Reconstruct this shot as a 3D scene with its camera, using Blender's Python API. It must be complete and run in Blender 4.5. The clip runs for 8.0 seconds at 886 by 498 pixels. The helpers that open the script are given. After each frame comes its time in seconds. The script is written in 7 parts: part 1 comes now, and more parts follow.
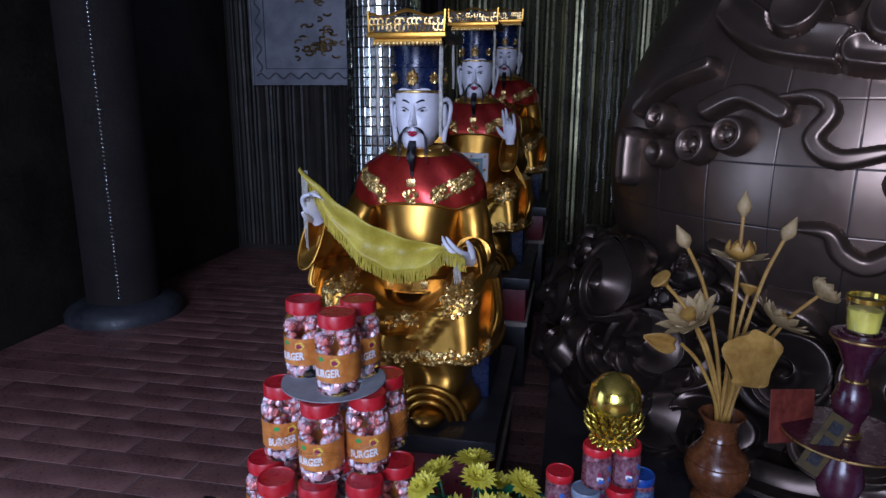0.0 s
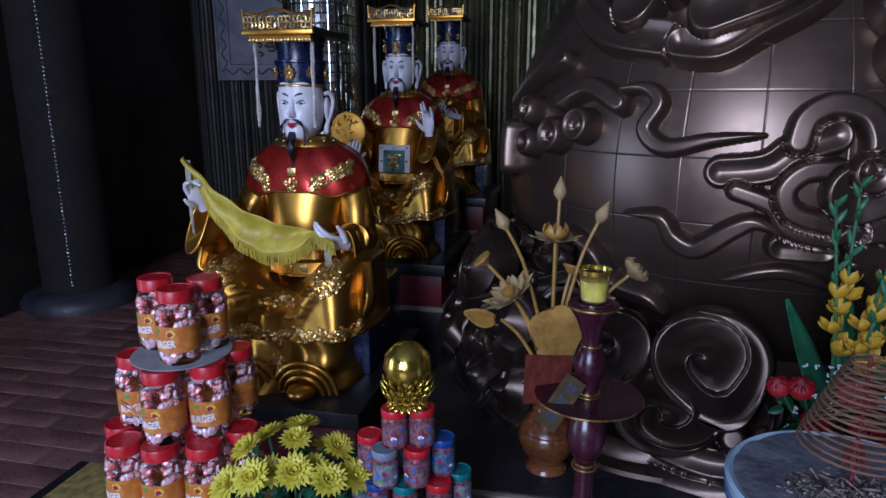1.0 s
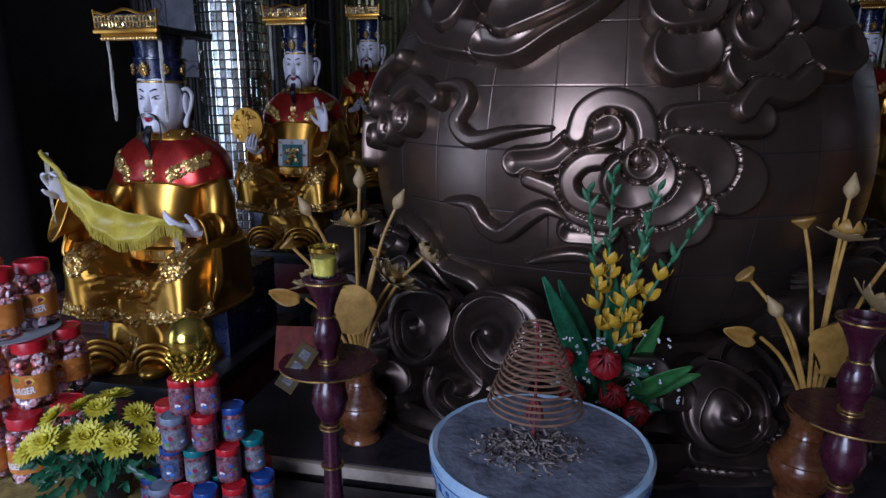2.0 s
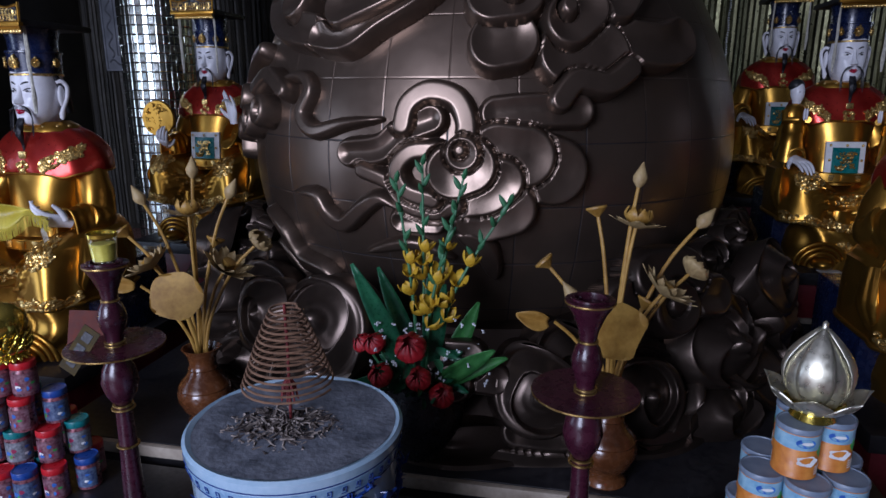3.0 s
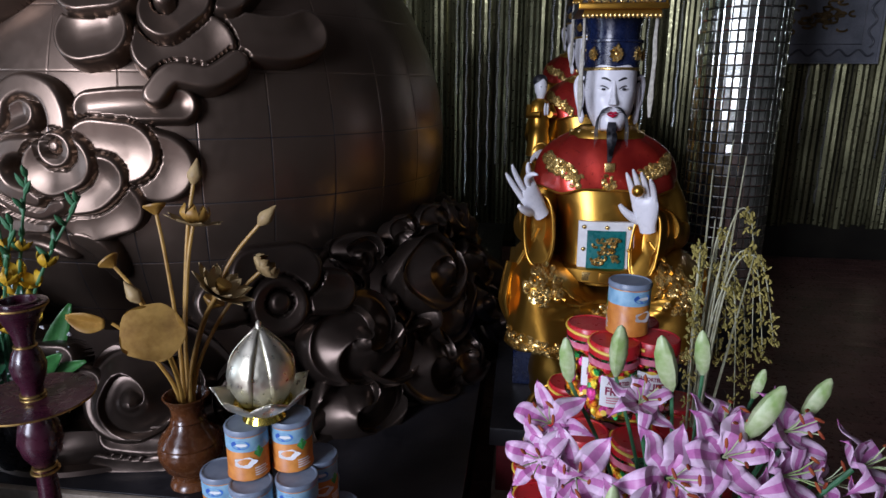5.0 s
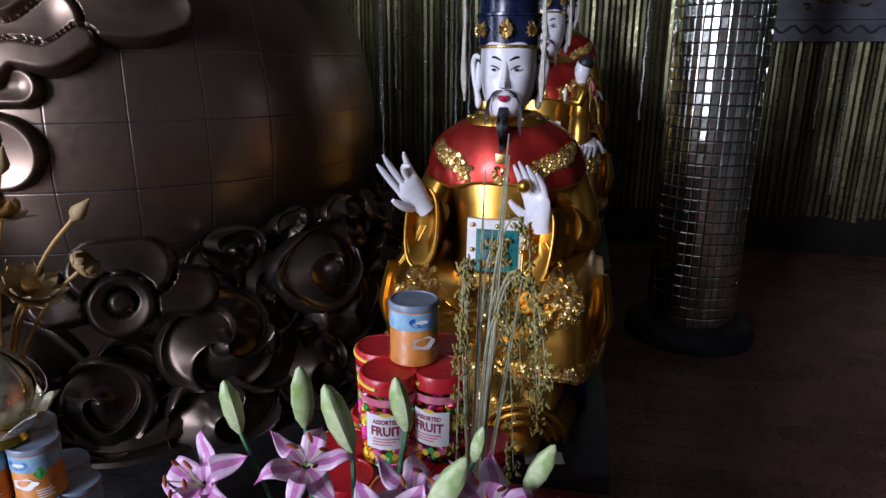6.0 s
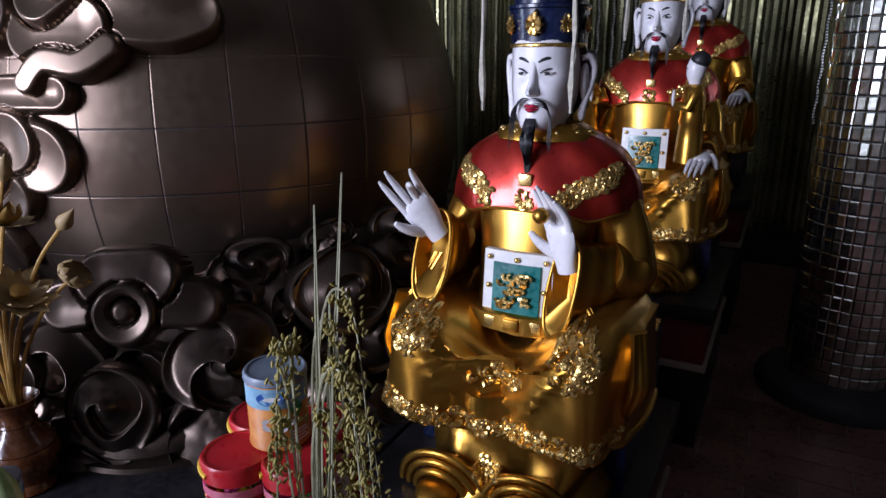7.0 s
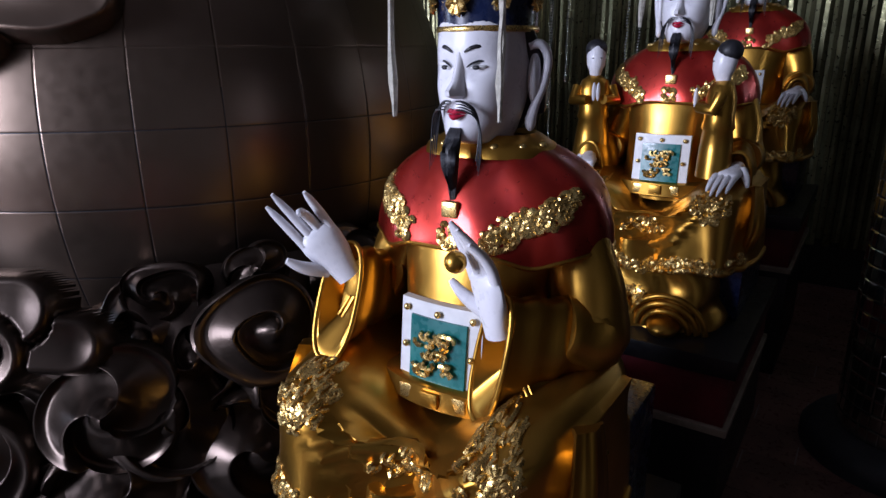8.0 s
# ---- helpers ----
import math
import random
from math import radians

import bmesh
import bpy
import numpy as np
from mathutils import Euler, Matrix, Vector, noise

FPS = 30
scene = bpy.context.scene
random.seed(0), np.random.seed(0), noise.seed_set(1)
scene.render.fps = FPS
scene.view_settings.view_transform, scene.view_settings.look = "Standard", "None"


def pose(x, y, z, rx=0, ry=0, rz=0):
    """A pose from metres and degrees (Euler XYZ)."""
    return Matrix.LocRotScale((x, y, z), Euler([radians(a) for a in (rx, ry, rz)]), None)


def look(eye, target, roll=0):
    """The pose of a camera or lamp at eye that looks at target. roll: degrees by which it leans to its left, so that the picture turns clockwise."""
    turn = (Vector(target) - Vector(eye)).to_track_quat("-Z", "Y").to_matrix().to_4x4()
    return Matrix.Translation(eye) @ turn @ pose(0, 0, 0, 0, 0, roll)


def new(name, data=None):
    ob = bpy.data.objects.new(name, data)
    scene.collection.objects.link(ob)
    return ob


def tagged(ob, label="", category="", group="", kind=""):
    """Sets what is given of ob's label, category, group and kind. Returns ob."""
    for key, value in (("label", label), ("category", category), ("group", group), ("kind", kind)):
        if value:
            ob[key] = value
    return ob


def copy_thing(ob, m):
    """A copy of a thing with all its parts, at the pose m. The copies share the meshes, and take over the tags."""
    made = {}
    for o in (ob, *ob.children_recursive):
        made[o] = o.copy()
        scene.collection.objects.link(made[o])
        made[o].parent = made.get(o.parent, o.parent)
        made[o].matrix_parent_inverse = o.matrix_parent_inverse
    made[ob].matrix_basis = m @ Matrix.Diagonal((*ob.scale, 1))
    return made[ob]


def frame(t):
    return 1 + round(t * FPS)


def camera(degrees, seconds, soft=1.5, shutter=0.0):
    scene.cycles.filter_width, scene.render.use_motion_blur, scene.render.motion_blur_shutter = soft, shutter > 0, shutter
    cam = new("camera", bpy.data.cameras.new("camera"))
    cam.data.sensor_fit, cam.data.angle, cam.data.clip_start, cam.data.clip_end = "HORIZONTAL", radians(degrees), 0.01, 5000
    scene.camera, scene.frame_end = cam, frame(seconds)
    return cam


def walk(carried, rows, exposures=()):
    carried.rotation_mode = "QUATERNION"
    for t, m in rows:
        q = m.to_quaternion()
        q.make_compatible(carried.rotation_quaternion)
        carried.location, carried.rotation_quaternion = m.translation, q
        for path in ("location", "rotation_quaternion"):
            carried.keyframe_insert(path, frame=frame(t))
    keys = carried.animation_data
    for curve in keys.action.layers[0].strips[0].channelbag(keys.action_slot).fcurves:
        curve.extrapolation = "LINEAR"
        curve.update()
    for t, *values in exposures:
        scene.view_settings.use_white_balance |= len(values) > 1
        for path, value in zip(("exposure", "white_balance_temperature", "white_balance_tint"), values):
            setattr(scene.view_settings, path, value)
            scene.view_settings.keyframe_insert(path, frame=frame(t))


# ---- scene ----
cam = camera(69.2, 8.0, soft=1.5)
PATH = [
    (0, (0.055, 0.17, 1.612), (0.023, 2.121, 1.171), 0.3),
    (0.5, (0.31, 0.075, 1.588), (0.252, 2.023, 1.14), 0.2),
    (1, (0.613, 0.029, 1.606), (0.548, 1.976, 1.15), 0.1),
    (1.5, (0.944, -0.072, 1.604), (0.893, 1.874, 1.147), 0.1),
    (3, (1.848, -0.169, 1.593), (1.808, 1.772, 1.113), 0.1),
    (3.5, (2.159, -0.239, 1.606), (2.128, 1.702, 1.125), 0.1),
    (4, (2.446, -0.217, 1.59), (2.494, 1.722, 1.101), 0.2),
    (4.5, (2.731, -0.171, 1.594), (2.811, 1.765, 1.098), 0.3),
    (5, (3.035, -0.146, 1.602), (3.132, 1.788, 1.103), 0.4),
    (5.2, (3.152, -0.116, 1.606), (3.244, 1.816, 1.102), 0.4),
    (6.3, (3.796, 0.196, 1.606), (3.616, 2.105, 1.038), 0.2),
    (6.5, (3.892, 0.283, 1.603), (3.597, 2.178, 1.037), 0.0),
    (7, (4.084, 0.469, 1.629), (3.495, 2.292, 1.057), -0.4),
    (7.5, (4.185, 0.737, 1.63), (3.477, 2.516, 1.049), -0.4),
    (8, (4.267, 1.008, 1.616), (3.501, 2.76, 1.028), -0.5),
]
walk(cam, [(t, look(eye, target, roll)) for t, eye, target, roll in PATH], [(0, -0.95, 5650, 14), (1.5, -0.95, 5750, 13), (3.5, -0.48, 6400, 11), (4.5, -0.1, 6750, 9), (5.2, 0.05, 6800, 9), (6.3, 0.33, 6750, 12), (8, 0.42, 6500, 12)])

# The shrine's own axes: u to the side, v to the back, about the middle of the great egg.
ORIGIN, TURNED, FLOOR = Vector((2.02, 3.26, 0)), -10.0, -0.05
ROOM = Matrix.Translation(ORIGIN) @ pose(0, 0, 0, 0, 0, TURNED)


def at(u, v, z=0.0, turn=0.0):
    return ROOM @ pose(u, v, z, 0, 0, turn)


# ---- daylight: unseen tall opening behind the camera and a side doorway ----
world = bpy.data.worlds.new("world")
scene.world = world
world.use_nodes = True
wn = world.node_tree.nodes
sky = wn.new("ShaderNodeTexSky")
sky.sky_type, sky.sun_disc, sky.sun_elevation, sky.sun_rotation = "NISHITA", False, radians(35), radians(200)
wn["Background"].inputs[1].default_value = 0.1
world.node_tree.links.new(sky.outputs[0], wn["Background"].inputs[0])

DOOR_U, DOOR_W, DOOR_LOW, DOOR_H, FRONT_V = -2.0, 2.6, 1.2, 4.2, -7.5


SIDE_V, SIDE_W, SIDE_H, LEFT_U = -3.3, 1.7, 2.4, -5.15


def daylight(eye, target, width, height, power, tint=(0.70, 0.76, 1.0)):
    """Sky light that comes in through an opening."""
    lamp = bpy.data.lights.new("daylight", "AREA")
    lamp.shape, lamp.size, lamp.size_y, lamp.energy, lamp.color = "RECTANGLE", width, height, power, tint
    ob = new("daylight", lamp)
    ob.matrix_world = ROOM @ look(eye, target)
    return ob


mid = FLOOR + (DOOR_LOW + DOOR_H) / 2
daylight((DOOR_U, FRONT_V + 0.05, mid), (DOOR_U + 0.9, 0, 1.6), DOOR_W, DOOR_H - DOOR_LOW, 660)
mid = FLOOR + SIDE_H / 2 + 0.03
daylight((LEFT_U + 0.05, SIDE_V, mid), (0, SIDE_V, mid), SIDE_W, SIDE_H, 72, (0.56, 0.70, 1.0))

# ---- materials ----
def material(name, dark, light, rough=0.5, metal=0.0, scale=8.0, bump=0.2, fine=60.0, rough_vary=0.12, coat=0.0, spread=(0.3, 0.7), per_object=0.0, per_island=0.0, dist=0.004, grain=0.35):
    """Two scales of noise mix dark and light; the fine one also gives relief."""
    m = bpy.data.materials.new(name)
    m.use_nodes = True
    n, l = m.node_tree.nodes, m.node_tree.links
    b = n["Principled BSDF"]
    co = n.new("ShaderNodeTexCoord")
    big, small = n.new("ShaderNodeTexNoise"), n.new("ShaderNodeTexNoise")
    big.inputs["Scale"].default_value, small.inputs["Scale"].default_value = scale, fine
    big.inputs["Detail"].default_value, small.inputs["Detail"].default_value = 5, 3
    for t in (big, small):
        l.new(co.outputs["Object"], t.inputs["Vector"])
    add = n.new("ShaderNodeMath")
    add.operation, add.inputs[1].default_value = "MULTIPLY_ADD", grain
    l.new(small.outputs[0], add.inputs[0])
    l.new(big.outputs[0], add.inputs[2])
    ramp = n.new("ShaderNodeMapRange")
    ramp.inputs[1].default_value, ramp.inputs[2].default_value = spread[0] + grain / 2, spread[1] + grain / 2
    l.new(add.outputs[0], ramp.inputs[0])
    mix = n.new("ShaderNodeMix")
    mix.data_type = "RGBA"
    mix.inputs[6].default_value, mix.inputs[7].default_value = (*dark, 1), (*light, 1)
    fac = ramp.outputs[0]
    if per_object or per_island:
        info = n.new("ShaderNodeObjectInfo") if per_object else n.new("ShaderNodeNewGeometry")
        shift = n.new("ShaderNodeMath")
        shift.operation, shift.inputs[1].default_value = "MULTIPLY_ADD", per_object or per_island
        l.new(info.outputs["Random"] if per_object else info.outputs["Random Per Island"], shift.inputs[0])
        l.new(ramp.outputs[0], shift.inputs[2])
        sub = n.new("ShaderNodeMath")
        sub.operation, sub.use_clamp, sub.inputs[1].default_value = "SUBTRACT", True, (per_object or per_island) / 2
        l.new(shift.outputs[0], sub.inputs[0])
        fac = sub.outputs[0]
    l.new(fac, mix.inputs[0])
    l.new(mix.outputs[2], b.inputs["Base Color"])
    rr = n.new("ShaderNodeMapRange")
    rr.inputs[1].default_value, rr.inputs[2].default_value = 0.3, 0.7
    rr.inputs[3].default_value, rr.inputs[4].default_value = max(0.02, rough - rough_vary), min(1, rough + rough_vary)
    l.new(small.outputs[0], rr.inputs[0])
    l.new(rr.outputs[0], b.inputs["Roughness"])
    b.inputs["Metallic"].default_value = metal
    b.inputs["Coat Weight"].default_value, b.inputs["Coat Roughness"].default_value = coat, 0.12
    if bump:
        bp = n.new("ShaderNodeBump")
        bp.inputs["Strength"].default_value, bp.inputs["Distance"].default_value = bump, dist
        l.new(add.outputs[0], bp.inputs["Height"])
        l.new(bp.outputs[0], b.inputs["Normal"])
    return m


def clear(name, tint=(1, 1, 1), rough=0.05, ior=1.2):
    m = bpy.data.materials.new(name)
    m.use_nodes = True
    b = m.node_tree.nodes["Principled BSDF"]
    b.inputs["Base Color"].default_value = (*tint, 1)
    b.inputs["Roughness"].default_value, b.inputs["IOR"].default_value = rough, ior
    b.inputs["Transmission Weight"].default_value = 1.0
    return m


GOLD = material("gold_leaf", (0.42, 0.20, 0.025), (0.62, 0.35, 0.07), 0.31, 0.95, 4, 0.0, 30, rough_vary=0.03, grain=0.05, spread=(0.2, 0.8))
GOLD_RELIEF = material("embossed_gold", (0.50, 0.30, 0.08), (0.90, 0.66, 0.26), 0.30, 0.92, 40, 0.25, 300)
RED_LACQUER = material("red_metallic_lacquer", (0.30, 0.014, 0.012), (0.50, 0.035, 0.02), 0.30, 0.68, 8, 0.0, 60, coat=0.35, grain=0.05, rough_vary=0.03)
WHITE_FACE = material("white_enamel", (0.70, 0.70, 0.74), (0.80, 0.79, 0.82), 0.34, 0, 6, 0.03, 60)
BLACK_HAIR = material("black_hair", (0.006, 0.006, 0.008), (0.02, 0.02, 0.025), 0.5, 0, 30, 0.5, 200)
LIP_RED = material("lip_red", (0.42, 0.01, 0.04), (0.60, 0.03, 0.08), 0.3, 0, 20, 0.0)
TEAL = material("teal_enamel", (0.0, 0.09, 0.09), (0.01, 0.18, 0.17), 0.3, 0, 12, 0.05)
WHITE_CLOTH = material("white_enamel_panel", (0.62, 0.62, 0.62), (0.78, 0.78, 0.77), 0.4, 0, 12, 0.05)
NAVY = material("navy_lacquer", (0.004, 0.007, 0.028), (0.009, 0.018, 0.06), 0.28, 0, 10, 0.06, coat=0.3)
CORD = material("pale_cord", (0.34, 0.32, 0.26), (0.60, 0.58, 0.50), 0.8, 0, 60, 0.6, 300)
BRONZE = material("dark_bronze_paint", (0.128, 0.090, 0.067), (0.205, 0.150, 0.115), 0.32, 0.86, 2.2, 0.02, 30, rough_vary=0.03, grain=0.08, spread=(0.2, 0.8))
BRONZE_DARK = material("darker_bronze_paint", (0.058, 0.042, 0.034), (0.112, 0.084, 0.067), 0.31, 0.85, 3, 0.02, 30, rough_vary=0.03, grain=0.06)
FLOOR_TILE = material("red_brown_plank_tile", (0.12, 0.055, 0.048), (0.26, 0.13, 0.11), 0.34, 0, 5, 0.2, 50, per_object=0.5)
FLOOR_STUFF = material("red_brown_plank_tile_far", (0.12, 0.055, 0.048), (0.26, 0.13, 0.11), 0.34, 0, 5, 0.2, 50, per_island=0.5)
GROUT = material("pale_grout", (0.24, 0.21, 0.20), (0.40, 0.36, 0.35), 0.9, 0, 10, 0.4)
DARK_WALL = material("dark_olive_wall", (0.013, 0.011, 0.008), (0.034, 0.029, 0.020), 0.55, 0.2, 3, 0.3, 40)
DARK_WOOD = material("black_lacquered_wood", (0.006, 0.006, 0.008), (0.022, 0.02, 0.022), 0.4, 0, 6, 0.15, 50)
RED_WOOD = material("dark_red_lacquered_wood", (0.10, 0.008, 0.012), (0.19, 0.02, 0.026), 0.42, 0, 6, 0.12, 60)
CREAM = material("worn_cream_paint", (0.20, 0.16, 0.12), (0.40, 0.34, 0.27), 0.6, 0, 8, 0.2)
FOIL = material("gold_foil_strip", (0.11, 0.107, 0.058), (0.23, 0.222, 0.12), 0.36, 0.85, 3, 0.2, 40, per_island=0.8)
MIRROR = material("mirror_glass_tile", (0.50, 0.54, 0.48), (0.80, 0.82, 0.76), 0.2, 1.0, 12, 0.05, 40, rough_vary=0.03, per_object=0.5)
MIRROR_STUFF = material("mirror_glass_tile_far", (0.50, 0.54, 0.48), (0.80, 0.82, 0.76), 0.2, 1.0, 12, 0.05, 40, rough_vary=0.03, per_island=0.5)
PLASTER = material("plain_plaster", (0.16, 0.15, 0.15), (0.24, 0.23, 0.22), 0.8, 0, 2, 0.3, 30)
STONE = material("blue_grey_stone", (0.018, 0.02, 0.025), (0.05, 0.052, 0.06), 0.5, 0, 6, 0.3, 50)

# ---- mesh tools ----
def empty(name, m, label, category, group=""):
    ob = new(name)
    ob.empty_display_size = 0.1
    ob.matrix_world = m
    return tagged(ob, label, category, group)


def finish(bm, mats, smooth=40):
    me = bpy.data.meshes.new("mesh")
    bm.normal_update()
    bm.to_mesh(me)
    bm.free()
    for m in mats if isinstance(mats, (list, tuple)) else [mats]:
        me.materials.append(m)
    if smooth:
        me.shade_smooth()
        me.set_sharp_from_angle(angle=radians(smooth))
    return me


def part(name, bm, mats, parent=None, label="", m=None, smooth=40):
    me = bm if isinstance(bm, bpy.types.Mesh) else finish(bm, mats, smooth)
    ob = new(name, me)
    if m is not None:
        ob.matrix_basis = m
    if parent is not None:
        ob.parent = parent
    return tagged(ob, label)


def skin(bm, rings, mat=0, closed=True, caps=True):
    """Joins rings of points into one surface."""
    rows = [[bm.verts.new(p) for p in ring] for ring in rings]
    n = len(rows[0])
    faces = []
    for a, b in zip(rows, rows[1:]):
        for i in range(n if closed else n - 1):
            j = (i + 1) % n
            f = bm.faces.new((a[i], a[j], b[j], b[i]))
            f.material_index = mat
            faces.append(f)
    if caps and closed:
        for row, flip in ((rows[0], True), (rows[-1], False)):
            f = bm.faces.new(row[::-1] if flip else row)
            f.material_index = mat
    return faces


def tube(bm, pts, radii, n=8, mat=0, flat=1.0, up=None, caps=True, wave=None):
    """A tube along points; flat squashes it across, wave(i, angle) scales its radius."""
    pts = [Vector(p) for p in pts]
    if isinstance(radii, (int, float)):
        radii = [radii] * len(pts)
    rings, side = [], None
    for i, p in enumerate(pts):
        d = (pts[min(i + 1, len(pts) - 1)] - pts[max(i - 1, 0)]).normalized()
        if side is None:
            ref = Vector(up) if up else (Vector((0, 0, 1)) if abs(d.z) < 0.9 else Vector((0, 1, 0)))
            side = d.cross(ref).normalized()
        side = (side - d * side.dot(d)).normalized()
        top = side.cross(d)
        ring = []
        for k in range(n):
            a = 2 * math.pi * k / n
            r = radii[i] * (wave(i, a) if wave else 1)
            ring.append(p + side * (math.cos(a) * r) + top * (math.sin(a) * r * flat))
        rings.append(ring)
    return skin(bm, rings, mat, True, caps)


def spline(pts, steps=6):
    """A smooth line through points."""
    pts = [Vector(p) for p in pts]
    out = []
    for i in range(len(pts) - 1):
        p0, p1, p2, p3 = pts[max(i - 1, 0)], pts[i], pts[i + 1], pts[min(i + 2, len(pts) - 1)]
        for s in range(steps):
            t = s / steps
            out.append(0.5 * ((2 * p1) + (p2 - p0) * t + (2 * p0 - 5 * p1 + 4 * p2 - p3) * t * t + (3 * p1 - p0 - 3 * p2 + p3) * t ** 3))
    return out + [pts[-1]]


def lerp_list(values, count):
    xs = np.linspace(0, len(values) - 1, count)
    return list(np.interp(xs, range(len(values)), values))


def blob(bm, c, r, mat=0, seg=12, rings=8, m=None):
    """An ellipsoid."""
    r = (r, r, r) if isinstance(r, (int, float)) else r
    mm = Matrix.Translation(c) @ (m or Matrix()) @ Matrix.Diagonal((*r, 1))
    rows = []
    for i in range(rings + 1):
        a = -math.pi / 2 + math.pi * min(max(i, 0.03), rings - 0.03) / rings
        rows.append([mm @ Vector((math.cos(a) * math.cos(2 * math.pi * k / seg), math.cos(a) * math.sin(2 * math.pi * k / seg), math.sin(a))) for k in range(seg)])
    skin(bm, rows, mat)


def box(bm, lo, hi, mat=0, bevel=0.0):
    lo, hi = Vector(lo), Vector(hi)
    c, s = (lo + hi) / 2, hi - lo
    small = bmesh.new()
    bmesh.ops.create_cube(small, size=1, matrix=Matrix.Translation(c) @ Matrix.Diagonal((*s, 1)))
    if bevel:
        bmesh.ops.bevel(small, geom=list(small.edges), offset=bevel, segments=2, profile=0.6, affect="EDGES")
    join(bm, small, mat)


def join(bm, small, mat=None, m=None):
    """Adds a small bmesh to a large one."""
    made = {v: bm.verts.new(m @ v.co if m else v.co) for v in small.verts}
    for f in small.faces:
        g = bm.faces.new([made[v] for v in f.verts])
        g.material_index = f.material_index if mat is None else mat
    small.free()


def lathe(bm, profile, n=32, mat=0, c=(0, 0, 0), mats=None, ring=False):
    """Turns (radius, height) pairs round the upright axis."""
    c = Vector(c)
    rings = [[c + Vector((max(r, 1e-4) * math.cos(2 * math.pi * k / n), max(r, 1e-4) * math.sin(2 * math.pi * k / n), z)) for k in range(n)] for r, z in profile]
    faces = skin(bm, rings + rings[:1] if ring else rings, mat, True, not ring)
    if mats:
        for i, f in enumerate(faces):
            f.material_index = mats[i // n]
    return faces


def block(name, lo, hi, material_, parent, bevel=0.006, label=""):
    bm = bmesh.new()
    box(bm, lo, hi, 0, bevel)
    return part(name, bm, material_, parent, label, smooth=30)

# ---- the room ----
LEFT, RIGHT, BACK, HIGH = -5.15, 5.2, 3.4, 4.6


def structure(name, boxes, material_, label):
    bm = bmesh.new()
    for lo, hi in boxes:
        box(bm, lo, hi)
    ob = part(name, bm, material_, None, label, ROOM.copy(), smooth=0)
    return tagged(ob, label, kind="structure")


bed = structure("floor", [((LEFT - 0.2, FRONT_V - 3, FLOOR - 0.2), (RIGHT + 0.2, BACK + 0.2, FLOOR - 0.003))], GROUT, "floor of red-brown plank tiles with pale joints")
structure("ceiling", [((LEFT - 0.2, FRONT_V - 0.2, HIGH), (RIGHT + 0.2, BACK + 0.2, HIGH + 0.2))], PLASTER, "dark plaster ceiling of the shrine")
s0, s1 = SIDE_V - SIDE_W / 2, SIDE_V + SIDE_W / 2
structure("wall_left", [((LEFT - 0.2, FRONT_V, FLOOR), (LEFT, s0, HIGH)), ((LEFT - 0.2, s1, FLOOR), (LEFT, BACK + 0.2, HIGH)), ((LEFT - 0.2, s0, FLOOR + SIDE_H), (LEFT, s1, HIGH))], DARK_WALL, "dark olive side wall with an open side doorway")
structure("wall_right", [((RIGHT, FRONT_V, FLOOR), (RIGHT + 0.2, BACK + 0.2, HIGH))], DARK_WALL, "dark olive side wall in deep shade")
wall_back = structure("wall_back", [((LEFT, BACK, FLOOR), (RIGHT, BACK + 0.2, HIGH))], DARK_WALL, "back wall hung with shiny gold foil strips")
# unseen front wall: its sill and tall opening are added to bring daylight in high
d0, d1 = DOOR_U - DOOR_W / 2, DOOR_U + DOOR_W / 2
structure("wall_front", [((LEFT, FRONT_V - 0.2, FLOOR), (d0, FRONT_V, HIGH)), ((d1, FRONT_V - 0.2, FLOOR), (RIGHT, FRONT_V, HIGH)),
                         ((d0, FRONT_V - 0.2, FLOOR), (d1, FRONT_V, FLOOR + DOOR_LOW)), ((d0, FRONT_V - 0.2, FLOOR + DOOR_H), (d1, FRONT_V, HIGH))], PLASTER, "unseen dark plaster wall with a tall opening added for daylight")

# wide dark dais that carries egg and statues
PLINTH_V, PLINTH_Z = -1.58, 0.36

# dais under the egg, with a worn pale front edge
dais = tagged(part("dais", bmesh.new(), DARK_WOOD, None, "", ROOM.copy()), "low dark dais with a worn pale front edge under the egg", kind="structure")
block("dais_body", (-1.42, PLINTH_V + 0.01, FLOOR), (1.42, 2.6, PLINTH_Z - 0.03), DARK_WOOD, dais)
block("dais_top", (-1.44, PLINTH_V + 0.012, PLINTH_Z - 0.03), (1.44, 2.62, PLINTH_Z), DARK_WOOD, dais, 0.004)
block("dais_edge", (-1.44, PLINTH_V - 0.014, PLINTH_Z - 0.045), (1.44, PLINTH_V + 0.010, PLINTH_Z - 0.002), CREAM, dais, 0.004)

# plank tiles: those by the side aisle are single pieces
TILE_W, TILE_L = 0.15, 0.60
tile_bm = bmesh.new()
box(tile_bm, (-TILE_L / 2 + 0.0028, -TILE_W / 2 + 0.0028, -0.008), (TILE_L / 2 - 0.0028, TILE_W / 2 - 0.0028, 0), 0, 0.0015)
TILE = finish(tile_bm, FLOOR_TILE, 30)
rest, count = bmesh.new(), 0
tile_rows = []
for r in range(int((BACK - FRONT_V) / TILE_W) + 1):
    v = FRONT_V + TILE_W * (r + 0.5)
    off = (r % 3) * 0.2
    for q in range(int((RIGHT - LEFT) / TILE_L) + 2):
        tile_rows.append((LEFT + TILE_L * q + off - 0.2, v))
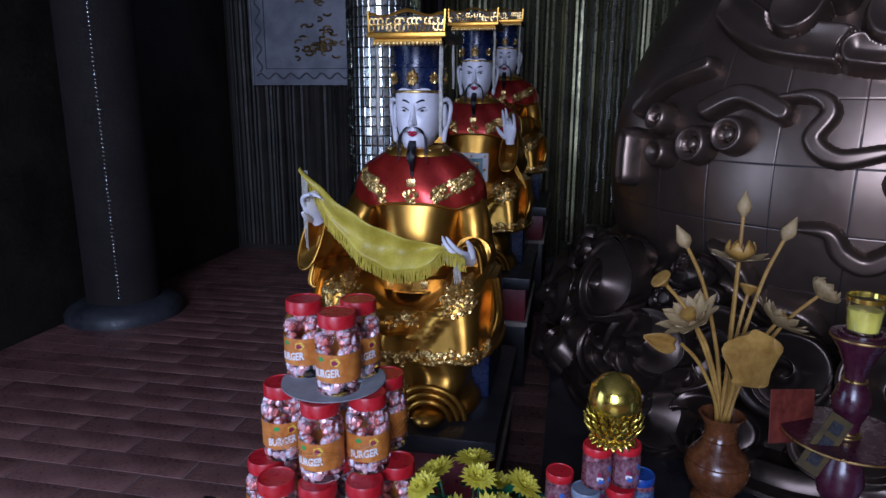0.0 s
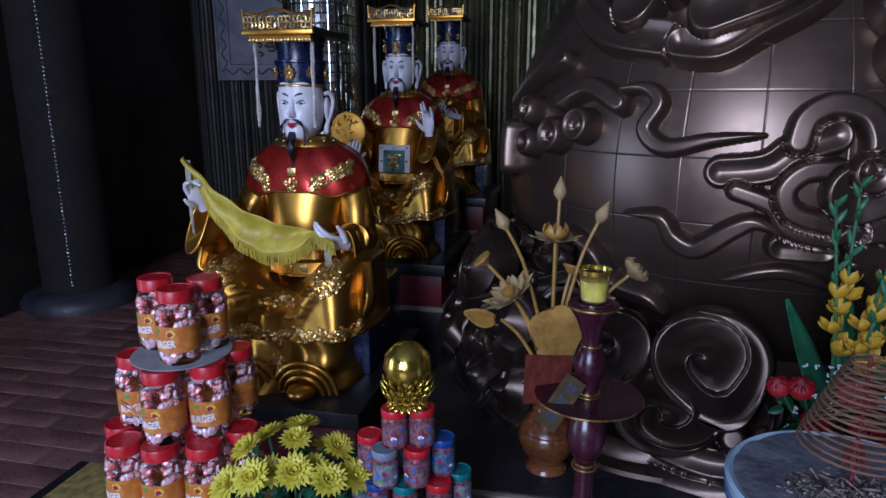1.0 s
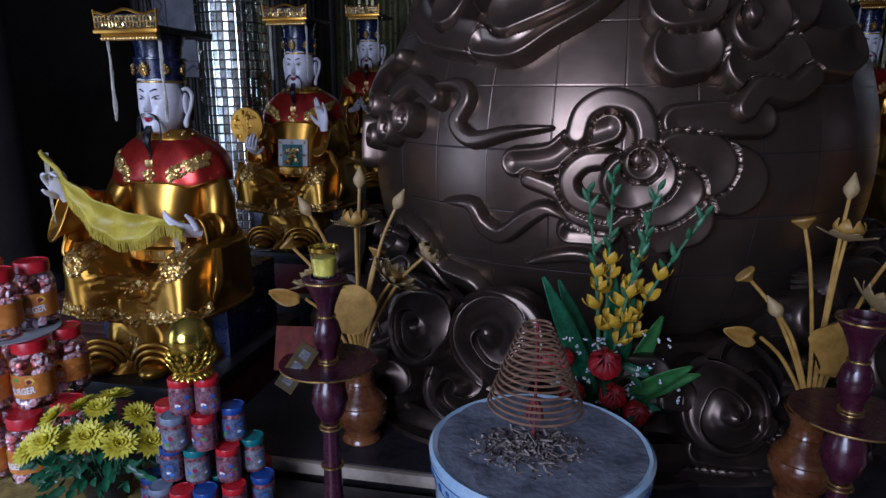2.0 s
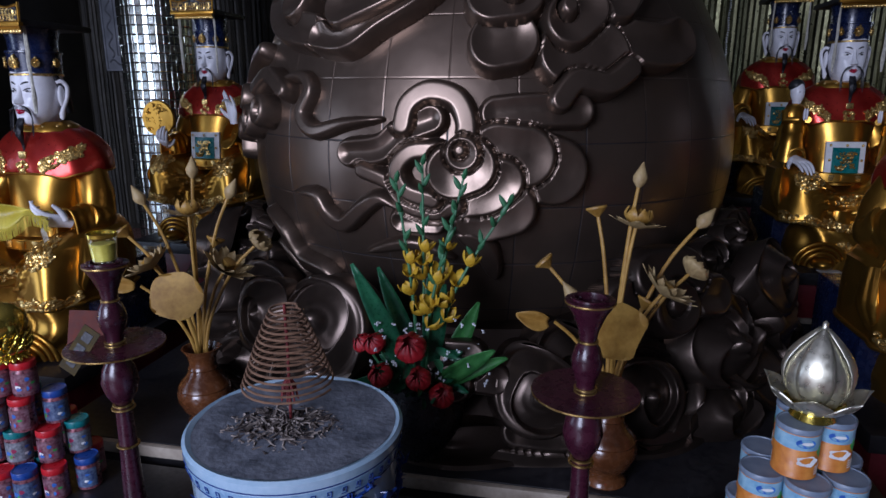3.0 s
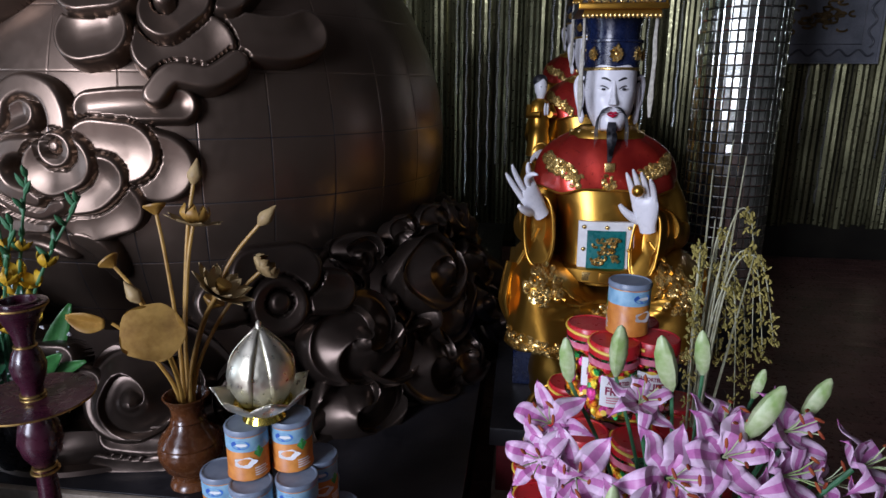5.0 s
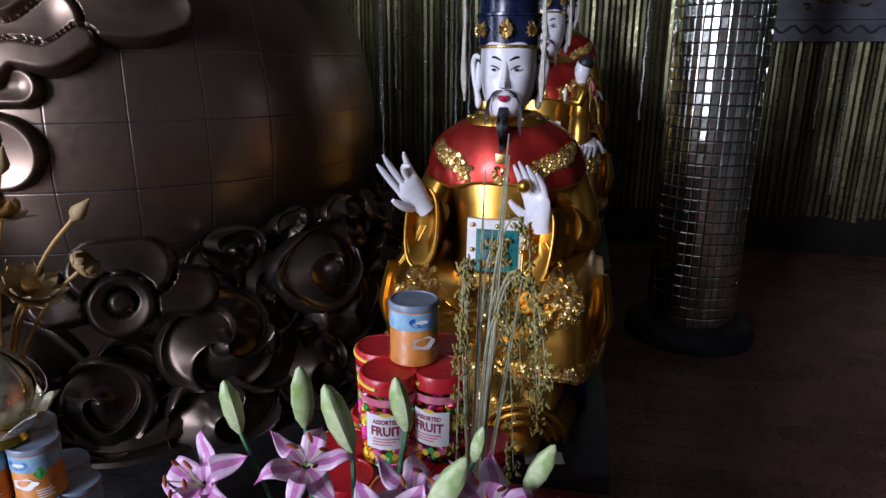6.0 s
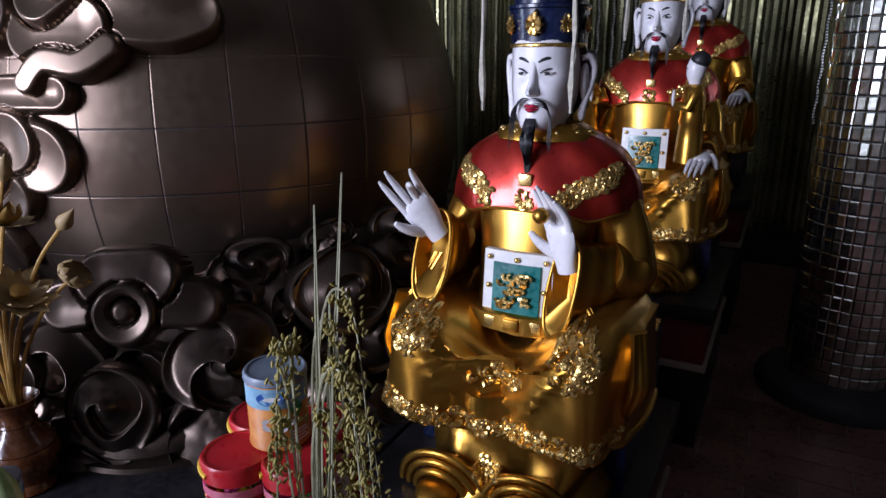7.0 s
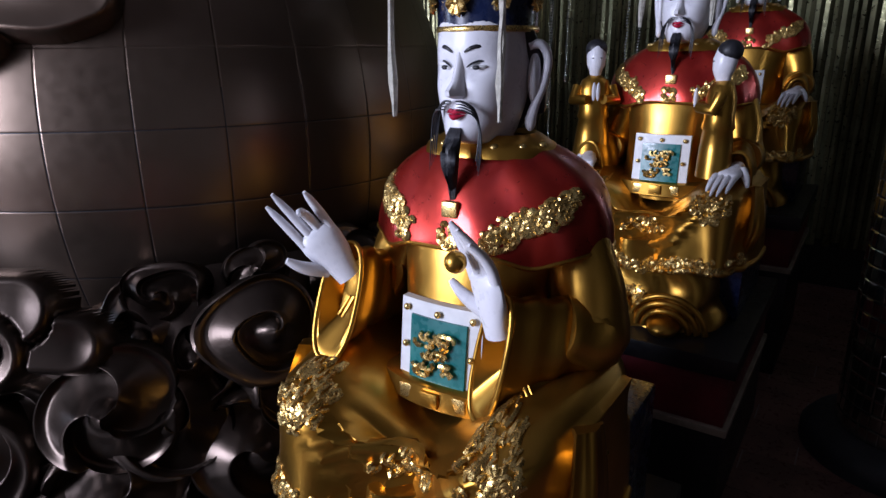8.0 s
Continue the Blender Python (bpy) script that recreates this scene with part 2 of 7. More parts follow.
for u, v in tile_rows:
    if u + TILE_L / 2 < LEFT + 0.02 or u - TILE_L / 2 > RIGHT - 0.02 or v - TILE_W / 2 > BACK - 0.02:
        continue
    if -4.4 < u < -1.7 and -1.9 < v < 1.9 and count < 300:
        count += 1
        part("plank_tile", TILE, None, bed, m=pose(u, v, FLOOR + random.uniform(-0.0008, 0.0008)))
    else:
        x0, x1, y0, y1 = max(LEFT + 0.002, u - TILE_L / 2 + 0.0028), min(RIGHT - 0.002, u + TILE_L / 2 - 0.0028), v - TILE_W / 2 + 0.0028, min(BACK - 0.002, v + TILE_W / 2 - 0.0028)
        skin(rest, [[Vector((x0, y0, z)), Vector((x1, y0, z)), Vector((x1, y1, z)), Vector((x0, y1, z))] for z in (FLOOR - 0.008, FLOOR)])
tagged(part("plank_tiles", rest, FLOOR_STUFF, bed, smooth=0), kind="stuff")

# back wall: upright strips of wavy foil above a dark dado
strips = bmesh.new()
rs = random.Random(2)
u = LEFT + 0.02
while u < RIGHT - 0.05:
    w = rs.uniform(0.035, 0.06)
    tilt = rs.uniform(-0.010, 0.010)
    lo = 0.28 + rs.uniform(-0.03, 0.03) if u > 2.2 else 0.02
    rings = []
    for k in range(61):
        z = lo + (HIGH - lo) * k / 60
        y = BACK - 0.02 + 0.003 * math.sin(z * 9 + u * 13)
        rings.append([Vector((u, y - tilt, z)), Vector((u + w * 0.5, y - 0.012, z)), Vector((u + w - 0.003, y + tilt, z))])
    # left strips take the dark wall colour, which stands in for shade
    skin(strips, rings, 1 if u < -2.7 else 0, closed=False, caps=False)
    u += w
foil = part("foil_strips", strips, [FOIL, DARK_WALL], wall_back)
tagged(foil, "wavy gold foil strips, coloured dark for shade at the left", kind="stuff")
# chains of tiny glitter beads that hang before the strips
beads = bmesh.new()
for u in [rs.uniform(LEFT + 0.2, RIGHT - 0.2) for _ in range(36)] + [-1.35, -1.3, -1.22, -1.1, -0.95, 1.3, 1.4]:
    z, end = 3.3, rs.uniform(0.2, 1.6)
    while z > end:
        x = u + 0.004 * math.sin(z * 30)
        skin(beads, [[Vector((x - 0.008, BACK - 0.07, z)), Vector((x + 0.008, BACK - 0.072, z + 0.004)), Vector((x + 0.008, BACK - 0.07, z + 0.016)), Vector((x - 0.008, BACK - 0.066, z + 0.014))]] * 1 + [[Vector((x - 0.008, BACK - 0.062, z)), Vector((x + 0.008, BACK - 0.064, z + 0.004)), Vector((x + 0.008, BACK - 0.062, z + 0.016)), Vector((x - 0.008, BACK - 0.058, z + 0.014))]])
        z -= 0.022
tagged(part("glitter_beads", beads, MIRROR_STUFF, wall_back, "strings of tiny glitter beads", smooth=0), kind="stuff")


# ---- mirror-tiled columns ----
def mirror_column(u, v, r, near, label, upto=HIGH):
    col = empty("mirror_column", at(u, v), label, "column", "mirror columns")
    bm = bmesh.new()
    lathe(bm, [(r - 0.006, FLOOR + 0.12), (r - 0.006, upto)], 40)
    part("shaft", bm, DARK_WOOD, col)
    bm = bmesh.new()
    lathe(bm, [(r + 0.13, FLOOR), (r + 0.13, FLOOR + 0.05), (r + 0.10, FLOOR + 0.09), (r + 0.03, FLOOR + 0.12), (r - 0.02, FLOOR + 0.12)], 40)
    part("base", bm, STONE, col, "dark grey stone base")
    tw, th = 2 * math.pi * r / 38, 0.066
    hw, hh, inset = tw / 2 - 0.0012, th / 2 - 0.0016, 0.006

    def bevelled(bm, m):
        # a mirror tile with ground edges
        rows = [[m @ Vector((sx * (hw - d), y, sz * (hh - d))) for sx, sz in ((-1, -1), (1, -1), (1, 1), (-1, 1))] for y, d in ((0.004, 0), (-0.001, 0), (-0.0035, inset))]
        skin(bm, rows)
    tb = bmesh.new()
    bevelled(tb, Matrix())
    tile = finish(tb, MIRROR, 0)
    far = bmesh.new()
    rr = random.Random(int(u * 10))
    n = 0
    for k in range(38):
        a = 2 * math.pi * (k + 0.5) / 38
        z = FLOOR + 0.12 + th / 2
        lean = rr.gauss(0, 2.2)
        front = -math.sin(a) > 0.45
        while z < upto - th:
            m = pose(r * math.cos(a), r * math.sin(a), z, rr.gauss(0, 1.6), 0, math.degrees(a) + 90 + lean + rr.gauss(0, 1.3))
            if front and near[0] < z < near[1] and n < 300:
                n += 1
                part("mirror_tile", tile, None, col, m=m)
            else:
                bevelled(far, m)
            z += th
    tagged(part("mirror_tiles", far, MIRROR_STUFF, col, smooth=0), kind="stuff")
    return col


mirror_column(-2.73, 1.235, 0.26, (1.4, 2.4), "round column covered in small mirror tiles")
mirror_column(2.92, 1.235, 0.26, (0.7, 1.8), "round column covered in small mirror tiles")
# dark outer column with thin glitter edging
col = empty("dark_column", at(-4.86, 1.0), "dark round column with a strip of glitter edging", "column")
bm = bmesh.new()
lathe(bm, [(0.27, FLOOR + 0.14), (0.27, HIGH)], 40)
part("shaft", bm, material("matt_dark_column_paint", (0.007, 0.005, 0.004), (0.015, 0.011, 0.009), 0.9, 0, 4, 0.2), col)
bm = bmesh.new()
lathe(bm, [(0.44, FLOOR), (0.44, FLOOR + 0.06), (0.40, FLOOR + 0.11), (0.30, FLOOR + 0.14)], 40)
part("base", bm, STONE, col, "dark grey stone base")
bm = bmesh.new()
for k in range(110):
    z = FLOOR + 0.2 + k * 0.03
    blob(bm, (0.14, -0.232, z), (0.013 + 0.004 * math.sin(k * 2.3), 0.008, 0.007), 0, 8, 5, pose(0, 0, 0, 0, 25 + 30 * math.sin(k * 1.7), 40))
part("glitter_edge", bm, MIRROR_STUFF, col, "strip of small shiny beads")

# framed relief plaque on the back wall
def plaque(u0, u1, z0, z1, v):
    pl = empty("relief_plaque", at(0, 0), "pale grey relief plaque with scrolled border on the wall", "plaque", "wall plaques")
    block("panel", (u0, v, z0), (u1, v + 0.03, z1), STONE_PALE, pl)
    for name, lo, hi in (("frame", (u0 - 0.02, v - 0.015, z0 - 0.02), (u1 + 0.02, v + 0.03, z0)), ("frame", (u0 - 0.02, v - 0.015, z1), (u1 + 0.02, v + 0.03, z1 + 0.02)),
                         ("frame", (u0 - 0.02, v - 0.015, z0), (u0, v + 0.03, z1)), ("frame", (u1, v - 0.015, z0), (u1 + 0.02, v + 0.03, z1))):
        block(name, lo, hi, STONE_PALE, pl, 0.004)
    bm = bmesh.new()
    for line in ([(u0 + 0.03 + (u1 - u0 - 0.06) * k / 40, z0 + 0.075 + 0.028 * math.sin(k * 1.1)) for k in range(41)], [(u0 + 0.07 + 0.028 * math.sin(k * 1.1), z0 + 0.12 + (z1 - z0 - 0.15) * k / 40) for k in range(41)],
                 [(u1 - 0.07 + 0.028 * math.sin(k * 1.1), z0 + 0.12 + (z1 - z0 - 0.15) * k / 40) for k in range(41)]):
        tube(bm, [(x, v - 0.004, z) for x, z in spline_xz(line)], 0.010, 6)
    tube(bm, [(u0 + 0.14, v - 0.003, z1 - 0.02), (u0 + 0.14, v - 0.003, z0 + 0.15), (u1 - 0.14, v - 0.003, z0 + 0.15), (u1 - 0.14, v - 0.003, z1 - 0.02)], 0.006, 5)
    part("border", bm, STONE_DARK, pl, "raised scrolling border")
    bm = bmesh.new()
    rr = random.Random(7)
    for k in range(60):
        cx, cz = rr.gauss((u0 + u1) / 2 + 0.12, 0.14), rr.gauss(z0 + 0.38, 0.05) if k < 34 else rr.uniform(z0 + 0.5, z1 - 0.1)
        cx = min(max(cx, u0 + 0.17), u1 - 0.17)
        a = rr.uniform(0, 6)
        tube(bm, [(cx + 0.045 * math.cos(a + j), v - 0.008, cz + 0.022 * math.sin(a + j)) for j in (0, 0.8, 1.6, 2.4, 3.2)], 0.011, 5)
    tagged(part("relief", bm, GOLD_OLD, pl, "old gilt carved relief"), kind="stuff")


def spline_xz(line):
    return [(p.x, p.z) for p in spline([(x, 0, z) for x, z in line], 2)]


STONE_PALE = material("pale_grey_stone", (0.14, 0.15, 0.17), (0.26, 0.27, 0.30), 0.55, 0, 5, 0.2)
STONE_DARK = material("grey_carved_border", (0.05, 0.055, 0.065), (0.11, 0.115, 0.13), 0.5, 0, 8, 0.2)
GOLD_OLD = material("dull_old_gilding", (0.10, 0.065, 0.025), (0.26, 0.17, 0.07), 0.45, 0.7, 12, 0.2)
plaque(-4.78, -3.5, 1.82, 3.3, BACK - 0.10)
plaque(3.45, 4.70, 1.82, 3.3, BACK - 0.10)

# ---- seated king statues, each one mesh ----
from mathutils.bvhtree import BVHTree

KING_MATS = [GOLD, RED_LACQUER, WHITE_FACE, BLACK_HAIR, LIP_RED, GOLD_RELIEF, TEAL, WHITE_CLOTH, NAVY, CORD]
AU, RED, SKIN, HAIR, LIP, RELIEF, GREEN, PALE, BLUE, STRING = range(10)


def bell(x, c, w):
    return math.exp(-((x - c) / w) ** 2)


def ring_at(z, hw, front, back, n=72, e=2.4, push=None):
    """One closed outline at height z; push(x, y, angle) moves it outwards."""
    cy, hd = (front + back) / 2, (back - front) / 2
    out = []
    for k in range(n):
        a = 2 * math.pi * k / n - math.pi / 2
        c, s = math.cos(a), math.sin(a)
        x = hw * math.copysign(abs(c) ** (2 / e), c)
        y = cy + hd * math.copysign(abs(s) ** (2 / e), s)
        if push:
            p = push(x, y, a)
            d = Vector((x / max(hw, 0.01), (y - cy) / max(hd, 0.01), 0)).normalized()
            x, y = x + d.x * p, y + d.y * p
        out.append(Vector((x, y, z)))
    return out


def spline_rows(table, steps):
    t = np.array(table, float)
    out = []
    for i in range(len(t) - 1):
        p0, p1, p2, p3 = t[max(i - 1, 0)], t[i], t[i + 1], t[min(i + 2, len(t) - 1)]
        for s in range(steps):
            f = s / steps
            out.append(0.5 * ((2 * p1) + (p2 - p0) * f + (2 * p0 - 5 * p1 + 4 * p2 - p3) * f * f + (3 * p1 - p0 - 3 * p2 + p3) * f ** 3))
    return out + [t[-1]]


def hand(bm, wrist, point, palm, curl=0.2, spread=0.05, pinch=False, size=1.0, flip=1):
    """A hand at the wrist: point is where the fingers go, palm the way the palm faces."""
    wrist, d, n = Vector(wrist), Vector(point).normalized(), Vector(palm)
    n = (n - d * n.dot(d)).normalized()
    s = d.cross(n) * flip
    L = 0.088 * size
    rings = []
    for f, w, th in ((-0.25, 0.026, 0.022), (0.0, 0.028, 0.021), (0.35, 0.038, 0.019), (0.75, 0.042, 0.017), (1.0, 0.040, 0.014), (1.08, 0.03, 0.008)):
        rings.append([wrist + d * (L * f) + s * (math.cos(a) * w * size) + n * (math.sin(a) * th * size) for a in [2 * math.pi * k / 12 for k in range(12)]])
    skin(bm, rings, SKIN)
    for i in range(4):
        off = (i - 1.5) * 0.021 * size
        length = (0.068, 0.086, 0.092, 0.08)[i] * size
        bend = curl * (1.0 + 0.5 * (3 - i)) if not pinch else (0.6, 1.7, 0.35, 0.15)[i]
        base = wrist + d * L + s * off
        pts, ang, p = [base - d * 0.01], 0.0, base.copy()
        way = (d + s * ((i - 1.5) * spread)).normalized()
        for k in range(6):
            ang += bend / 6
            step = way * math.cos(ang) + n * math.sin(ang)
            p = p + step * (length / 5)
            pts.append(p.copy())
        tube(bm, pts, [0.0098 * size * q for q in (1, 1, 0.98, 0.92, 0.84, 0.7, 0.35)], 8, SKIN)
    tb = wrist + d * (L * 0.25) + s * (0.034 * size)
    tw = (d * 0.8 + s * 0.75 + n * 0.5).normalized()
    pts = [tb - tw * 0.012, tb + tw * 0.022 * size, tb + tw * 0.045 * size + d * 0.008, tb + tw * 0.06 * size + d * 0.022]
    tube(bm, spline(pts, 3), lerp_list([0.016 * size, 0.014 * size, 0.011 * size, 0.006 * size], 10), 8, SKIN)


def curls(bm, tree, rng, spots, mat=RELIEF, thick=0.006):
    """Embossed scrollwork: short curled beads laid on the body where (x, z) meets it from the front."""
    for x, z, size in spots:
        a0, turn = rng.uniform(0, 6.28), rng.choice((-1, 1))
        pts = []
        for k in range(7):
            a = a0 + turn * k * 0.75
            r = size * (1 - k * 0.11)
            px, pz = x + math.cos(a) * r, z + math.sin(a) * r
            hit = tree.ray_cast(Vector((px, -1.0, pz)), Vector((0, 1, 0)))
            if hit[0] is None:
                break
            pts.append(hit[0] + hit[1] * thick * 0.25)
        if len(pts) > 3:
            tube(bm, pts, [thick * q for q in (0.5, 1, 1.1, 1.1, 1, 0.9, 0.6)][:len(pts)], 5, mat)


def cluster(rng, cx, cz, w, h, count, size=0.012, ring=False):
    out = []
    for k in range(count):
        a, r = rng.uniform(0, 6.283), (rng.uniform(0.75, 1) if ring else math.sqrt(rng.random()))
        out.append((cx + math.cos(a) * r * w, cz + math.sin(a) * r * h, size * rng.uniform(0.6, 1.2)))
    return out


def band(rng, pts, width, count, size=0.010):
    out = []
    line = spline([(x, 0, z) for x, z in pts], 10)
    for k in range(count):
        p = line[rng.randrange(len(line))]
        out.append((p.x + rng.uniform(-1, 1) * width * 0.4, p.z + rng.uniform(-1, 1) * width, size * rng.uniform(0.6, 1.2)))
    return out


def swag(x, z, cx, low, rise, width, w=0.010):
    """Height of one hanging fold: a U that sags to low at cx."""
    s = (x - cx) / width
    if abs(s) > 1:
        return 0.0
    return bell(z, low + rise * s * s, w) * (1 - s * s) ** 0.5


def robe(bm):
    """Under-robe, outer robe over the knees and seat."""
    def under(z):
        return lambda x, y, a: (0.014 * math.cos(x * 42 + 2 * math.sin(z * 20)) + 0.016 * math.cos(x * 21 + 1)) * (1 if y < 0 else 0.3) + 0.03 * bell(x, 0.13, 0.07) * bell(z, 0.43, 0.08) * (y < -0.1) + 0.03 * bell(x, -0.13, 0.07) * bell(z, 0.43, 0.08) * (y < -0.1)
    rows = spline_rows([(0.42, 0.275, -0.405, 0.22), (0.48, 0.265, -0.385, 0.22), (0.58, 0.252, -0.352, 0.2), (0.74, 0.250, -0.34, 0.2)], 7)
    skin(bm, [ring_at(z, hw, f, b, 96, 2.8, under(z)) for z, hw, f, b in rows], AU)

    def outer(z):
        def push(x, y, a):
            if y > 0.02:
                return 0.0
            p = 0.082 * (bell(x, 0.225, 0.085) + bell(x, -0.225, 0.085)) * min(1, max(0, (1.03 - z) / 0.1))
            p -= 0.105 * bell(x, 0, 0.10) * min(1, max(0, (1.0 - z) / 0.12))
            for cx, low, rise, width, amp in ((0, 0.685, 0.20, 0.18, 0.044), (0.012, 0.745, 0.20, 0.18, 0.046), (-0.008, 0.805, 0.18, 0.18, 0.046), (0.006, 0.865, 0.14, 0.18, 0.040)):
                p += amp * swag(x, z, cx, low, rise, width, 0.017)
            p += 0.013 * math.cos(x * 48 + 1.3) * min(1, max(0, (0.86 - z) / 0.15)) * (abs(x) > 0.11)
            p += 0.018 * bell(abs(x), 0.315, 0.014) * (z < 0.95)
            return p
        return push
    rows = spline_rows([(0.672, 0.352, -0.400, 0.24), (0.70, 0.352, -0.392, 0.24), (0.80, 0.350, -0.378, 0.24), (0.90, 0.340, -0.362, 0.24), (0.945, 0.322, -0.335, 0.23),
                        (0.978, 0.290, -0.285, 0.22), (0.992, 0.25, -0.21, 0.2), (0.995, 0.18, -0.12, 0.18)], 9)

    def hem(ring, t):
        # the front edge dips at the knees and rises between them
        for p in ring:
            if p.y < 0:
                p.z += (-0.055 * bell(p.x, 0, 0.13) + 0.012 * bell(abs(p.x), 0.24, 0.06)) * t
        return ring

    def lap(ring):
        # the cloth sinks between the thighs
        for p in ring:
            if p.z > 0.84 and p.y < 0.05:
                p.z -= 0.16 * bell(p.x, 0, 0.15) * min(1, (p.z - 0.84) / 0.12)
        return ring
    rings = [lap(hem(ring_at(z, hw, f, b, 120, 2.9, outer(z)), max(0, 1 - (z - 0.675) / 0.15))) for z, hw, f, b in rows]
    skin(bm, rings, AU)
    # rolled hem
    tube(bm, [p + Vector((0, 0, 0.004)) for p in rings[0]] + [rings[0][0] + Vector((0, 0, 0.004))], 0.011, 8, AU, caps=False)
    # shoes under the hem
    for sx in (-0.13, 0.13):
        blob(bm, (sx, -0.43, 0.455), (0.060, 0.075, 0.034), AU, 16, 10)
        for rr in (0.080, 0.108, 0.135):
            tube(bm, [(sx + rr * math.cos(a), -0.405 + 0.25 * (rr - 0.08) - 0.02 * math.sin(a), 0.435 + rr * 0.95 * math.sin(a)) for a in np.linspace(0.0, math.pi, 16)], 0.012, 8, AU)


CAPE_Z = 1.218


def torso(bm):
    rows = spline_rows([(0.86, 0.215, -0.185, 0.19), (0.95, 0.188, -0.182, 0.19), (1.05, 0.176, -0.172, 0.19), (1.14, 0.182, -0.158, 0.19), (1.25, 0.205, -0.135, 0.20), (1.33, 0.20, -0.10, 0.18)], 8)
    skin(bm, [ring_at(z, hw, f, b, 96, 2.3, lambda x, y, a: 0.004 * math.cos(x * 60) * (z < 1.0)) for z, hw, f, b in rows], AU)
    # red cape over chest and shoulders, its edge dipping to a point over each arm
    cape = spline_rows([(CAPE_Z, 0.262, -0.146, 0.205), (CAPE_Z + 0.003, 0.276, -0.158, 0.222), (1.262, 0.276, -0.151, 0.222), (1.315, 0.262, -0.133, 0.21), (1.362, 0.231, -0.112, 0.19),
                        (1.397, 0.186, -0.090, 0.165), (1.422, 0.138, -0.068, 0.137), (1.436, 0.10, -0.048, 0.11)], 6)
    rings = []
    for z, hw, f, b in cape:
        low = max(0, 1 - (z - CAPE_Z) / 0.06)
        rings.append([p + Vector((0, 0, -0.022 * low * bell(abs(p.x), 0.175, 0.05) * (p.y < 0))) for p in ring_at(z, hw, f, b, 120, 2.35, lambda x, y, a: 0.004 * math.cos(a * 9 + z * 20))])
    skin(bm, rings, RED)
    rim = [p + Vector((0, 0, 0.002)) for p in rings[6]]
    tube(bm, rim + rim[:1], 0.005, 6, AU, caps=False)
    # standing collar with flowers, and the belt
    skin(bm, [ring_at(z, hw, f, b, 64) for z, hw, f, b in ((1.405, 0.150, -0.092, 0.140), (1.424, 0.142, -0.088, 0.138), (1.442, 0.110, -0.066, 0.122), (1.449, 0.098, -0.056, 0.112), (1.438, 0.088, -0.046, 0.10))], AU, True, False)
    for k in range(-3, 4):
        if k:
            a = radians(-90 + k * 27)
            blob(bm, (0.134 * math.cos(a), 0.024 + 0.106 * math.sin(a), 1.428), (0.010, 0.010, 0.008), RELIEF, 8, 6)
    belt = [ring_at(z, 0.228 + dz, -0.212 - dz, 0.18, 64, 2.2) for z, dz in ((0.878, 0.004), (0.884, 0.016), (0.930, 0.014), (0.936, 0.003))]
    skin(bm, belt, AU)
    for k in range(-3, 4):
        x = k * 0.062
        y = -0.230 + 0.17 * (x / 0.235) ** 2
        box(bm, (x - 0.022, y - 0.005, 0.890), (x + 0.022, y + 0.02, 0.924), RELIEF if k % 2 else AU, 0.003)
    # square clasp below the beard
    box(bm, (-0.019, -0.150, 1.288), (0.019, -0.10, 1.322), RELIEF, 0.004)


def belly_panel(bm, rng):
    for half, back, mat in ((0.102, 0.0, PALE), (0.070, 0.006, GREEN)):
        rows = []
        for i in range(7):
            x = -half + 2 * half * i / 6
            rows.append([Vector((x, -0.196 - back + 0.9 * x * x + 0.10 * (z - 1.006), z)) for z in (1.006 - half, 1.006 - half / 3, 1.006 + half / 3, 1.006 + half)])
        skin(bm, rows, mat, closed=False, caps=False)
        edge = [r[0] for r in rows] + rows[-1][1:] + [r[-1] for r in rows[-2::-1]] + rows[0][-2:0:-1]
        skin(bm, [edge, [p + Vector((0, 0.02, 0)) for p in edge]], mat, True, False)
    for k in range(34):
        a = k * 0.37
        x, z = 0.046 * math.cos(a) * (0.4 + 0.6 * (k % 5) / 4), 1.001 + 0.042 * math.sin(a * 1.7)
        pts = [(x + 0.012 * math.cos(a + j), -0.211 + 0.9 * x * x + 0.1 * (z - 1.006), z + 0.010 * math.sin(a + j)) for j in (0, 0.9, 1.8, 2.7)]
        tube(bm, pts, 0.005, 5, RELIEF)
    for sx, sz in ((-1, -1), (1, -1), (-1, 1), (1, 1), (0, 1), (0, -1), (1, 0), (-1, 0)):
        x, z = sx * 0.083, 1.006 + sz * 0.083
        blob(bm, (x, -0.203 + 0.9 * x * x + 0.1 * (z - 1.006), z), (0.008, 0.006, 0.008), RELIEF, 8, 6)


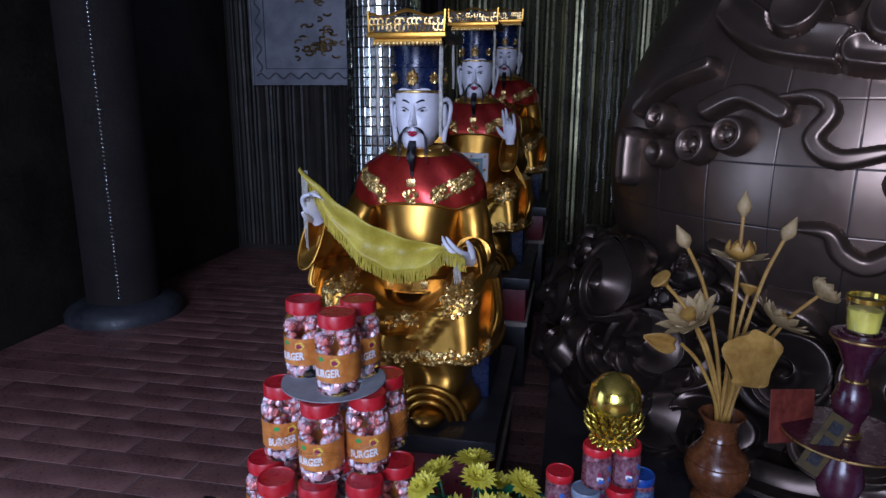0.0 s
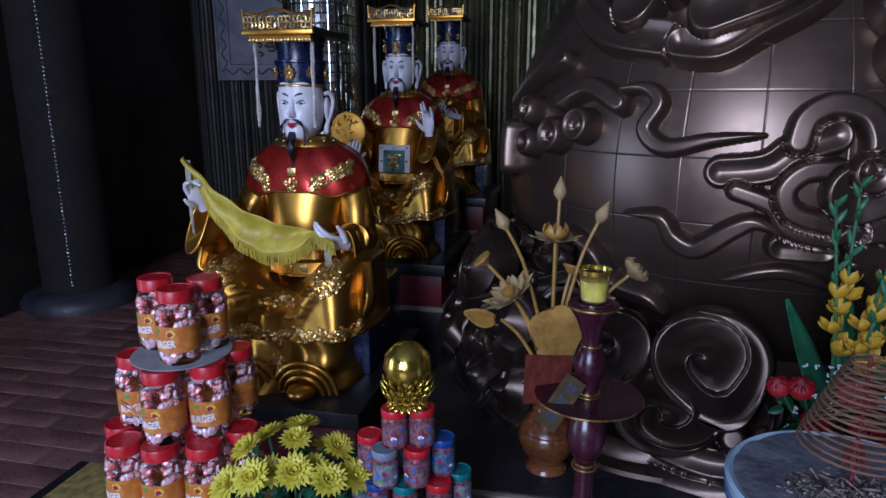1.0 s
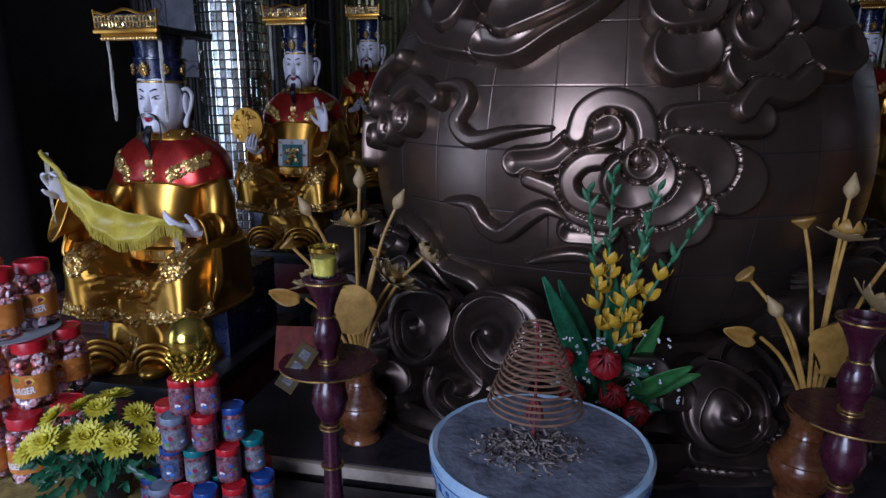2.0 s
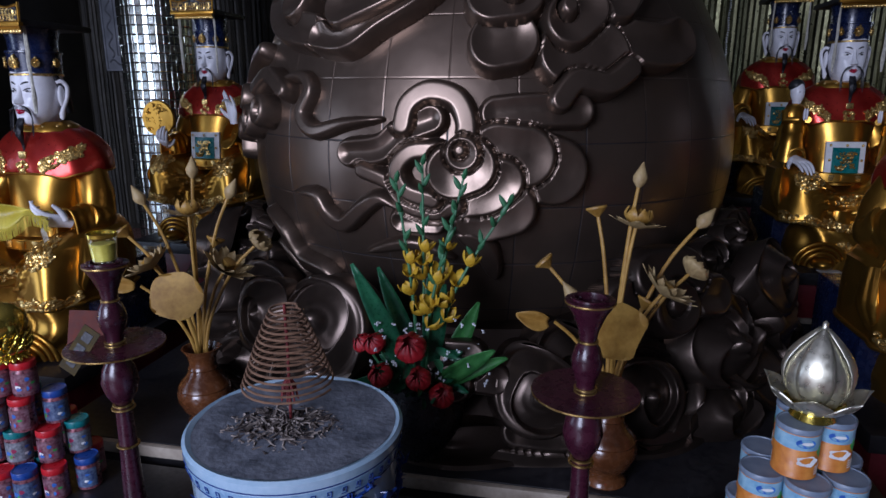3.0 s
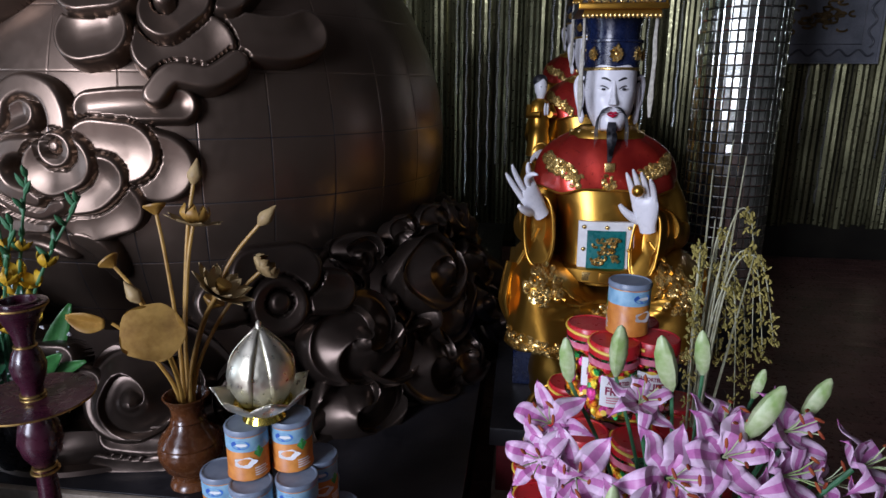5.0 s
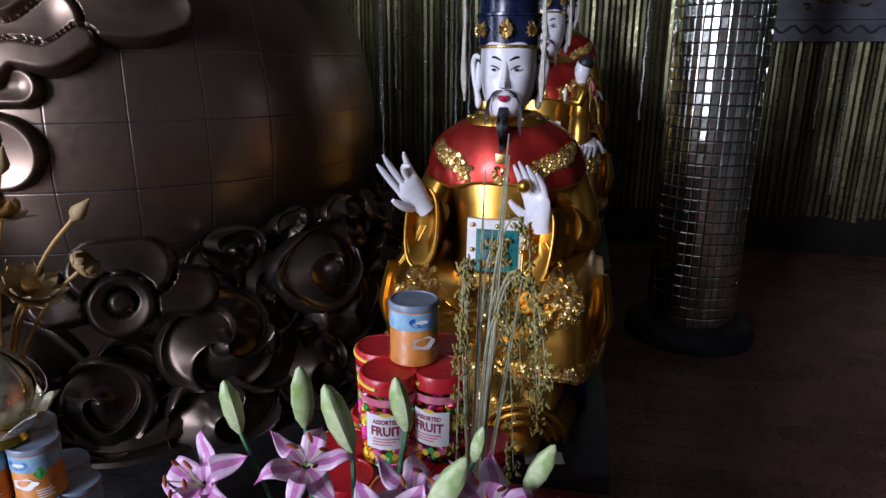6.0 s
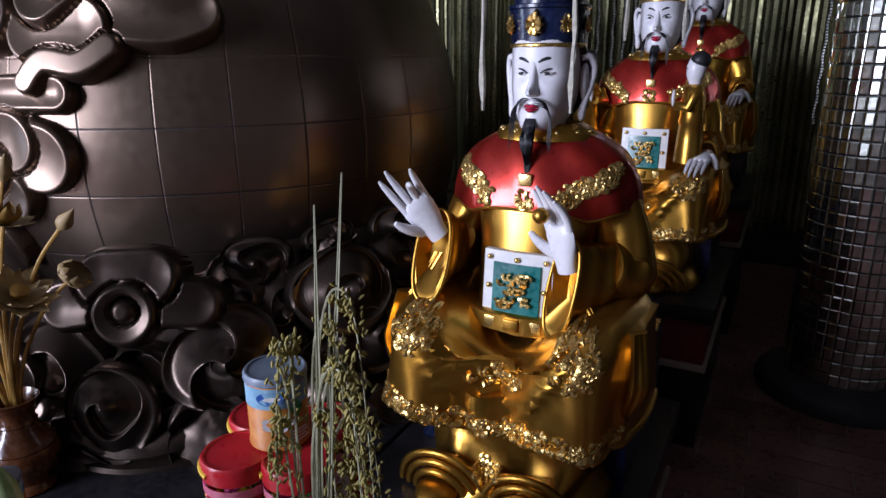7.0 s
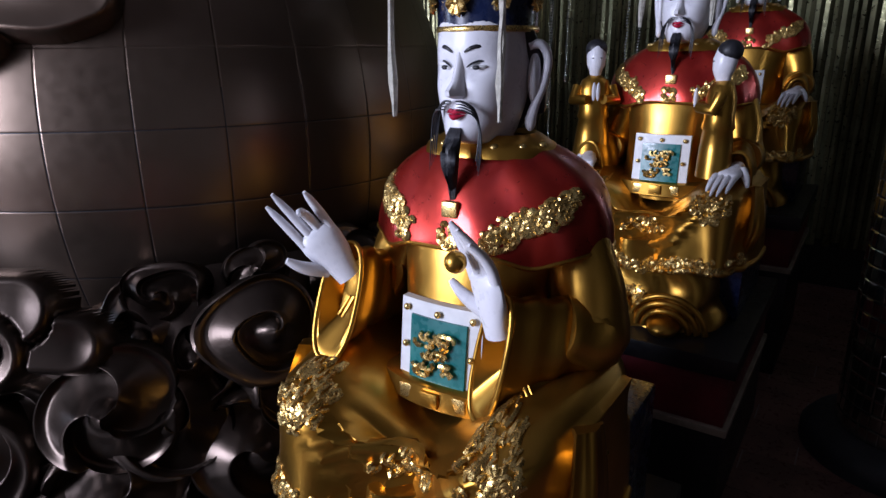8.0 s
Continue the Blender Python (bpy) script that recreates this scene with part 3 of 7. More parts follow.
def head(bm, rng):
    # skull and face as one loft
    rows = spline_rows([(1.335, 0.075, -0.045, 0.10), (1.375, 0.070, -0.052, 0.10), (1.392, 0.062, -0.118, 0.09), (1.405, 0.066, -0.129, 0.1), (1.44, 0.084, -0.126, 0.11), (1.48, 0.098, -0.122, 0.115),
                        (1.54, 0.108, -0.117, 0.12), (1.60, 0.108, -0.119, 0.12), (1.655, 0.106, -0.112, 0.12)], 6)
    def shape(z):
        def push(x, y, a):
            if y > -0.03:
                return 0.0
            p = -0.010 * (bell(x, 0.042, 0.024) + bell(x, -0.042, 0.024)) * bell(z, 1.556, 0.018)
            p += 0.006 * (bell(x, 0.055, 0.03) + bell(x, -0.055, 0.03)) * bell(z, 1.515, 0.03)
            p += 0.006 * bell(x, 0, 0.03) * bell(z, 1.405, 0.02) + 0.005 * bell(x, 0, 0.04) * bell(z, 1.47, 0.02)
            return p
        return push
    skin(bm, [ring_at(z, hw, f, b, 64, 2.25, shape(z)) for z, hw, f, b in rows], SKIN)
    # nose
    nose = [(1.590, 0.016, -0.118, 0.006), (1.56, 0.014, -0.126, 0.010), (1.53, 0.016, -0.137, 0.012), (1.508, 0.020, -0.152, 0.016), (1.497, 0.022, -0.150, 0.016), (1.490, 0.016, -0.138, 0.01)]
    skin(bm, [[Vector((w * math.cos(a), y + 0.03 + min(0, math.sin(a)) * 0.032, z)) for a in [2 * math.pi * k / 14 for k in range(14)]] for z, w, y, d in nose], SKIN)
    for sx in (-1, 1):
        # eye, lid, pupil, brow
        blob(bm, (sx * 0.044, -0.104, 1.557), (0.021, 0.0095, 0.0048), PALE, 14, 8, pose(0, 0, 0, 0, sx * -6, sx * 18))
        blob(bm, (sx * 0.042, -0.1125, 1.5565), (0.0095, 0.004, 0.0052), HAIR, 10, 6)
        lid = [(sx * (0.020 + 0.0125 * k), -0.1165 + 0.0024 * k * k * 0.9, 1.557 + 0.0095 * math.sin(math.pi * k / 4.4) + 0.0016 * k) for k in range(5)]
        tube(bm, spline(lid, 4), lerp_list([0.0012, 0.0026, 0.0028, 0.0026, 0.0012], 17), 6, HAIR)
        brow = [(sx * (0.016 + 0.0145 * k), -0.1205 + 0.0030 * k * k * 0.8, 1.589 + 0.0015 * k + 0.009 * math.sin(math.pi * k / 4)) for k in range(5)]
        tube(bm, spline(brow, 4), lerp_list([0.002, 0.0042, 0.0048, 0.0036, 0.0012], 17), 6, HAIR, flat=0.5, up=(0, 1, 0))
        # moustache, hanging past the mouth
        mus = [(sx * 0.006, -0.141, 1.485), (sx * 0.024, -0.139, 1.484), (sx * 0.045, -0.128, 1.470), (sx * 0.055, -0.121, 1.440), (sx * 0.058, -0.124, 1.40), (sx * 0.056, -0.132, 1.355)]
        tube(bm, spline(mus, 4), lerp_list([0.0015, 0.003, 0.0032, 0.003, 0.0024, 0.001], 21), 7, HAIR)
        for q in range(4):
            tube(bm, spline([(x + sx * 0.004 * q, y - 0.003 * q, z - 0.006 * q - 0.004 * (k > 3) * q) for k, (x, y, z) in enumerate(mus)], 3), lerp_list([0.001, 0.002, 0.002, 0.002, 0.0015, 0.0006], 16), 5, HAIR)
        # long ear
        ear = [(sx * 0.112, 0.005, 1.60), (sx * 0.134, 0.018, 1.605), (sx * 0.146, 0.035, 1.575), (sx * 0.140, 0.03, 1.52), (sx * 0.126, 0.015, 1.47), (sx * 0.118, 0.008, 1.435)]
        tube(bm, spline(ear, 4), lerp_list([0.010, 0.011, 0.011, 0.010, 0.011, 0.015], 21), 8, SKIN)
        blob(bm, (sx * 0.121, 0.018, 1.53), (0.014, 0.022, 0.06), SKIN, 12, 8)
        blob(bm, (sx * 0.119, 0.008, 1.432), (0.013, 0.014, 0.022), SKIN, 10, 8)
        # side hair in front of the ear
        tube(bm, [(sx * 0.108, 0.0, 1.64), (sx * 0.110, 0.02, 1.60), (sx * 0.108, 0.05, 1.55), (sx * 0.10, 0.08, 1.45)], [0.012, 0.02, 0.03, 0.02], 8, HAIR)
    # lips
    tube(bm, spline([(-0.026, -0.126, 1.458), (-0.010, -0.1365, 1.4635), (0, -0.137, 1.461), (0.010, -0.1365, 1.4635), (0.026, -0.126, 1.458)], 4), lerp_list([0.001, 0.006, 0.005, 0.006, 0.001], 17), 7, LIP)
    tube(bm, spline([(-0.022, -0.127, 1.455), (0, -0.1375, 1.450), (0.022, -0.127, 1.455)], 6), lerp_list([0.001, 0.0075, 0.001], 13), 7, LIP)
    # beard
    for q in range(22):
        x0, sp = rng.uniform(-0.014, 0.014), rng.uniform(0.4, 1.15)
        end = 1.40 - rng.uniform(0.09, 0.17)
        tube(bm, spline([(x0, -0.129, 1.425), (x0 * 1.2, -0.143, 1.395), (x0 * sp, -0.147, 1.34), (x0 * 0.35 * sp + rng.uniform(-0.006, 0.006), -0.140, end)], 4), lerp_list([0.003, 0.006, 0.006, 0.001], 13), 6, HAIR)
    blob(bm, (0, 0.06, 1.52), (0.112, 0.085, 0.13), HAIR, 20, 12)


def crown(bm, rng):
    # navy hat with a gold rim, jewels, and the flat board with fringe and tassels
    lathe(bm, [(0.112, 1.634), (0.123, 1.635), (0.1255, 1.640), (0.1235, 1.645), (0.121, 1.646)], 48, RELIEF, (0, 0.005, 0))
    lathe(bm, [(0.120, 1.645), (0.123, 1.70), (0.126, 1.738), (0.112, 1.742), (0.113, 1.80), (0.118, 1.86), (0.02, 1.862)], 48, BLUE, (0, 0.005, 0))
    lathe(bm, [(0.125, 1.733), (0.131, 1.737), (0.131, 1.745), (0.125, 1.748)], 48, BLUE, (0, 0.005, 0))
    for a, s in ((-90, 1.2), (-45, 0.9), (-135, 0.9), (0, 0.8), (180, 0.8)):
        c, t = math.cos(radians(a)), math.sin(radians(a))
        p = Vector((c * 0.127, 0.005 + t * 0.127, 1.692))
        q = Vector((-t, c, 0))
        out = Vector((c, t, 0))
        blob(bm, p, 0.011 * s, RELIEF, 10, 8)
        for k in range(9):
            b = k / 9 * 6.283
            tip = p + q * (math.cos(b) * 0.026 * s) + Vector((0, 0, math.sin(b) * 0.026 * s * (1.3 if math.sin(b) > 0.9 else 1)))
            tube(bm, [p + (tip - p) * 0.35 + out * 0.004, p + (tip - p) * 0.75 + out * 0.007, tip], [0.007 * s, 0.0075 * s, 0.001], 6, RELIEF)
    # board, tipped to the front
    for v0, v1, x, z0, z1, mat in ((-0.20, 0.22, 0.15, 1.862, 1.885, HAIR), (-0.222, -0.195, 0.155, 1.855, 1.872, AU)):
        box(bm, (-x, v0, z0), (x, v1, z1), mat, 0.003)
    box(bm, (-0.142, -0.212, 1.868), (0.142, -0.200, 1.925), HAIR)
    for sx in (-1, 1):
        tube(bm, [(sx * 0.147, -0.208, 1.865), (sx * 0.152, -0.208, 1.945)], 0.006, 6, AU)
    top = [(x, -0.208, 1.922 + 0.022 * bell(x, 0, 0.06) + 0.012 * bell(abs(x), 0.14, 0.03)) for x in np.linspace(-0.15, 0.15, 25)]
    tube(bm, top, 0.006, 6, AU)
    tube(bm, [(-0.15, -0.212, 1.868), (0.15, -0.212, 1.868)], 0.008, 6, AU)
    for k in range(34):
        x = -0.135 + 0.27 * (k // 2) / 16
        a, s = rng.uniform(0, 6), rng.choice((-1, 1))
        z = 1.888 + (k % 2) * 0.020
        tube(bm, [(x + 0.011 * math.cos(a + s * j), -0.214, z + 0.011 * math.sin(a + s * j)) for j in (0, 0.9, 1.8, 2.7, 3.6, 4.5)], 0.0036, 5, RELIEF)
    box(bm, (-0.132, -0.196, 1.835), (0.132, -0.186, 1.862), AU)
    for k in range(18):
        x = -0.128 + 0.256 * k / 17
        blob(bm, (x, -0.192, 1.832), (0.0085, 0.006, 0.012), RELIEF, 8, 6)
    for sx in (-1, 1):
        for q in range(3):
            pts = [(sx * 0.123 + rng.uniform(-0.004, 0.004), -0.165 + q * 0.003, 1.86 - k * 0.062 + 0.001) for k in range(7)]
            tube(bm, spline(pts, 3), lerp_list([0.0055, 0.0045, 0.005, 0.0055, 0.006, 0.008, 0.003], 19), 6, STRING)


def fitted(bm, build, rng, across, heights):
    """Builds a piece apart and fits its width and its heights to the body."""
    small = bmesh.new()
    build(small, rng)
    for v in small.verts:
        k = np.interp(v.co.z, across[0], across[1]) if v.co.y > -0.15 or v.co.z > 1.84 else 1.0
        v.co = Vector((v.co.x * k, v.co.y * (0.5 + k / 2), np.interp(v.co.z, heights[0], heights[1])))
    join(bm, small)


def sleeve(bm, shoulder, elbow, wrist, drop, size=1.0):
    """Upper arm under the cape, a bell sleeve over the forearm and the drape that hangs to the knee."""
    shoulder, elbow, wrist, drop = Vector(shoulder), Vector(elbow), Vector(wrist), Vector(drop)
    side = 1 if shoulder.x > 0 else -1
    line = spline([shoulder + Vector((-0.05 * side, 0, 0.02)), shoulder.lerp(elbow, 0.3), elbow, elbow.lerp(wrist, 0.4)], 8)
    tube(bm, line, lerp_list([0.060, 0.078, 0.084, 0.070], len(line)), 32, AU, wave=lambda i, a: 1 + 0.05 * math.cos(3 * a + i * 0.3) + 0.03 * math.cos(i * 1.1))
    # bell sleeve: upright ovals that deepen towards the open end
    d = (wrist - elbow).normalized()
    across = d.cross(Vector((0, 0, 1))).normalized()
    down = across.cross(d).normalized()
    if down.z > 0:
        down = -down
    rings = []
    count = 22
    for i in range(count + 1):
        f = i / count
        c = elbow.lerp(wrist, -0.12 + 1.10 * f)
        half, wide = 0.080 + 0.058 * f * f, 0.070 - 0.016 * f
        ring = []
        for k in range(48):
            a = 2 * math.pi * k / 48
            fold = 1 + 0.055 * math.cos(f * 26 + 1.2 * math.cos(a)) * (1 - 0.6 * f) + 0.035 * math.cos(4 * a + 3 * f)
            ring.append(c + across * (wide * math.cos(a) * fold) + down * (half - 0.062 + half * math.sin(a) * fold))
        rings.append(ring)
    mouth = [p + (c - p) * 0.12 for p in rings[-1]]
    inner = [c - d * 0.05 + (p - c) * 0.55 for p in rings[-1]]
    skin(bm, rings + [mouth, inner], AU)
    tube(bm, rings[-1] + rings[-1][:1], 0.0065, 8, AU, caps=False)
    # fan of cloth that falls from the forearm to the knee, with a rolled front edge
    far, near = Vector((0.335 * side, 0.06, 0.80)), drop + Vector((0, 0, 0.17))

    def fan(f, g):
        fold = 0.011 * math.cos(f * 17 + g * 2.5) * min(1, 2 * g) + 0.030 * math.sin(math.pi * g) * (0.4 + 0.6 * f)
        top = elbow.lerp(wrist, 0.78 * f) + down * 0.06
        return top.lerp(far.lerp(near, f), g) + Vector((fold * side, -0.020 * math.sin(math.pi * g) * f, -0.065 * math.sin(math.pi * g) * f))
    thin = Vector((0.012 * side, 0, 0))
    skin(bm, [[fan(f / 23, g / 16) + thin for f in range(24)] + [fan(f / 23, g / 16) - thin for f in range(23, -1, -1)] for g in range(17)], AU)
    tube(bm, [fan(1, g / 16) for g in range(17)], lerp_list([0.005, 0.008, 0.009, 0.006], 17), 8, AU)
    # the sleeve's end beside the thigh
    hang = spline([near + Vector((0, 0.06, 0.06)), near.lerp(drop, 0.4) + Vector((0.016 * side, 0.03, 0)), drop + Vector((0, 0.01, 0.03)), drop], 7)
    tube(bm, hang, lerp_list([0.050, 0.070, 0.050, 0.012], len(hang)), 40, AU, flat=0.42, up=(1, 0, 0), wave=lambda i, a: 1 + 0.10 * math.cos(5 * a + i * 0.12) + 0.05 * math.cos(11 * a))


def king(name, m, label, seed, arms, panel=True, extra=None):
    rng = random.Random(seed)
    bm = bmesh.new()
    robe(bm)
    torso(bm)
    for sh, el, wr, drop, point, palm, kw in arms:
        sleeve(bm, sh, el, wr, drop)
    bm.normal_update()
    tree = BVHTree.FromBMesh(bm)
    spots = cluster(rng, -0.23, 0.905, 0.066, 0.06, 70) + cluster(rng, 0.23, 0.905, 0.066, 0.06, 70)
    spots += cluster(rng, 0, 0.79, 0.075, 0.03, 40) + cluster(rng, 0, 0.54, 0.04, 0.025, 16)
    spots += band(rng, [(-0.34, 0.705), (-0.22, 0.695), (-0.1, 0.668), (0, 0.645), (0.1, 0.668), (0.22, 0.695), (0.34, 0.705)], 0.022, 240)
    curls(bm, tree, rng, spots)
    chest = band(rng, [(-0.225, 1.325), (-0.195, 1.305), (-0.15, 1.285), (-0.11, 1.245)], 0.025, 130) + band(rng, [(0.225, 1.325), (0.195, 1.305), (0.15, 1.285), (0.09, 1.25)], 0.025, 130)
    chest += cluster(rng, 0, 1.252, 0.024, 0.022, 18, 0.010, True)
    curls(bm, tree, rng, chest, RELIEF, 0.0066)
    if panel:
        belly_panel(bm, rng)
    fitted(bm, head, rng, ((1.30, 1.64), (0.86, 0.86)), ((1.20, 1.64, 1.70), (1.268, 1.660, 1.716)))
    fitted(bm, crown, rng, ((1.48, 1.60, 1.625, 1.80, 1.85), (1.0, 1.0, 0.83, 0.86, 0.96)), ((1.48, 1.64, 1.742, 1.86, 1.95), (1.48, 1.658, 1.757, 1.855, 1.952)))
    for sh, el, wr, drop, point, palm, kw in arms:
        hand(bm, wr, point, palm, **kw)
    if extra:
        extra(bm, rng)
    bm.normal_update()
    ob = part(name, bm, KING_MATS, None, label, m, smooth=50)
    return tagged(ob, label, "statue", "seated king statues beside the egg")


RAISED = [((-0.192, 0.035, 1.275), (-0.262, 0.0, 1.06), (-0.252, -0.20, 1.15), (-0.345, -0.27, 0.72), (-0.55, -0.35, 0.9), (0.6, -0.8, 0.2), dict(curl=0.8, pinch=True, flip=-1, size=1.15)),
          ((0.192, 0.035, 1.275), (0.262, 0.0, 1.05), (0.142, -0.20, 1.105), (0.345, -0.27, 0.72), (-0.22, -0.12, 1.0), (-0.45, -0.9, 0.0), dict(curl=0.3, flip=-1, size=1.15))]


def pearl(bm, rng):
    blob(bm, (0.088, -0.262, 1.240), 0.022, AU, 16, 12)


HOLDING = [((-0.192, 0.035, 1.275), (-0.27, -0.05, 1.07), (-0.36, -0.25, 1.17), (-0.345, -0.27, 0.72), (-0.15, -0.5, 0.9), (0.8, -0.4, 0.1), dict(curl=1.4, flip=-1)),
           ((0.192, 0.035, 1.275), (0.245, -0.03, 1.02), (0.245, -0.22, 1.02), (0.345, -0.27, 0.72), (-0.35, -0.75, 0.25), (-0.5, 0.2, 0.6), dict(curl=1.3, flip=-1))]
BLESSING = [((-0.192, 0.035, 1.275), (-0.245, -0.03, 1.04), (-0.25, -0.24, 1.03), (-0.345, -0.27, 0.72), (0.25, -0.8, 0.35), (0.2, 0.3, 0.9), dict(curl=1.0, flip=-1)),
            ((0.192, 0.035, 1.275), (0.245, -0.02, 1.05), (0.235, -0.21, 1.19), (0.345, -0.27, 0.72), (-0.05, -0.15, 1.0), (-0.3, -0.95, 0.0), dict(curl=0.35, pinch=True, flip=-1))]
FOLDED = [((-0.192, 0.035, 1.275), (-0.24, -0.03, 1.04), (-0.10, -0.25, 1.08), (-0.345, -0.27, 0.72), (0.8, -0.3, 0.3), (0.1, -0.6, 0.7), dict(curl=0.9, flip=-1)),
          ((0.192, 0.035, 1.275), (0.24, -0.02, 1.04), (0.12, -0.25, 1.06), (0.345, -0.27, 0.72), (-0.8, -0.3, 0.3), (-0.1, -0.6, 0.7), dict(curl=0.9, flip=1))]

RESTING = [((-0.192, 0.035, 1.275), (-0.245, 0.0, 1.04), (-0.27, -0.22, 1.01), (-0.345, -0.27, 0.72), (0.15, -0.9, -0.15), (0.1, -0.2, -0.9), dict(curl=0.4, flip=-1)),
           ((0.192, 0.035, 1.275), (0.245, 0.0, 1.04), (0.27, -0.22, 1.01), (0.345, -0.27, 0.72), (-0.15, -0.9, -0.15), (-0.1, -0.2, -0.9), dict(curl=0.4, flip=1))]


def disc_fan(bm, rng):
    """A gilded disc carried in the hand, chased with scrolls."""
    c = Vector((-0.27, -0.27, 1.20))
    rings = [[c + Vector((r * math.cos(a), dy, r * math.sin(a))) for a in [2 * math.pi * k / 40 for k in range(40)]] for r, dy in ((0.002, -0.018), (0.03, -0.02), (0.09, -0.012), (0.112, -0.012), (0.118, 0), (0.112, 0.012), (0.002, 0.014))]
    skin(bm, rings, AU)
    for k in range(26):
        a, r = rng.uniform(0, 6.28), 0.095 * math.sqrt(rng.random())
        p = c + Vector((r * math.cos(a), -0.019, r * math.sin(a)))
        tube(bm, [p + Vector((0.012 * math.cos(j + k), 0, 0.012 * math.sin(j + k))) for j in (0, 0.9, 1.8, 2.7)], 0.005, 5, AU)
    tube(bm, [c + Vector((0, 0, -0.11)), c + Vector((0.02, 0.02, -0.19))], 0.011, 8, AU)


def orb(bm, rng):
    """A gold orb held before the chest, with flames."""
    blob(bm, (0.06, -0.27, 1.17), 0.05, AU, 20, 14)
    for k in range(10):
        a = k * 0.63
        p = Vector((0.06 + 0.055 * math.cos(a), -0.265, 1.17 + 0.055 * math.sin(a)))
        tube(bm, [p, p + Vector((0.025 * math.cos(a + 0.4), 0, 0.03 * math.sin(a + 0.4))), p + Vector((0.045 * math.cos(a), 0, 0.05 * math.sin(a)))], [0.012, 0.01, 0.001], 6, RED)


def child(bm, rng, x, y, z, s, turn):
    """A small gilded standing figure with joined palms, part of the carving."""
    m = Matrix.Translation((x, y, z)) @ pose(0, 0, 0, 0, 0, turn) @ Matrix.Scale(s, 4)
    def rings(table, mat, n=20):
        skin(bm, [[m @ Vector((hw * math.cos(a), hd * math.sin(a) + cy, zz)) for a in [2 * math.pi * k / n for k in range(n)]] for zz, hw, hd, cy in table], mat)
    rings([(0, 0.075, 0.06, 0), (0.10, 0.065, 0.055, 0), (0.16, 0.055, 0.05, 0), (0.17, 0.062, 0.056, 0), (0.20, 0.056, 0.05, 0), (0.27, 0.066, 0.05, 0), (0.31, 0.05, 0.04, 0), (0.33, 0.02, 0.02, 0)], AU)
    rings([(0.32, 0.020, 0.02, 0), (0.345, 0.024, 0.028, -0.004), (0.365, 0.034, 0.036, -0.003), (0.40, 0.037, 0.040, 0), (0.435, 0.028, 0.032, 0.004), (0.46, 0.005, 0.006, 0.004)], SKIN)
    blob(bm, m @ Vector((0, 0.012, 0.425)), (0.042 * s, 0.042 * s, 0.038 * s), HAIR, 14, 8)
    for sx in (-1, 1):
        tube(bm, [m @ Vector(p) for p in ((sx * 0.062, 0, 0.285), (sx * 0.08, -0.02, 0.235), (sx * 0.03, -0.07, 0.24))], [0.022 * s, 0.022 * s, 0.018 * s], 10, AU)
        blob(bm, m @ Vector((sx * 0.008, -0.082, 0.27)), (0.008 * s, 0.010 * s, 0.035 * s), SKIN, 8, 6)
        blob(bm, m @ Vector((sx * 0.014, -0.034, 0.392)), (0.007 * s, 0.004 * s, 0.003 * s), HAIR, 8, 4)


def children(bm, rng):
    child(bm, rng, -0.285, -0.16, 0.99, 1.0, 25)
    child(bm, rng, 0.20, -0.24, 0.98, 1.0, -80)


LEFT_ROW = [(-2.007, -0.765, 0.0), (-1.983, 0.735, 0.21), (-1.95, 2.20, 0.40)]
RIGHT_ROW = [(1.905, -0.605, 0.0), (1.955, 0.82, 0.205), (1.98, 2.20, 0.40)]
KING = "seated king statue in gilded robe, red cape and flat-topped crown"
for (u, v, lift), arms, panel, extra, more in (
        (LEFT_ROW[0], HOLDING, False, None, ", holding out a cloth"), (LEFT_ROW[1], BLESSING, True, disc_fan, ", carrying a gold disc"), (LEFT_ROW[2], FOLDED, False, orb, ", holding a flaming orb"),
        (RIGHT_ROW[0], RAISED, True, pearl, ", both hands raised"), (RIGHT_ROW[1], RESTING, True, children, ", holding two small figures"), (RIGHT_ROW[2], RESTING, True, None, ", hands on its knees")):
    king("king_statue", at(u, v, lift), "seated king statue in gold and red" + more, int(u * 100 + v * 10), arms, panel, extra)

# ---- great bronze egg with carved clouds ----
EGG_R, EGG_Z = 1.18, 1.32


def on_egg(s, k, lift=0.0):
    """A place on the egg: s metres round from its front, k metres up from its waist."""
    a, e, r = s / EGG_R, k / EGG_R, EGG_R + lift
    up = 1 + 0.05 * max(0, math.sin(e))
    return Vector((r * math.sin(a) * math.cos(e), -r * math.cos(a) * math.cos(e), EGG_Z + r * math.sin(e) * up))


def smooth_line(pts, steps=8):
    return np.array([(p.x, p.z) for p in spline([(x, 0, z) for x, z in pts], steps)]) if len(pts) > 1 else np.array(pts, float)


def stroke_depth(X, Z, pts, w, taper=False):
    """How far inside a thick stroke each place lies, and the width there."""
    line = smooth_line(pts)
    best = np.full(X.shape, -9.0)
    n = max(1, len(line) - 1)
    for i in range(n):
        a, b = line[i], line[min(i + 1, len(line) - 1)]
        d = b - a
        q = float(d @ d)
        t = np.clip(((X - a[0]) * d[0] + (Z - a[1]) * d[1]) / q, 0, 1) if q > 0 else np.zeros(X.shape)
        ww = w * (1 - 0.75 * abs(2 * (i + t) / n - 1) ** 2.5) if taper else w
        best = np.maximum(best, ww - np.hypot(X - a[0] - d[0] * t, Z - a[1] - d[1] * t))
    return best


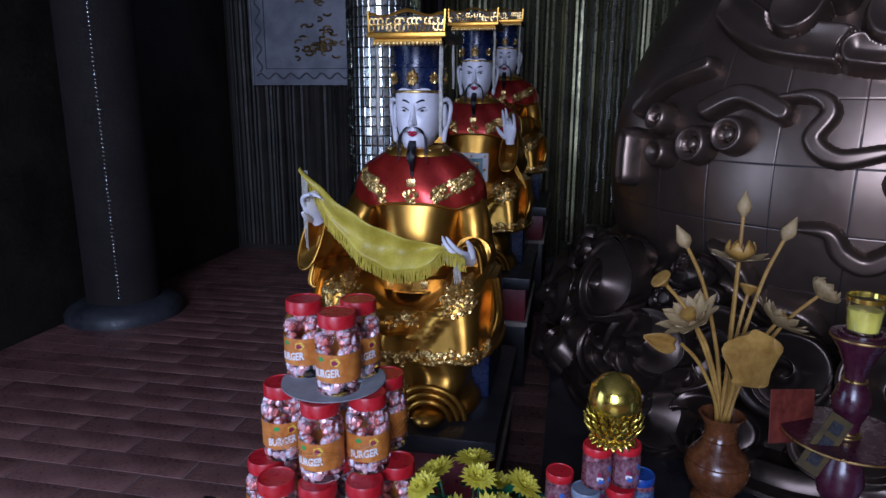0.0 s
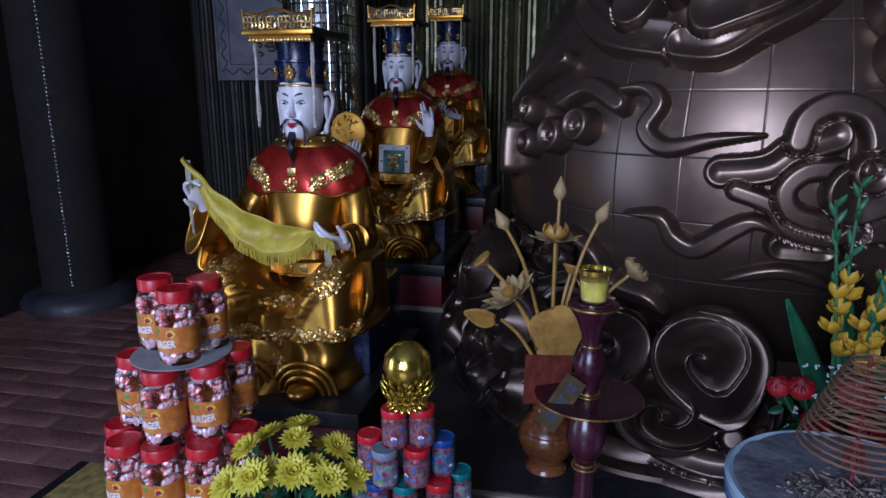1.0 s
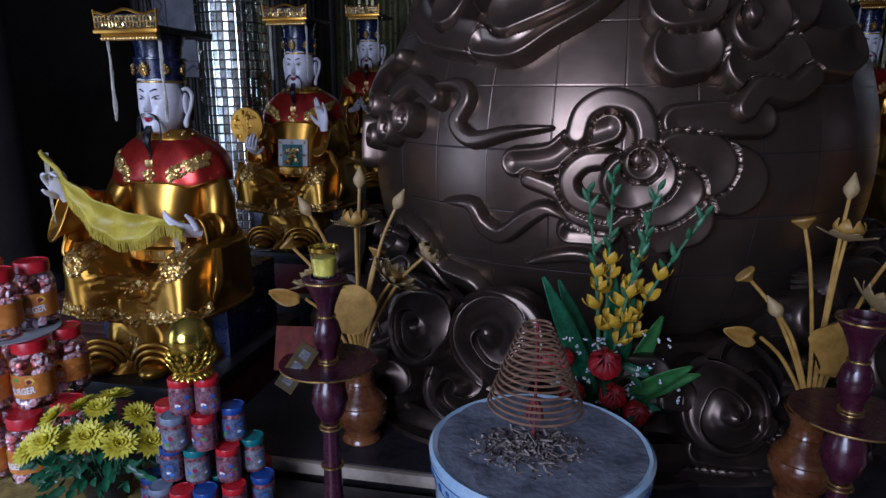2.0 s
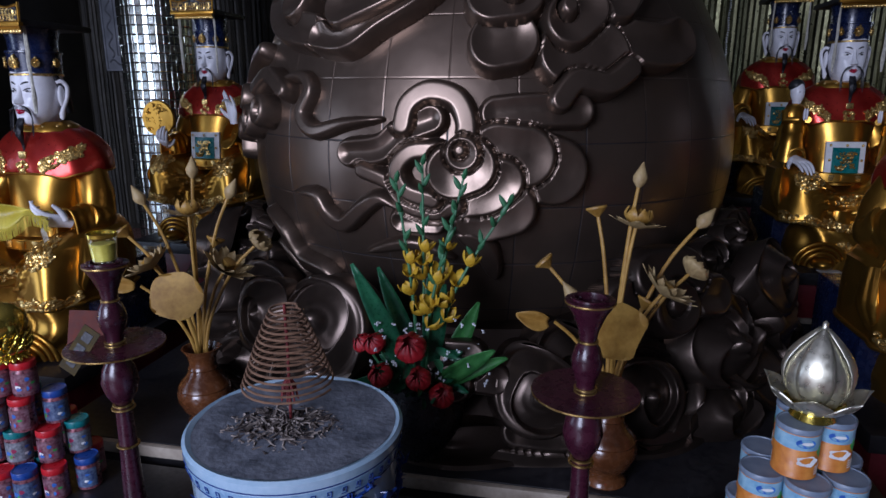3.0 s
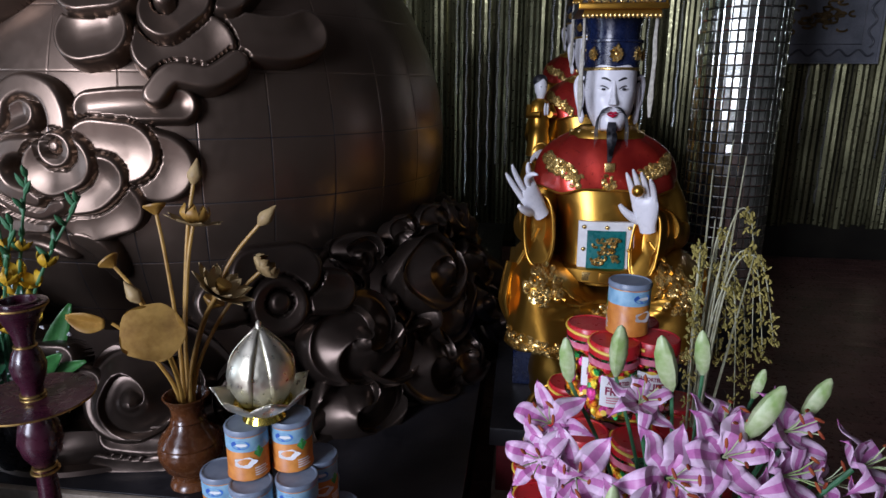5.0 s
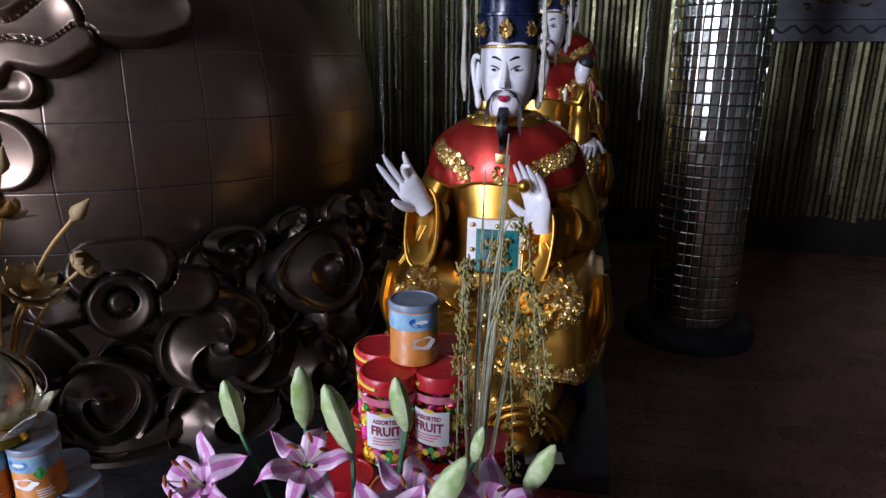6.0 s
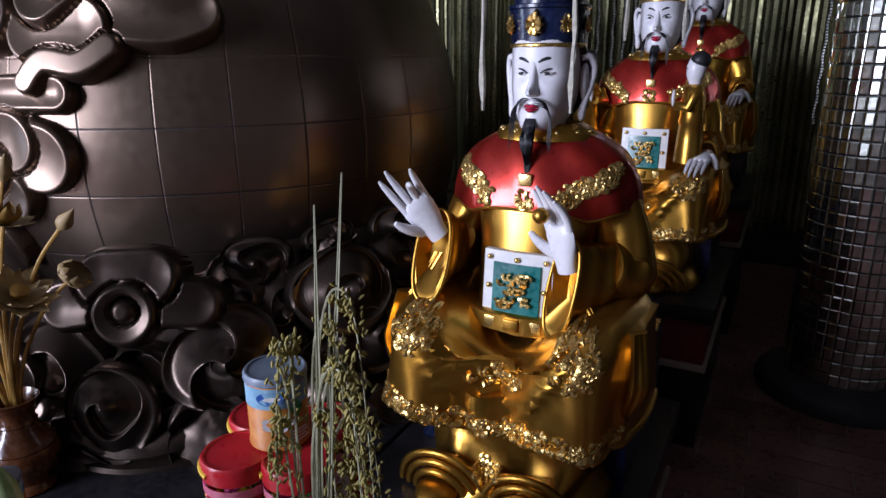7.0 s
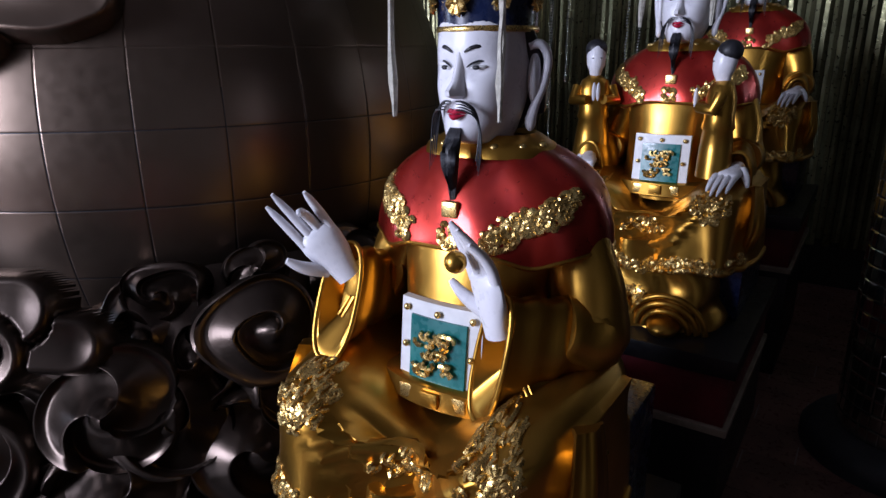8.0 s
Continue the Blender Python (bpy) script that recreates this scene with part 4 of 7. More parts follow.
def carve(lobes, place, high=0.045, taper=False, step=0.0045, mat=None, skirt=-0.012):
    """Overlapping pillowed lobes, each with a rounded rim and a sunk middle, laid one over another."""
    P = np.array([p for pts, w in lobes for p in pts])
    wm = max(w for _, w in lobes) + 0.02
    xs, zs = np.arange(P[:, 0].min() - wm, P[:, 0].max() + wm, step), np.arange(P[:, 1].min() - wm, P[:, 1].max() + wm, step)
    X, Z = np.meshgrid(xs, zs)
    H = np.full(X.shape, skirt)
    for i, (pts, w) in enumerate(lobes):
        d = stroke_depth(X, Z, pts, w, taper)
        r = min(0.026, w * 0.7)
        f = np.clip(d / r, 0, 1)
        top = high * (0.8 + 0.35 * (i + 1) / len(lobes)) * min(1.0, w / 0.045)
        h = 0.002 + top * np.clip(1 - (1 - f) ** 2.2, 0, 1) ** 0.8 - 0.30 * top * np.sin(np.clip((d - r * 0.8) / (0.75 * w + 1e-6), 0, 1) * math.pi / 2) * (w > 0.05)
        H = np.where(d > 0, h, H)
    keep = H > skirt + 0.001
    grow = keep.copy()
    grow[1:] |= keep[:-1]; grow[:-1] |= keep[1:]; grow[:, 1:] |= keep[:, :-1]; grow[:, :-1] |= keep[:, 1:]
    idx = -np.ones(X.shape, int)
    idx[grow] = np.arange(grow.sum())
    verts = [place(s, k, h) for s, k, h in zip(X[grow], Z[grow], H[grow])]
    ok = grow[:-1, :-1] & grow[1:, :-1] & grow[:-1, 1:] & grow[1:, 1:]
    ii, jj = np.nonzero(ok)
    faces = np.stack([idx[ii, jj], idx[ii, jj + 1], idx[ii + 1, jj + 1], idx[ii + 1, jj]], 1).tolist()
    me = bpy.data.meshes.new("carving")
    me.from_pydata(verts, [], faces)
    me.materials.append(mat or BRONZE)
    me.shade_smooth()
    return me


def carved(name, lobes, parent, high=0.045, taper=False):
    return part(name, carve(lobes, on_egg, high, taper), None, parent)


egg = empty("bronze_egg", ROOM.copy(), "huge dark bronze egg with carved cloud relief", "monument")

# shell of square panels with fine sunk joints
bm = bmesh.new()
PANEL = EGG_R * 2 * math.pi / 30
stops = []
for k in range(31):
    stops += [k * PANEL + q for q in (-0.006, -0.0018, 0, 0.0018, 0.006, PANEL / 4, PANEL / 2, PANEL * 3 / 4)]
heights = []
for k in range(-7, 8):
    heights += [k * 0.225 + 0.09 + q for q in (-0.006, -0.0018, 0, 0.0018, 0.006, 0.04, 0.075, 0.1125, 0.15, 0.185)]
heights = [h for h in heights if abs(h / EGG_R) < 1.5]
rings = []
for h in heights:
    sunk_h = abs((h - 0.09) / 0.225 - round((h - 0.09) / 0.225)) < 1e-4
    rings.append([on_egg(s, h, -0.0015 if sunk_h or i % 8 == 2 else 0) for i, s in enumerate(stops[:-8])])
for f in skin(bm, rings):
    if (f.calc_center_median() - Vector((0, 0, EGG_Z))).length < EGG_R - 0.0006 and f.calc_center_median().z < EGG_Z + 0.05 or min((v.co - Vector((0, 0, EGG_Z))).length for v in f.verts) < EGG_R - 0.0013 and f.calc_area() < 0.0006:
        f.material_index = 1
part("shell", bm, [BRONZE, DARK_WOOD], egg, smooth=0).data.shade_smooth()

MAIN_CLOUD = [([(0.17, 0.19), (0.28, 0.2), (0.45, 0.2)], 0.066), ([(0.30, 0.02), (0.37, 0.0)], 0.125), ([(0.22, -0.13), (0.12, -0.16)], 0.105), ([(0.18, 0.06), (0.27, 0.05)], 0.112),
              ([(-0.16, -0.18), (-0.04, -0.18)], 0.056), ([(0.07, -0.08), (0.14, -0.07), (0.19, -0.03)], 0.088), ([(-0.36, 0.05), (-0.23, 0.07), (-0.15, 0.13), (-0.05, 0.17)], 0.06),
              ([(-0.31, -0.01), (-0.2, -0.05), (-0.15, -0.12), (-0.04, -0.15), (0.04, -0.12)], 0.038), ([(-0.15, 0.15), (-0.13, 0.22), (-0.06, 0.26), (0.03, 0.24), (0.07, 0.17), (0.07, 0.09)], 0.047),
              ([(-0.03, 0.07), (-0.12, 0.06), (-0.17, 0.0), (-0.14, -0.07), (-0.04, -0.1)], 0.042), ([(0.03, 0.0), (0.08, 0.02)], 0.105), ([(0.06, 0.06)], 0.07), ([(0.05, 0.07)], 0.033)]
UPPER_LEFT = [([(-1.05, 0.64), (-0.84, 0.52), (-0.6, 0.47)], 0.075), ([(-0.54, 0.45), (-0.41, 0.44), (-0.29, 0.51), (-0.13, 0.6), (0.0, 0.72)], 0.064), ([(-0.45, 0.56), (-0.24, 0.64), (-0.1, 0.75)], 0.10),
              ([(-0.76, 0.61), (-0.7, 0.73), (-0.5, 0.85)], 0.11), ([(-0.36, 0.72), (-0.3, 0.85)], 0.11), ([(-0.62, 0.66)], 0.06)]
UPPER_MIDDLE = [([(0.59, 0.43), (0.8, 0.41), (0.91, 0.44)], 0.088), ([(0.41, 0.38), (0.54, 0.38)], 0.114), ([(0.38, 0.23), (0.44, 0.29), (0.55, 0.28), (0.64, 0.33)], 0.05), ([(0.16, 0.41), (0.22, 0.42)], 0.103),
                ([(0.62, 0.58), (0.7, 0.66)], 0.11), ([(0.42, 0.48), (0.49, 0.53)], 0.099), ([(0.15, 0.57), (0.24, 0.58)], 0.114), ([(0.23, 0.58)], 0.05), ([(0.42, 0.52)], 0.045)]
LEFT_KNOBS = [([(-1.42, 0.27), (-1.27, 0.37), (-1.07, 0.43)], 0.04), ([(-1.01, 0.27), (-0.88, 0.32), (-0.73, 0.26)], 0.043), ([(-1.45, 0.14), (-1.44, -0.01)], 0.055), ([(-1.24, 0.23)], 0.068), ([(-1.2, 0.1)], 0.064),
              ([(-1.03, 0.14)], 0.076), ([(-0.89, 0.18)], 0.072), ([(-1.24, 0.23)], 0.03), ([(-1.03, 0.14)], 0.034), ([(-0.89, 0.18)], 0.032)]
carved("cloud_relief", MAIN_CLOUD, egg, 0.06)
carved("cloud_relief", UPPER_LEFT, egg, 0.09)
carved("cloud_relief", UPPER_MIDDLE, egg, 0.085)
carved("cloud_relief", LEFT_KNOBS, egg, 0.085)
carved("ribbon_relief", [([(-0.68, -0.12), (-0.55, -0.12), (-0.5, -0.19), (-0.42, -0.22), (-0.31, -0.14), (-0.24, -0.11), (-0.15, -0.15)], 0.042)], egg, 0.045, True)
carved("ribbon_relief", [([(-0.82, 0.3), (-0.66, 0.32), (-0.59, 0.27), (-0.63, 0.18), (-0.55, 0.12), (-0.4, 0.15), (-0.24, 0.17)], 0.038)], egg, 0.045, True)
carved("ribbon_relief", [([(-0.34, -0.33), (-0.14, -0.28), (0.03, -0.33)], 0.03)], egg, 0.04, True)
carved("ribbon_relief", [([(0.04, -0.22), (0.14, -0.28), (0.18, -0.40)], 0.05)], egg, 0.045, True)
carved("ribbon_relief", [([(-0.95, -0.22), (-0.83, -0.3), (-0.76, -0.42), (-0.6, -0.45), (-0.52, -0.5)], 0.045), ([(-0.9, -0.35), (-0.82, -0.42), (-0.72, -0.52)], 0.04)], egg, 0.06, True)

# ---- carved cloud scrolls heaped round its foot ----
cloud_base = empty("cloud_base", ROOM.copy(), "heap of carved dark bronze cloud scrolls round the egg", "carving")


def bent(x, z, h):
    """A plate that curls back at its edges."""
    return Vector((x, z, h - 0.55 * x * x - 0.7 * z * z))


CLOUDS = [
    # trefoil cloud with a knob
    [([(-0.16, 0.0), (-0.08, 0.01)], 0.08), ([(0.08, 0.0), (0.18, -0.01)], 0.075), ([(-0.05, 0.07), (0.06, 0.07)], 0.09), ([(0.0, -0.03)], 0.095), ([(0.0, -0.02)], 0.042)],
    # stacked wave bands
    [([(-0.28, -0.06), (-0.1, -0.08), (0.1, -0.05), (0.26, -0.09)], 0.06), ([(-0.2, 0.03), (-0.05, 0.01), (0.12, 0.04), (0.2, 0.01)], 0.06), ([(0.0, 0.09)], 0.05)],
    # long leaf cloud
    [([(-0.26, -0.02), (-0.1, 0.03), (0.06, 0.02)], 0.065), ([(0.0, 0.0), (0.12, 0.0), (0.24, 0.06)], 0.068), ([(0.04, 0.02)], 0.05)],
]
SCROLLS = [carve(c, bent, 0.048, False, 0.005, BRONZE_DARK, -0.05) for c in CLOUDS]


def swirl(petals, twist, knob, squash=1.0, tail=0.0, radius=0.2):
    """A carved rose of cupped petals, each overlapping the next and turning in to a knob."""
    rows, cols = 26, 144
    rings = []
    for i in range(rows + 1):
        f = 1 - i / rows
        ring = []
        for k in range(cols):
            saw = ((k + 0.5) % (cols // petals)) / (cols // petals)
            a = 2 * math.pi * k / cols - twist * (1 - f) ** 0.8
            edge = 0.80 + 0.20 * math.sin(math.pi * saw) ** 0.6 + tail * bell(((a + 1.2) % (2 * math.pi)) - math.pi, 0, 0.5)
            r = radius * edge * f + radius * 0.10 * (1 - edge) * (1 - f)
            lip = bell(f, 0.93, 0.075)
            cup = 0.042 * saw ** 1.5 * min(1, 3 * f) * (1 - bell(saw, 1.0, 0.03)) - 0.020 * math.sin(math.pi * saw) * min(1, 2.5 * f)
            h = 0.026 + cup * (1 - max(0, f - 0.93) * 9) + 0.026 * lip + 0.055 * (1 - f) ** 1.3
            if f < 0.2:
                h += knob * math.sqrt(max(0, 1 - (f / 0.2) ** 2))
            if f > 0.97:
                h -= 0.09 * (f - 0.97) / 0.03
            ring.append(bent(r * math.cos(a), r * math.sin(a) * squash, h * radius / 0.2))
        rings.append(ring)
    sm = bmesh.new()
    skin(sm, rings)
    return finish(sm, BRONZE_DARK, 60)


SWIRLS = [swirl(2, 3.4, 0.012, 0.85), swirl(3, 1.9, 0.030, 0.9), swirl(1, 7.5, 0.020, 0.9, 0.35), swirl(4, 1.2, 0.034, 0.75), swirl(2, 5.0, 0.018, 0.7, 0.5)]
SHAPES = SCROLLS + SWIRLS
rng = random.Random(5)


def mound(deg):
    """Height of the heap round the egg: low in front, high at the sides."""
    f = min(1, max(0, (abs(deg) - 18) / 40))
    return 0.70 + 0.32 * f * f * (3 - 2 * f)


def scroll_at(deg, rad, z, shape, size, spin, tip=0.3, yaw=0.0, flip=1):
    n_out = Vector((math.sin(radians(deg)), -math.cos(radians(deg)), 0))
    side = Vector((-n_out.y, n_out.x, 0))
    face = (n_out + side * yaw + Vector((0, 0, tip))).normalized()
    across = (side - face * side.dot(face)).normalized()
    turn = Matrix((across, face.cross(across), face)).transposed().to_4x4()
    part("cloud_scroll", SHAPES[shape], None, cloud_base, m=Matrix.Translation(n_out * rad + Vector((0, 0, z))) @ turn @ pose(0, 0, 0, 0, 0, spin) @ Matrix.Diagonal((size * flip, size, size * 1.1, 1)))


# the scrolls that stand out: round from the front, height, shape, size, spin
BIG = [(33, 0.90, 0, 1.15, 0), (44, 0.69, 4, 1.05, 20), (43.5, 0.445, 3, 1.15, 10), (29.5, 0.56, 5, 0.85, 160), (61, 0.86, 5, 0.9, 60), (64, 0.70, 3, 0.95, 40), (14.5, 0.59, 5, 0.85, 0),
       (20, 0.44, 1, 1.1, 0), (-16, 0.80, 5, 1.0, 180), (-20, 0.58, 7, 1.0, 10), (-28, 0.76, 5, 0.85, 40), (-12, 0.45, 1, 1.1, 0), (-36, 0.50, 6, 0.9, 0), (-48, 0.70, 4, 1.0, 0),
       (-58, 0.88, 5, 0.95, 0), (-46, 0.45, 3, 1.1, 0), (58, 0.50, 3, 1.1, -40), (3, 0.66, 0, 0.8, 0)]
for deg, z, shape, size, spin in BIG:
    scroll_at(deg, 1.43 + 0.06 * (0.75 - z), z, shape, size, spin, 0.32)
for tier, (rad, z, size, step) in enumerate(((1.40, 0.46, 1.0, 17.0), (1.34, 0.60, 1.0, 15.0), (1.28, 0.74, 0.95, 15.0), (1.24, 0.86, 0.85, 14.0), (1.21, 0.96, 0.7, 12.5))):
    a = -106.0 + tier * 4.7
    while a < 106:
        deg = a + rng.uniform(-2.5, 2.5)
        zz = z + rng.uniform(-0.03, 0.03)
        if z < mound(deg) + 0.02 and min(math.hypot((deg - q[0]) * 0.025, zz - q[1]) / q[3] for q in BIG) > 0.13:
            flare = 0.12 * min(1, max(0, (abs(deg) - 25) / 30)) * (1.15 - z)
            scroll_at(deg, rad + flare + rng.uniform(-0.03, 0.03), zz, rng.choice((0, 2, 3, 4, 5, 5, 6, 7)), size * rng.uniform(0.7, 1.0), rng.uniform(-40, 40), 0.3 + rng.uniform(-0.15, 0.3), rng.uniform(-0.35, 0.35), rng.choice((-1, 1)))
        a += step
# smooth wave body under the scrolls
bm = bmesh.new()
rings = []
for k in range(57):
    deg = -112 + k * 4
    n_out = Vector((math.sin(radians(deg)), -math.cos(radians(deg)), 0))
    lim = mound(deg)
    rings.append([n_out * r + Vector((0, 0, z)) for r, z in ((1.0, 0.362), (1.44 + 0.02 * math.sin(k * 1.3), 0.362), (1.45 + 0.02 * math.sin(k * 1.3), 0.40), (1.40, 0.47), (1.30, 0.60), (1.19, lim - 0.1), (1.10, lim), (0.95, lim))])
skin(bm, rings)
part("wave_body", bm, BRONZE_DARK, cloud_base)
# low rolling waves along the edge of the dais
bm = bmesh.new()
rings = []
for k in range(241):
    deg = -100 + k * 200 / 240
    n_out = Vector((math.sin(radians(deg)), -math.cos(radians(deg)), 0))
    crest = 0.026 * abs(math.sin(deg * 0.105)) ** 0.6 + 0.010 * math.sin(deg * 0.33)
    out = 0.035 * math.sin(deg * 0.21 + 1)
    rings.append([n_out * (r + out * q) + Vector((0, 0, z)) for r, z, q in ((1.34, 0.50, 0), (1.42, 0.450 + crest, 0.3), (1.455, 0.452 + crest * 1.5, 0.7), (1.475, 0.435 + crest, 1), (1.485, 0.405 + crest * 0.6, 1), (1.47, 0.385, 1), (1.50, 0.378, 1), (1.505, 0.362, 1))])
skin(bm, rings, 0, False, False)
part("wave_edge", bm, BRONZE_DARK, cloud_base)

# ---- pedestals ----
def pedestal(u, v, top, group="statue pedestals"):
    ped = empty("pedestal", at(u, v, 0), "black and dark red lacquered stepped wooden pedestal", "pedestal", group)
    block("top_slab", (-0.40, -0.52, top - 0.07), (0.40, 0.46, top), DARK_WOOD, ped)
    block("red_frieze", (-0.375, -0.49, top - 0.27), (0.375, 0.44, top - 0.072), RED_WOOD, ped, 0.004, "dark red panel")
    block("moulding", (-0.39, -0.505, top - 0.30), (0.39, 0.455, top - 0.272), CREAM, ped, 0.004, "thin worn gold moulding")
    block("plinth", (-0.38, -0.495, FLOOR), (0.38, 0.445, top - 0.302), DARK_WOOD, ped)
    block("seat", (-0.33, -0.16, top), (0.33, 0.34, top + 0.36), NAVY, ped, 0.01, "dark blue lacquered seat block")


for u, v, lift in LEFT_ROW + RIGHT_ROW:
    pedestal(u, v, lift + 0.42)

# ---- offerings table ----
TABLE_Z = 0.32
RED_PLASTIC = material("red_plastic_lid", (0.42, 0.008, 0.015), (0.58, 0.02, 0.03), 0.35, 0, 20, 0.03)
ORANGE = material("orange_printed_label", (0.48, 0.15, 0.025), (0.66, 0.26, 0.05), 0.45, 0, 30, 0.05)
YELLOW = material("yellow_print", (0.75, 0.50, 0.05), (0.85, 0.62, 0.10), 0.5, 0, 30, 0.0)
WHITE_INK = material("white_print", (0.75, 0.75, 0.75), (0.82, 0.82, 0.82), 0.5, 0, 30, 0.0)
MAROON_INK = material("maroon_print", (0.22, 0.01, 0.05), (0.32, 0.02, 0.08), 0.5, 0, 30, 0.0)
BLUE_INK = material("blue_print", (0.03, 0.10, 0.40), (0.05, 0.22, 0.62), 0.5, 0, 30, 0.0)
SKY_INK = material("sky_blue_print", (0.14, 0.32, 0.48), (0.30, 0.50, 0.62), 0.5, 0, 30, 0.0)
GREEN_INK = material("green_print", (0.03, 0.28, 0.06), (0.06, 0.42, 0.10), 0.5, 0, 30, 0.0)
PINK_INK = material("pink_print", (0.55, 0.10, 0.18), (0.75, 0.25, 0.32), 0.5, 0, 30, 0.0)
GREY_LID = material("grey_blue_lid", (0.14, 0.18, 0.25), (0.22, 0.27, 0.34), 0.4, 0, 20, 0.03)
TEAL_LID = material("teal_plastic_lid", (0.006, 0.12, 0.13), (0.012, 0.21, 0.22), 0.35, 0, 20, 0.03)
BLUE_LID = material("blue_plastic_lid", (0.012, 0.04, 0.22), (0.02, 0.08, 0.32), 0.35, 0, 20, 0.03)
CLEAR = clear("clear_plastic", (0.96, 0.96, 0.97), 0.06, 1.12)
SWEETS = material("red_and_silver_sweets", (0.46, 0.12, 0.10), (0.62, 0.60, 0.66), 0.3, 0.25, 12, 0.2, 60, per_island=1.3)
DARK_TIN = material("dark_printed_tin", (0.05, 0.02, 0.03), (0.30, 0.10, 0.12), 0.3, 0.3, 40, 0.05, 110, grain=0.7)
CARD = material("grey_card", (0.22, 0.23, 0.25), (0.34, 0.35, 0.37), 0.8, 0, 12, 0.2)
WRAP = clear("cling_film", (1, 1, 1), 0.12, 1.08)
BROCADE = material("yellow_brocade_mat", (0.16, 0.12, 0.035), (0.42, 0.33, 0.10), 0.7, 0, 30, 0.4, 160)


def candy_mats():
    out = []
    for name, c in (("red", (0.6, 0.02, 0.03)), ("green", (0.02, 0.35, 0.08)), ("orange", (0.75, 0.28, 0.02)), ("yellow", (0.8, 0.6, 0.05)), ("pink", (0.65, 0.06, 0.28))):
        out.append(material(name + "_wrapped_sweet", tuple(q * 0.6 for q in c), c, 0.25, 0.1, 40, 0.3, 120))
    return out


CANDY = candy_mats()

table = empty("offerings_table", ROOM.copy(), "long low black lacquered offerings table", "table")
block("tabletop", (-2.55, -2.50, TABLE_Z - 0.04), (2.20, -1.64, TABLE_Z), DARK_WOOD, table)
block("apron", (-2.5, -2.45, TABLE_Z - 0.14), (2.15, -1.68, TABLE_Z - 0.042), RED_WOOD, table)
for x in (-2.45, -0.8, 0.8, 2.10):
    for y in (-2.41, -1.73):
        block("leg", (x - 0.035, y - 0.035, FLOOR), (x + 0.035, y + 0.035, TABLE_Z - 0.142), DARK_WOOD, table)
bm = bmesh.new()
box(bm, (-2.50, -2.3, TABLE_Z), (-1.40, -1.50 - 0.15, TABLE_Z + 0.006), 0, 0.002)
mat_ob = part("brocade_mat", bm, BROCADE, None, "", ROOM.copy())
tagged(mat_ob, "yellow brocade mat on the offerings table", "mat")


def lettering(text, size, radius, height, turn=0.0, extrude=0.0004, lean=0.0, width=None):
    """Flat letters bent round an upright cylinder, facing -y, as a bmesh."""
    cu = bpy.data.curves.new("letters", "FONT")
    cu.body, cu.size, cu.align_x, cu.align_y, cu.extrude, cu.resolution_u, cu.offset = text, size, "CENTER", "CENTER", extrude, 2, size * 0.035
    ob = bpy.data.objects.new("letters", cu)
    scene.collection.objects.link(ob)
    dg = bpy.context.evaluated_depsgraph_get()
    me = bpy.data.meshes.new_from_object(ob.evaluated_get(dg))
    bpy.data.objects.remove(ob)
    bm = bmesh.new()
    bm.from_mesh(me)
    bpy.data.meshes.remove(me)
    xs = [v.co.x for v in bm.verts]
    fit = width / (max(xs) - min(xs)) if width else 1
    for v in bm.verts:
        x, y, z = v.co.x * fit, v.co.y, v.co.z
        y += lean * x
        a = x / radius + radians(turn)
        r = radius + z
        v.co = Vector((r * math.sin(a), -r * math.cos(a), height + y))
    return bm


def wrap(r, z0, z1, a0=-180, a1=180, n=40, thick=0.0006):
    """A label: a thin curved sheet round a jar."""
    bm = bmesh.new()
    full = a1 - a0 >= 359
    angles = [radians(a0 + (a1 - a0) * k / n) for k in range(n if full else n + 1)]
    loops = [[Vector((q * math.sin(a), -q * math.cos(a), z)) for a in angles] for q, z in ((r, z0), (r + thick, z0), (r + thick, z1), (r, z1))]
    skin(bm, loops + [loops[0]], 0, closed=full, caps=False)
    return bm


def patch(r, a, z, w, h, n=20, lobes=0):
    """A round or flower-shaped printed spot on a jar."""
    bm = bmesh.new()
    pts = []
    for k in range(n):
        t = 2 * math.pi * k / n
        q = 1 + (0.12 * math.cos(lobes * t) if lobes else 0)
        b = radians(a) + w * q * math.cos(t) / r
        pts.append((b, z + h * q * math.sin(t)))
    rings = [[Vector((rr * math.sin(b), -rr * math.cos(b), zz)) for b, zz in pts] for rr in (r, r + 0.0004)]
    skin(bm, rings)
    return bm


def fill(rng, r, z0, z1, count, size, mats=1):
    """Loose wrapped sweets heaped inside a jar."""
    bm = bmesh.new()
    for k in range(count):
        a, q = rng.uniform(0, 6.283), r * math.sqrt(rng.uniform(0.35, 1))
        s = size * rng.uniform(0.7, 1.2)
        blob(bm, (q * math.cos(a), q * math.sin(a), rng.uniform(z0, z1)), (s, s * rng.uniform(0.5, 0.9), s * rng.uniform(0.5, 0.8)), rng.randrange(mats), 7, 4, pose(0, 0, 0, rng.uniform(0, 180), rng.uniform(0, 180), rng.uniform(0, 180)))
    return bm


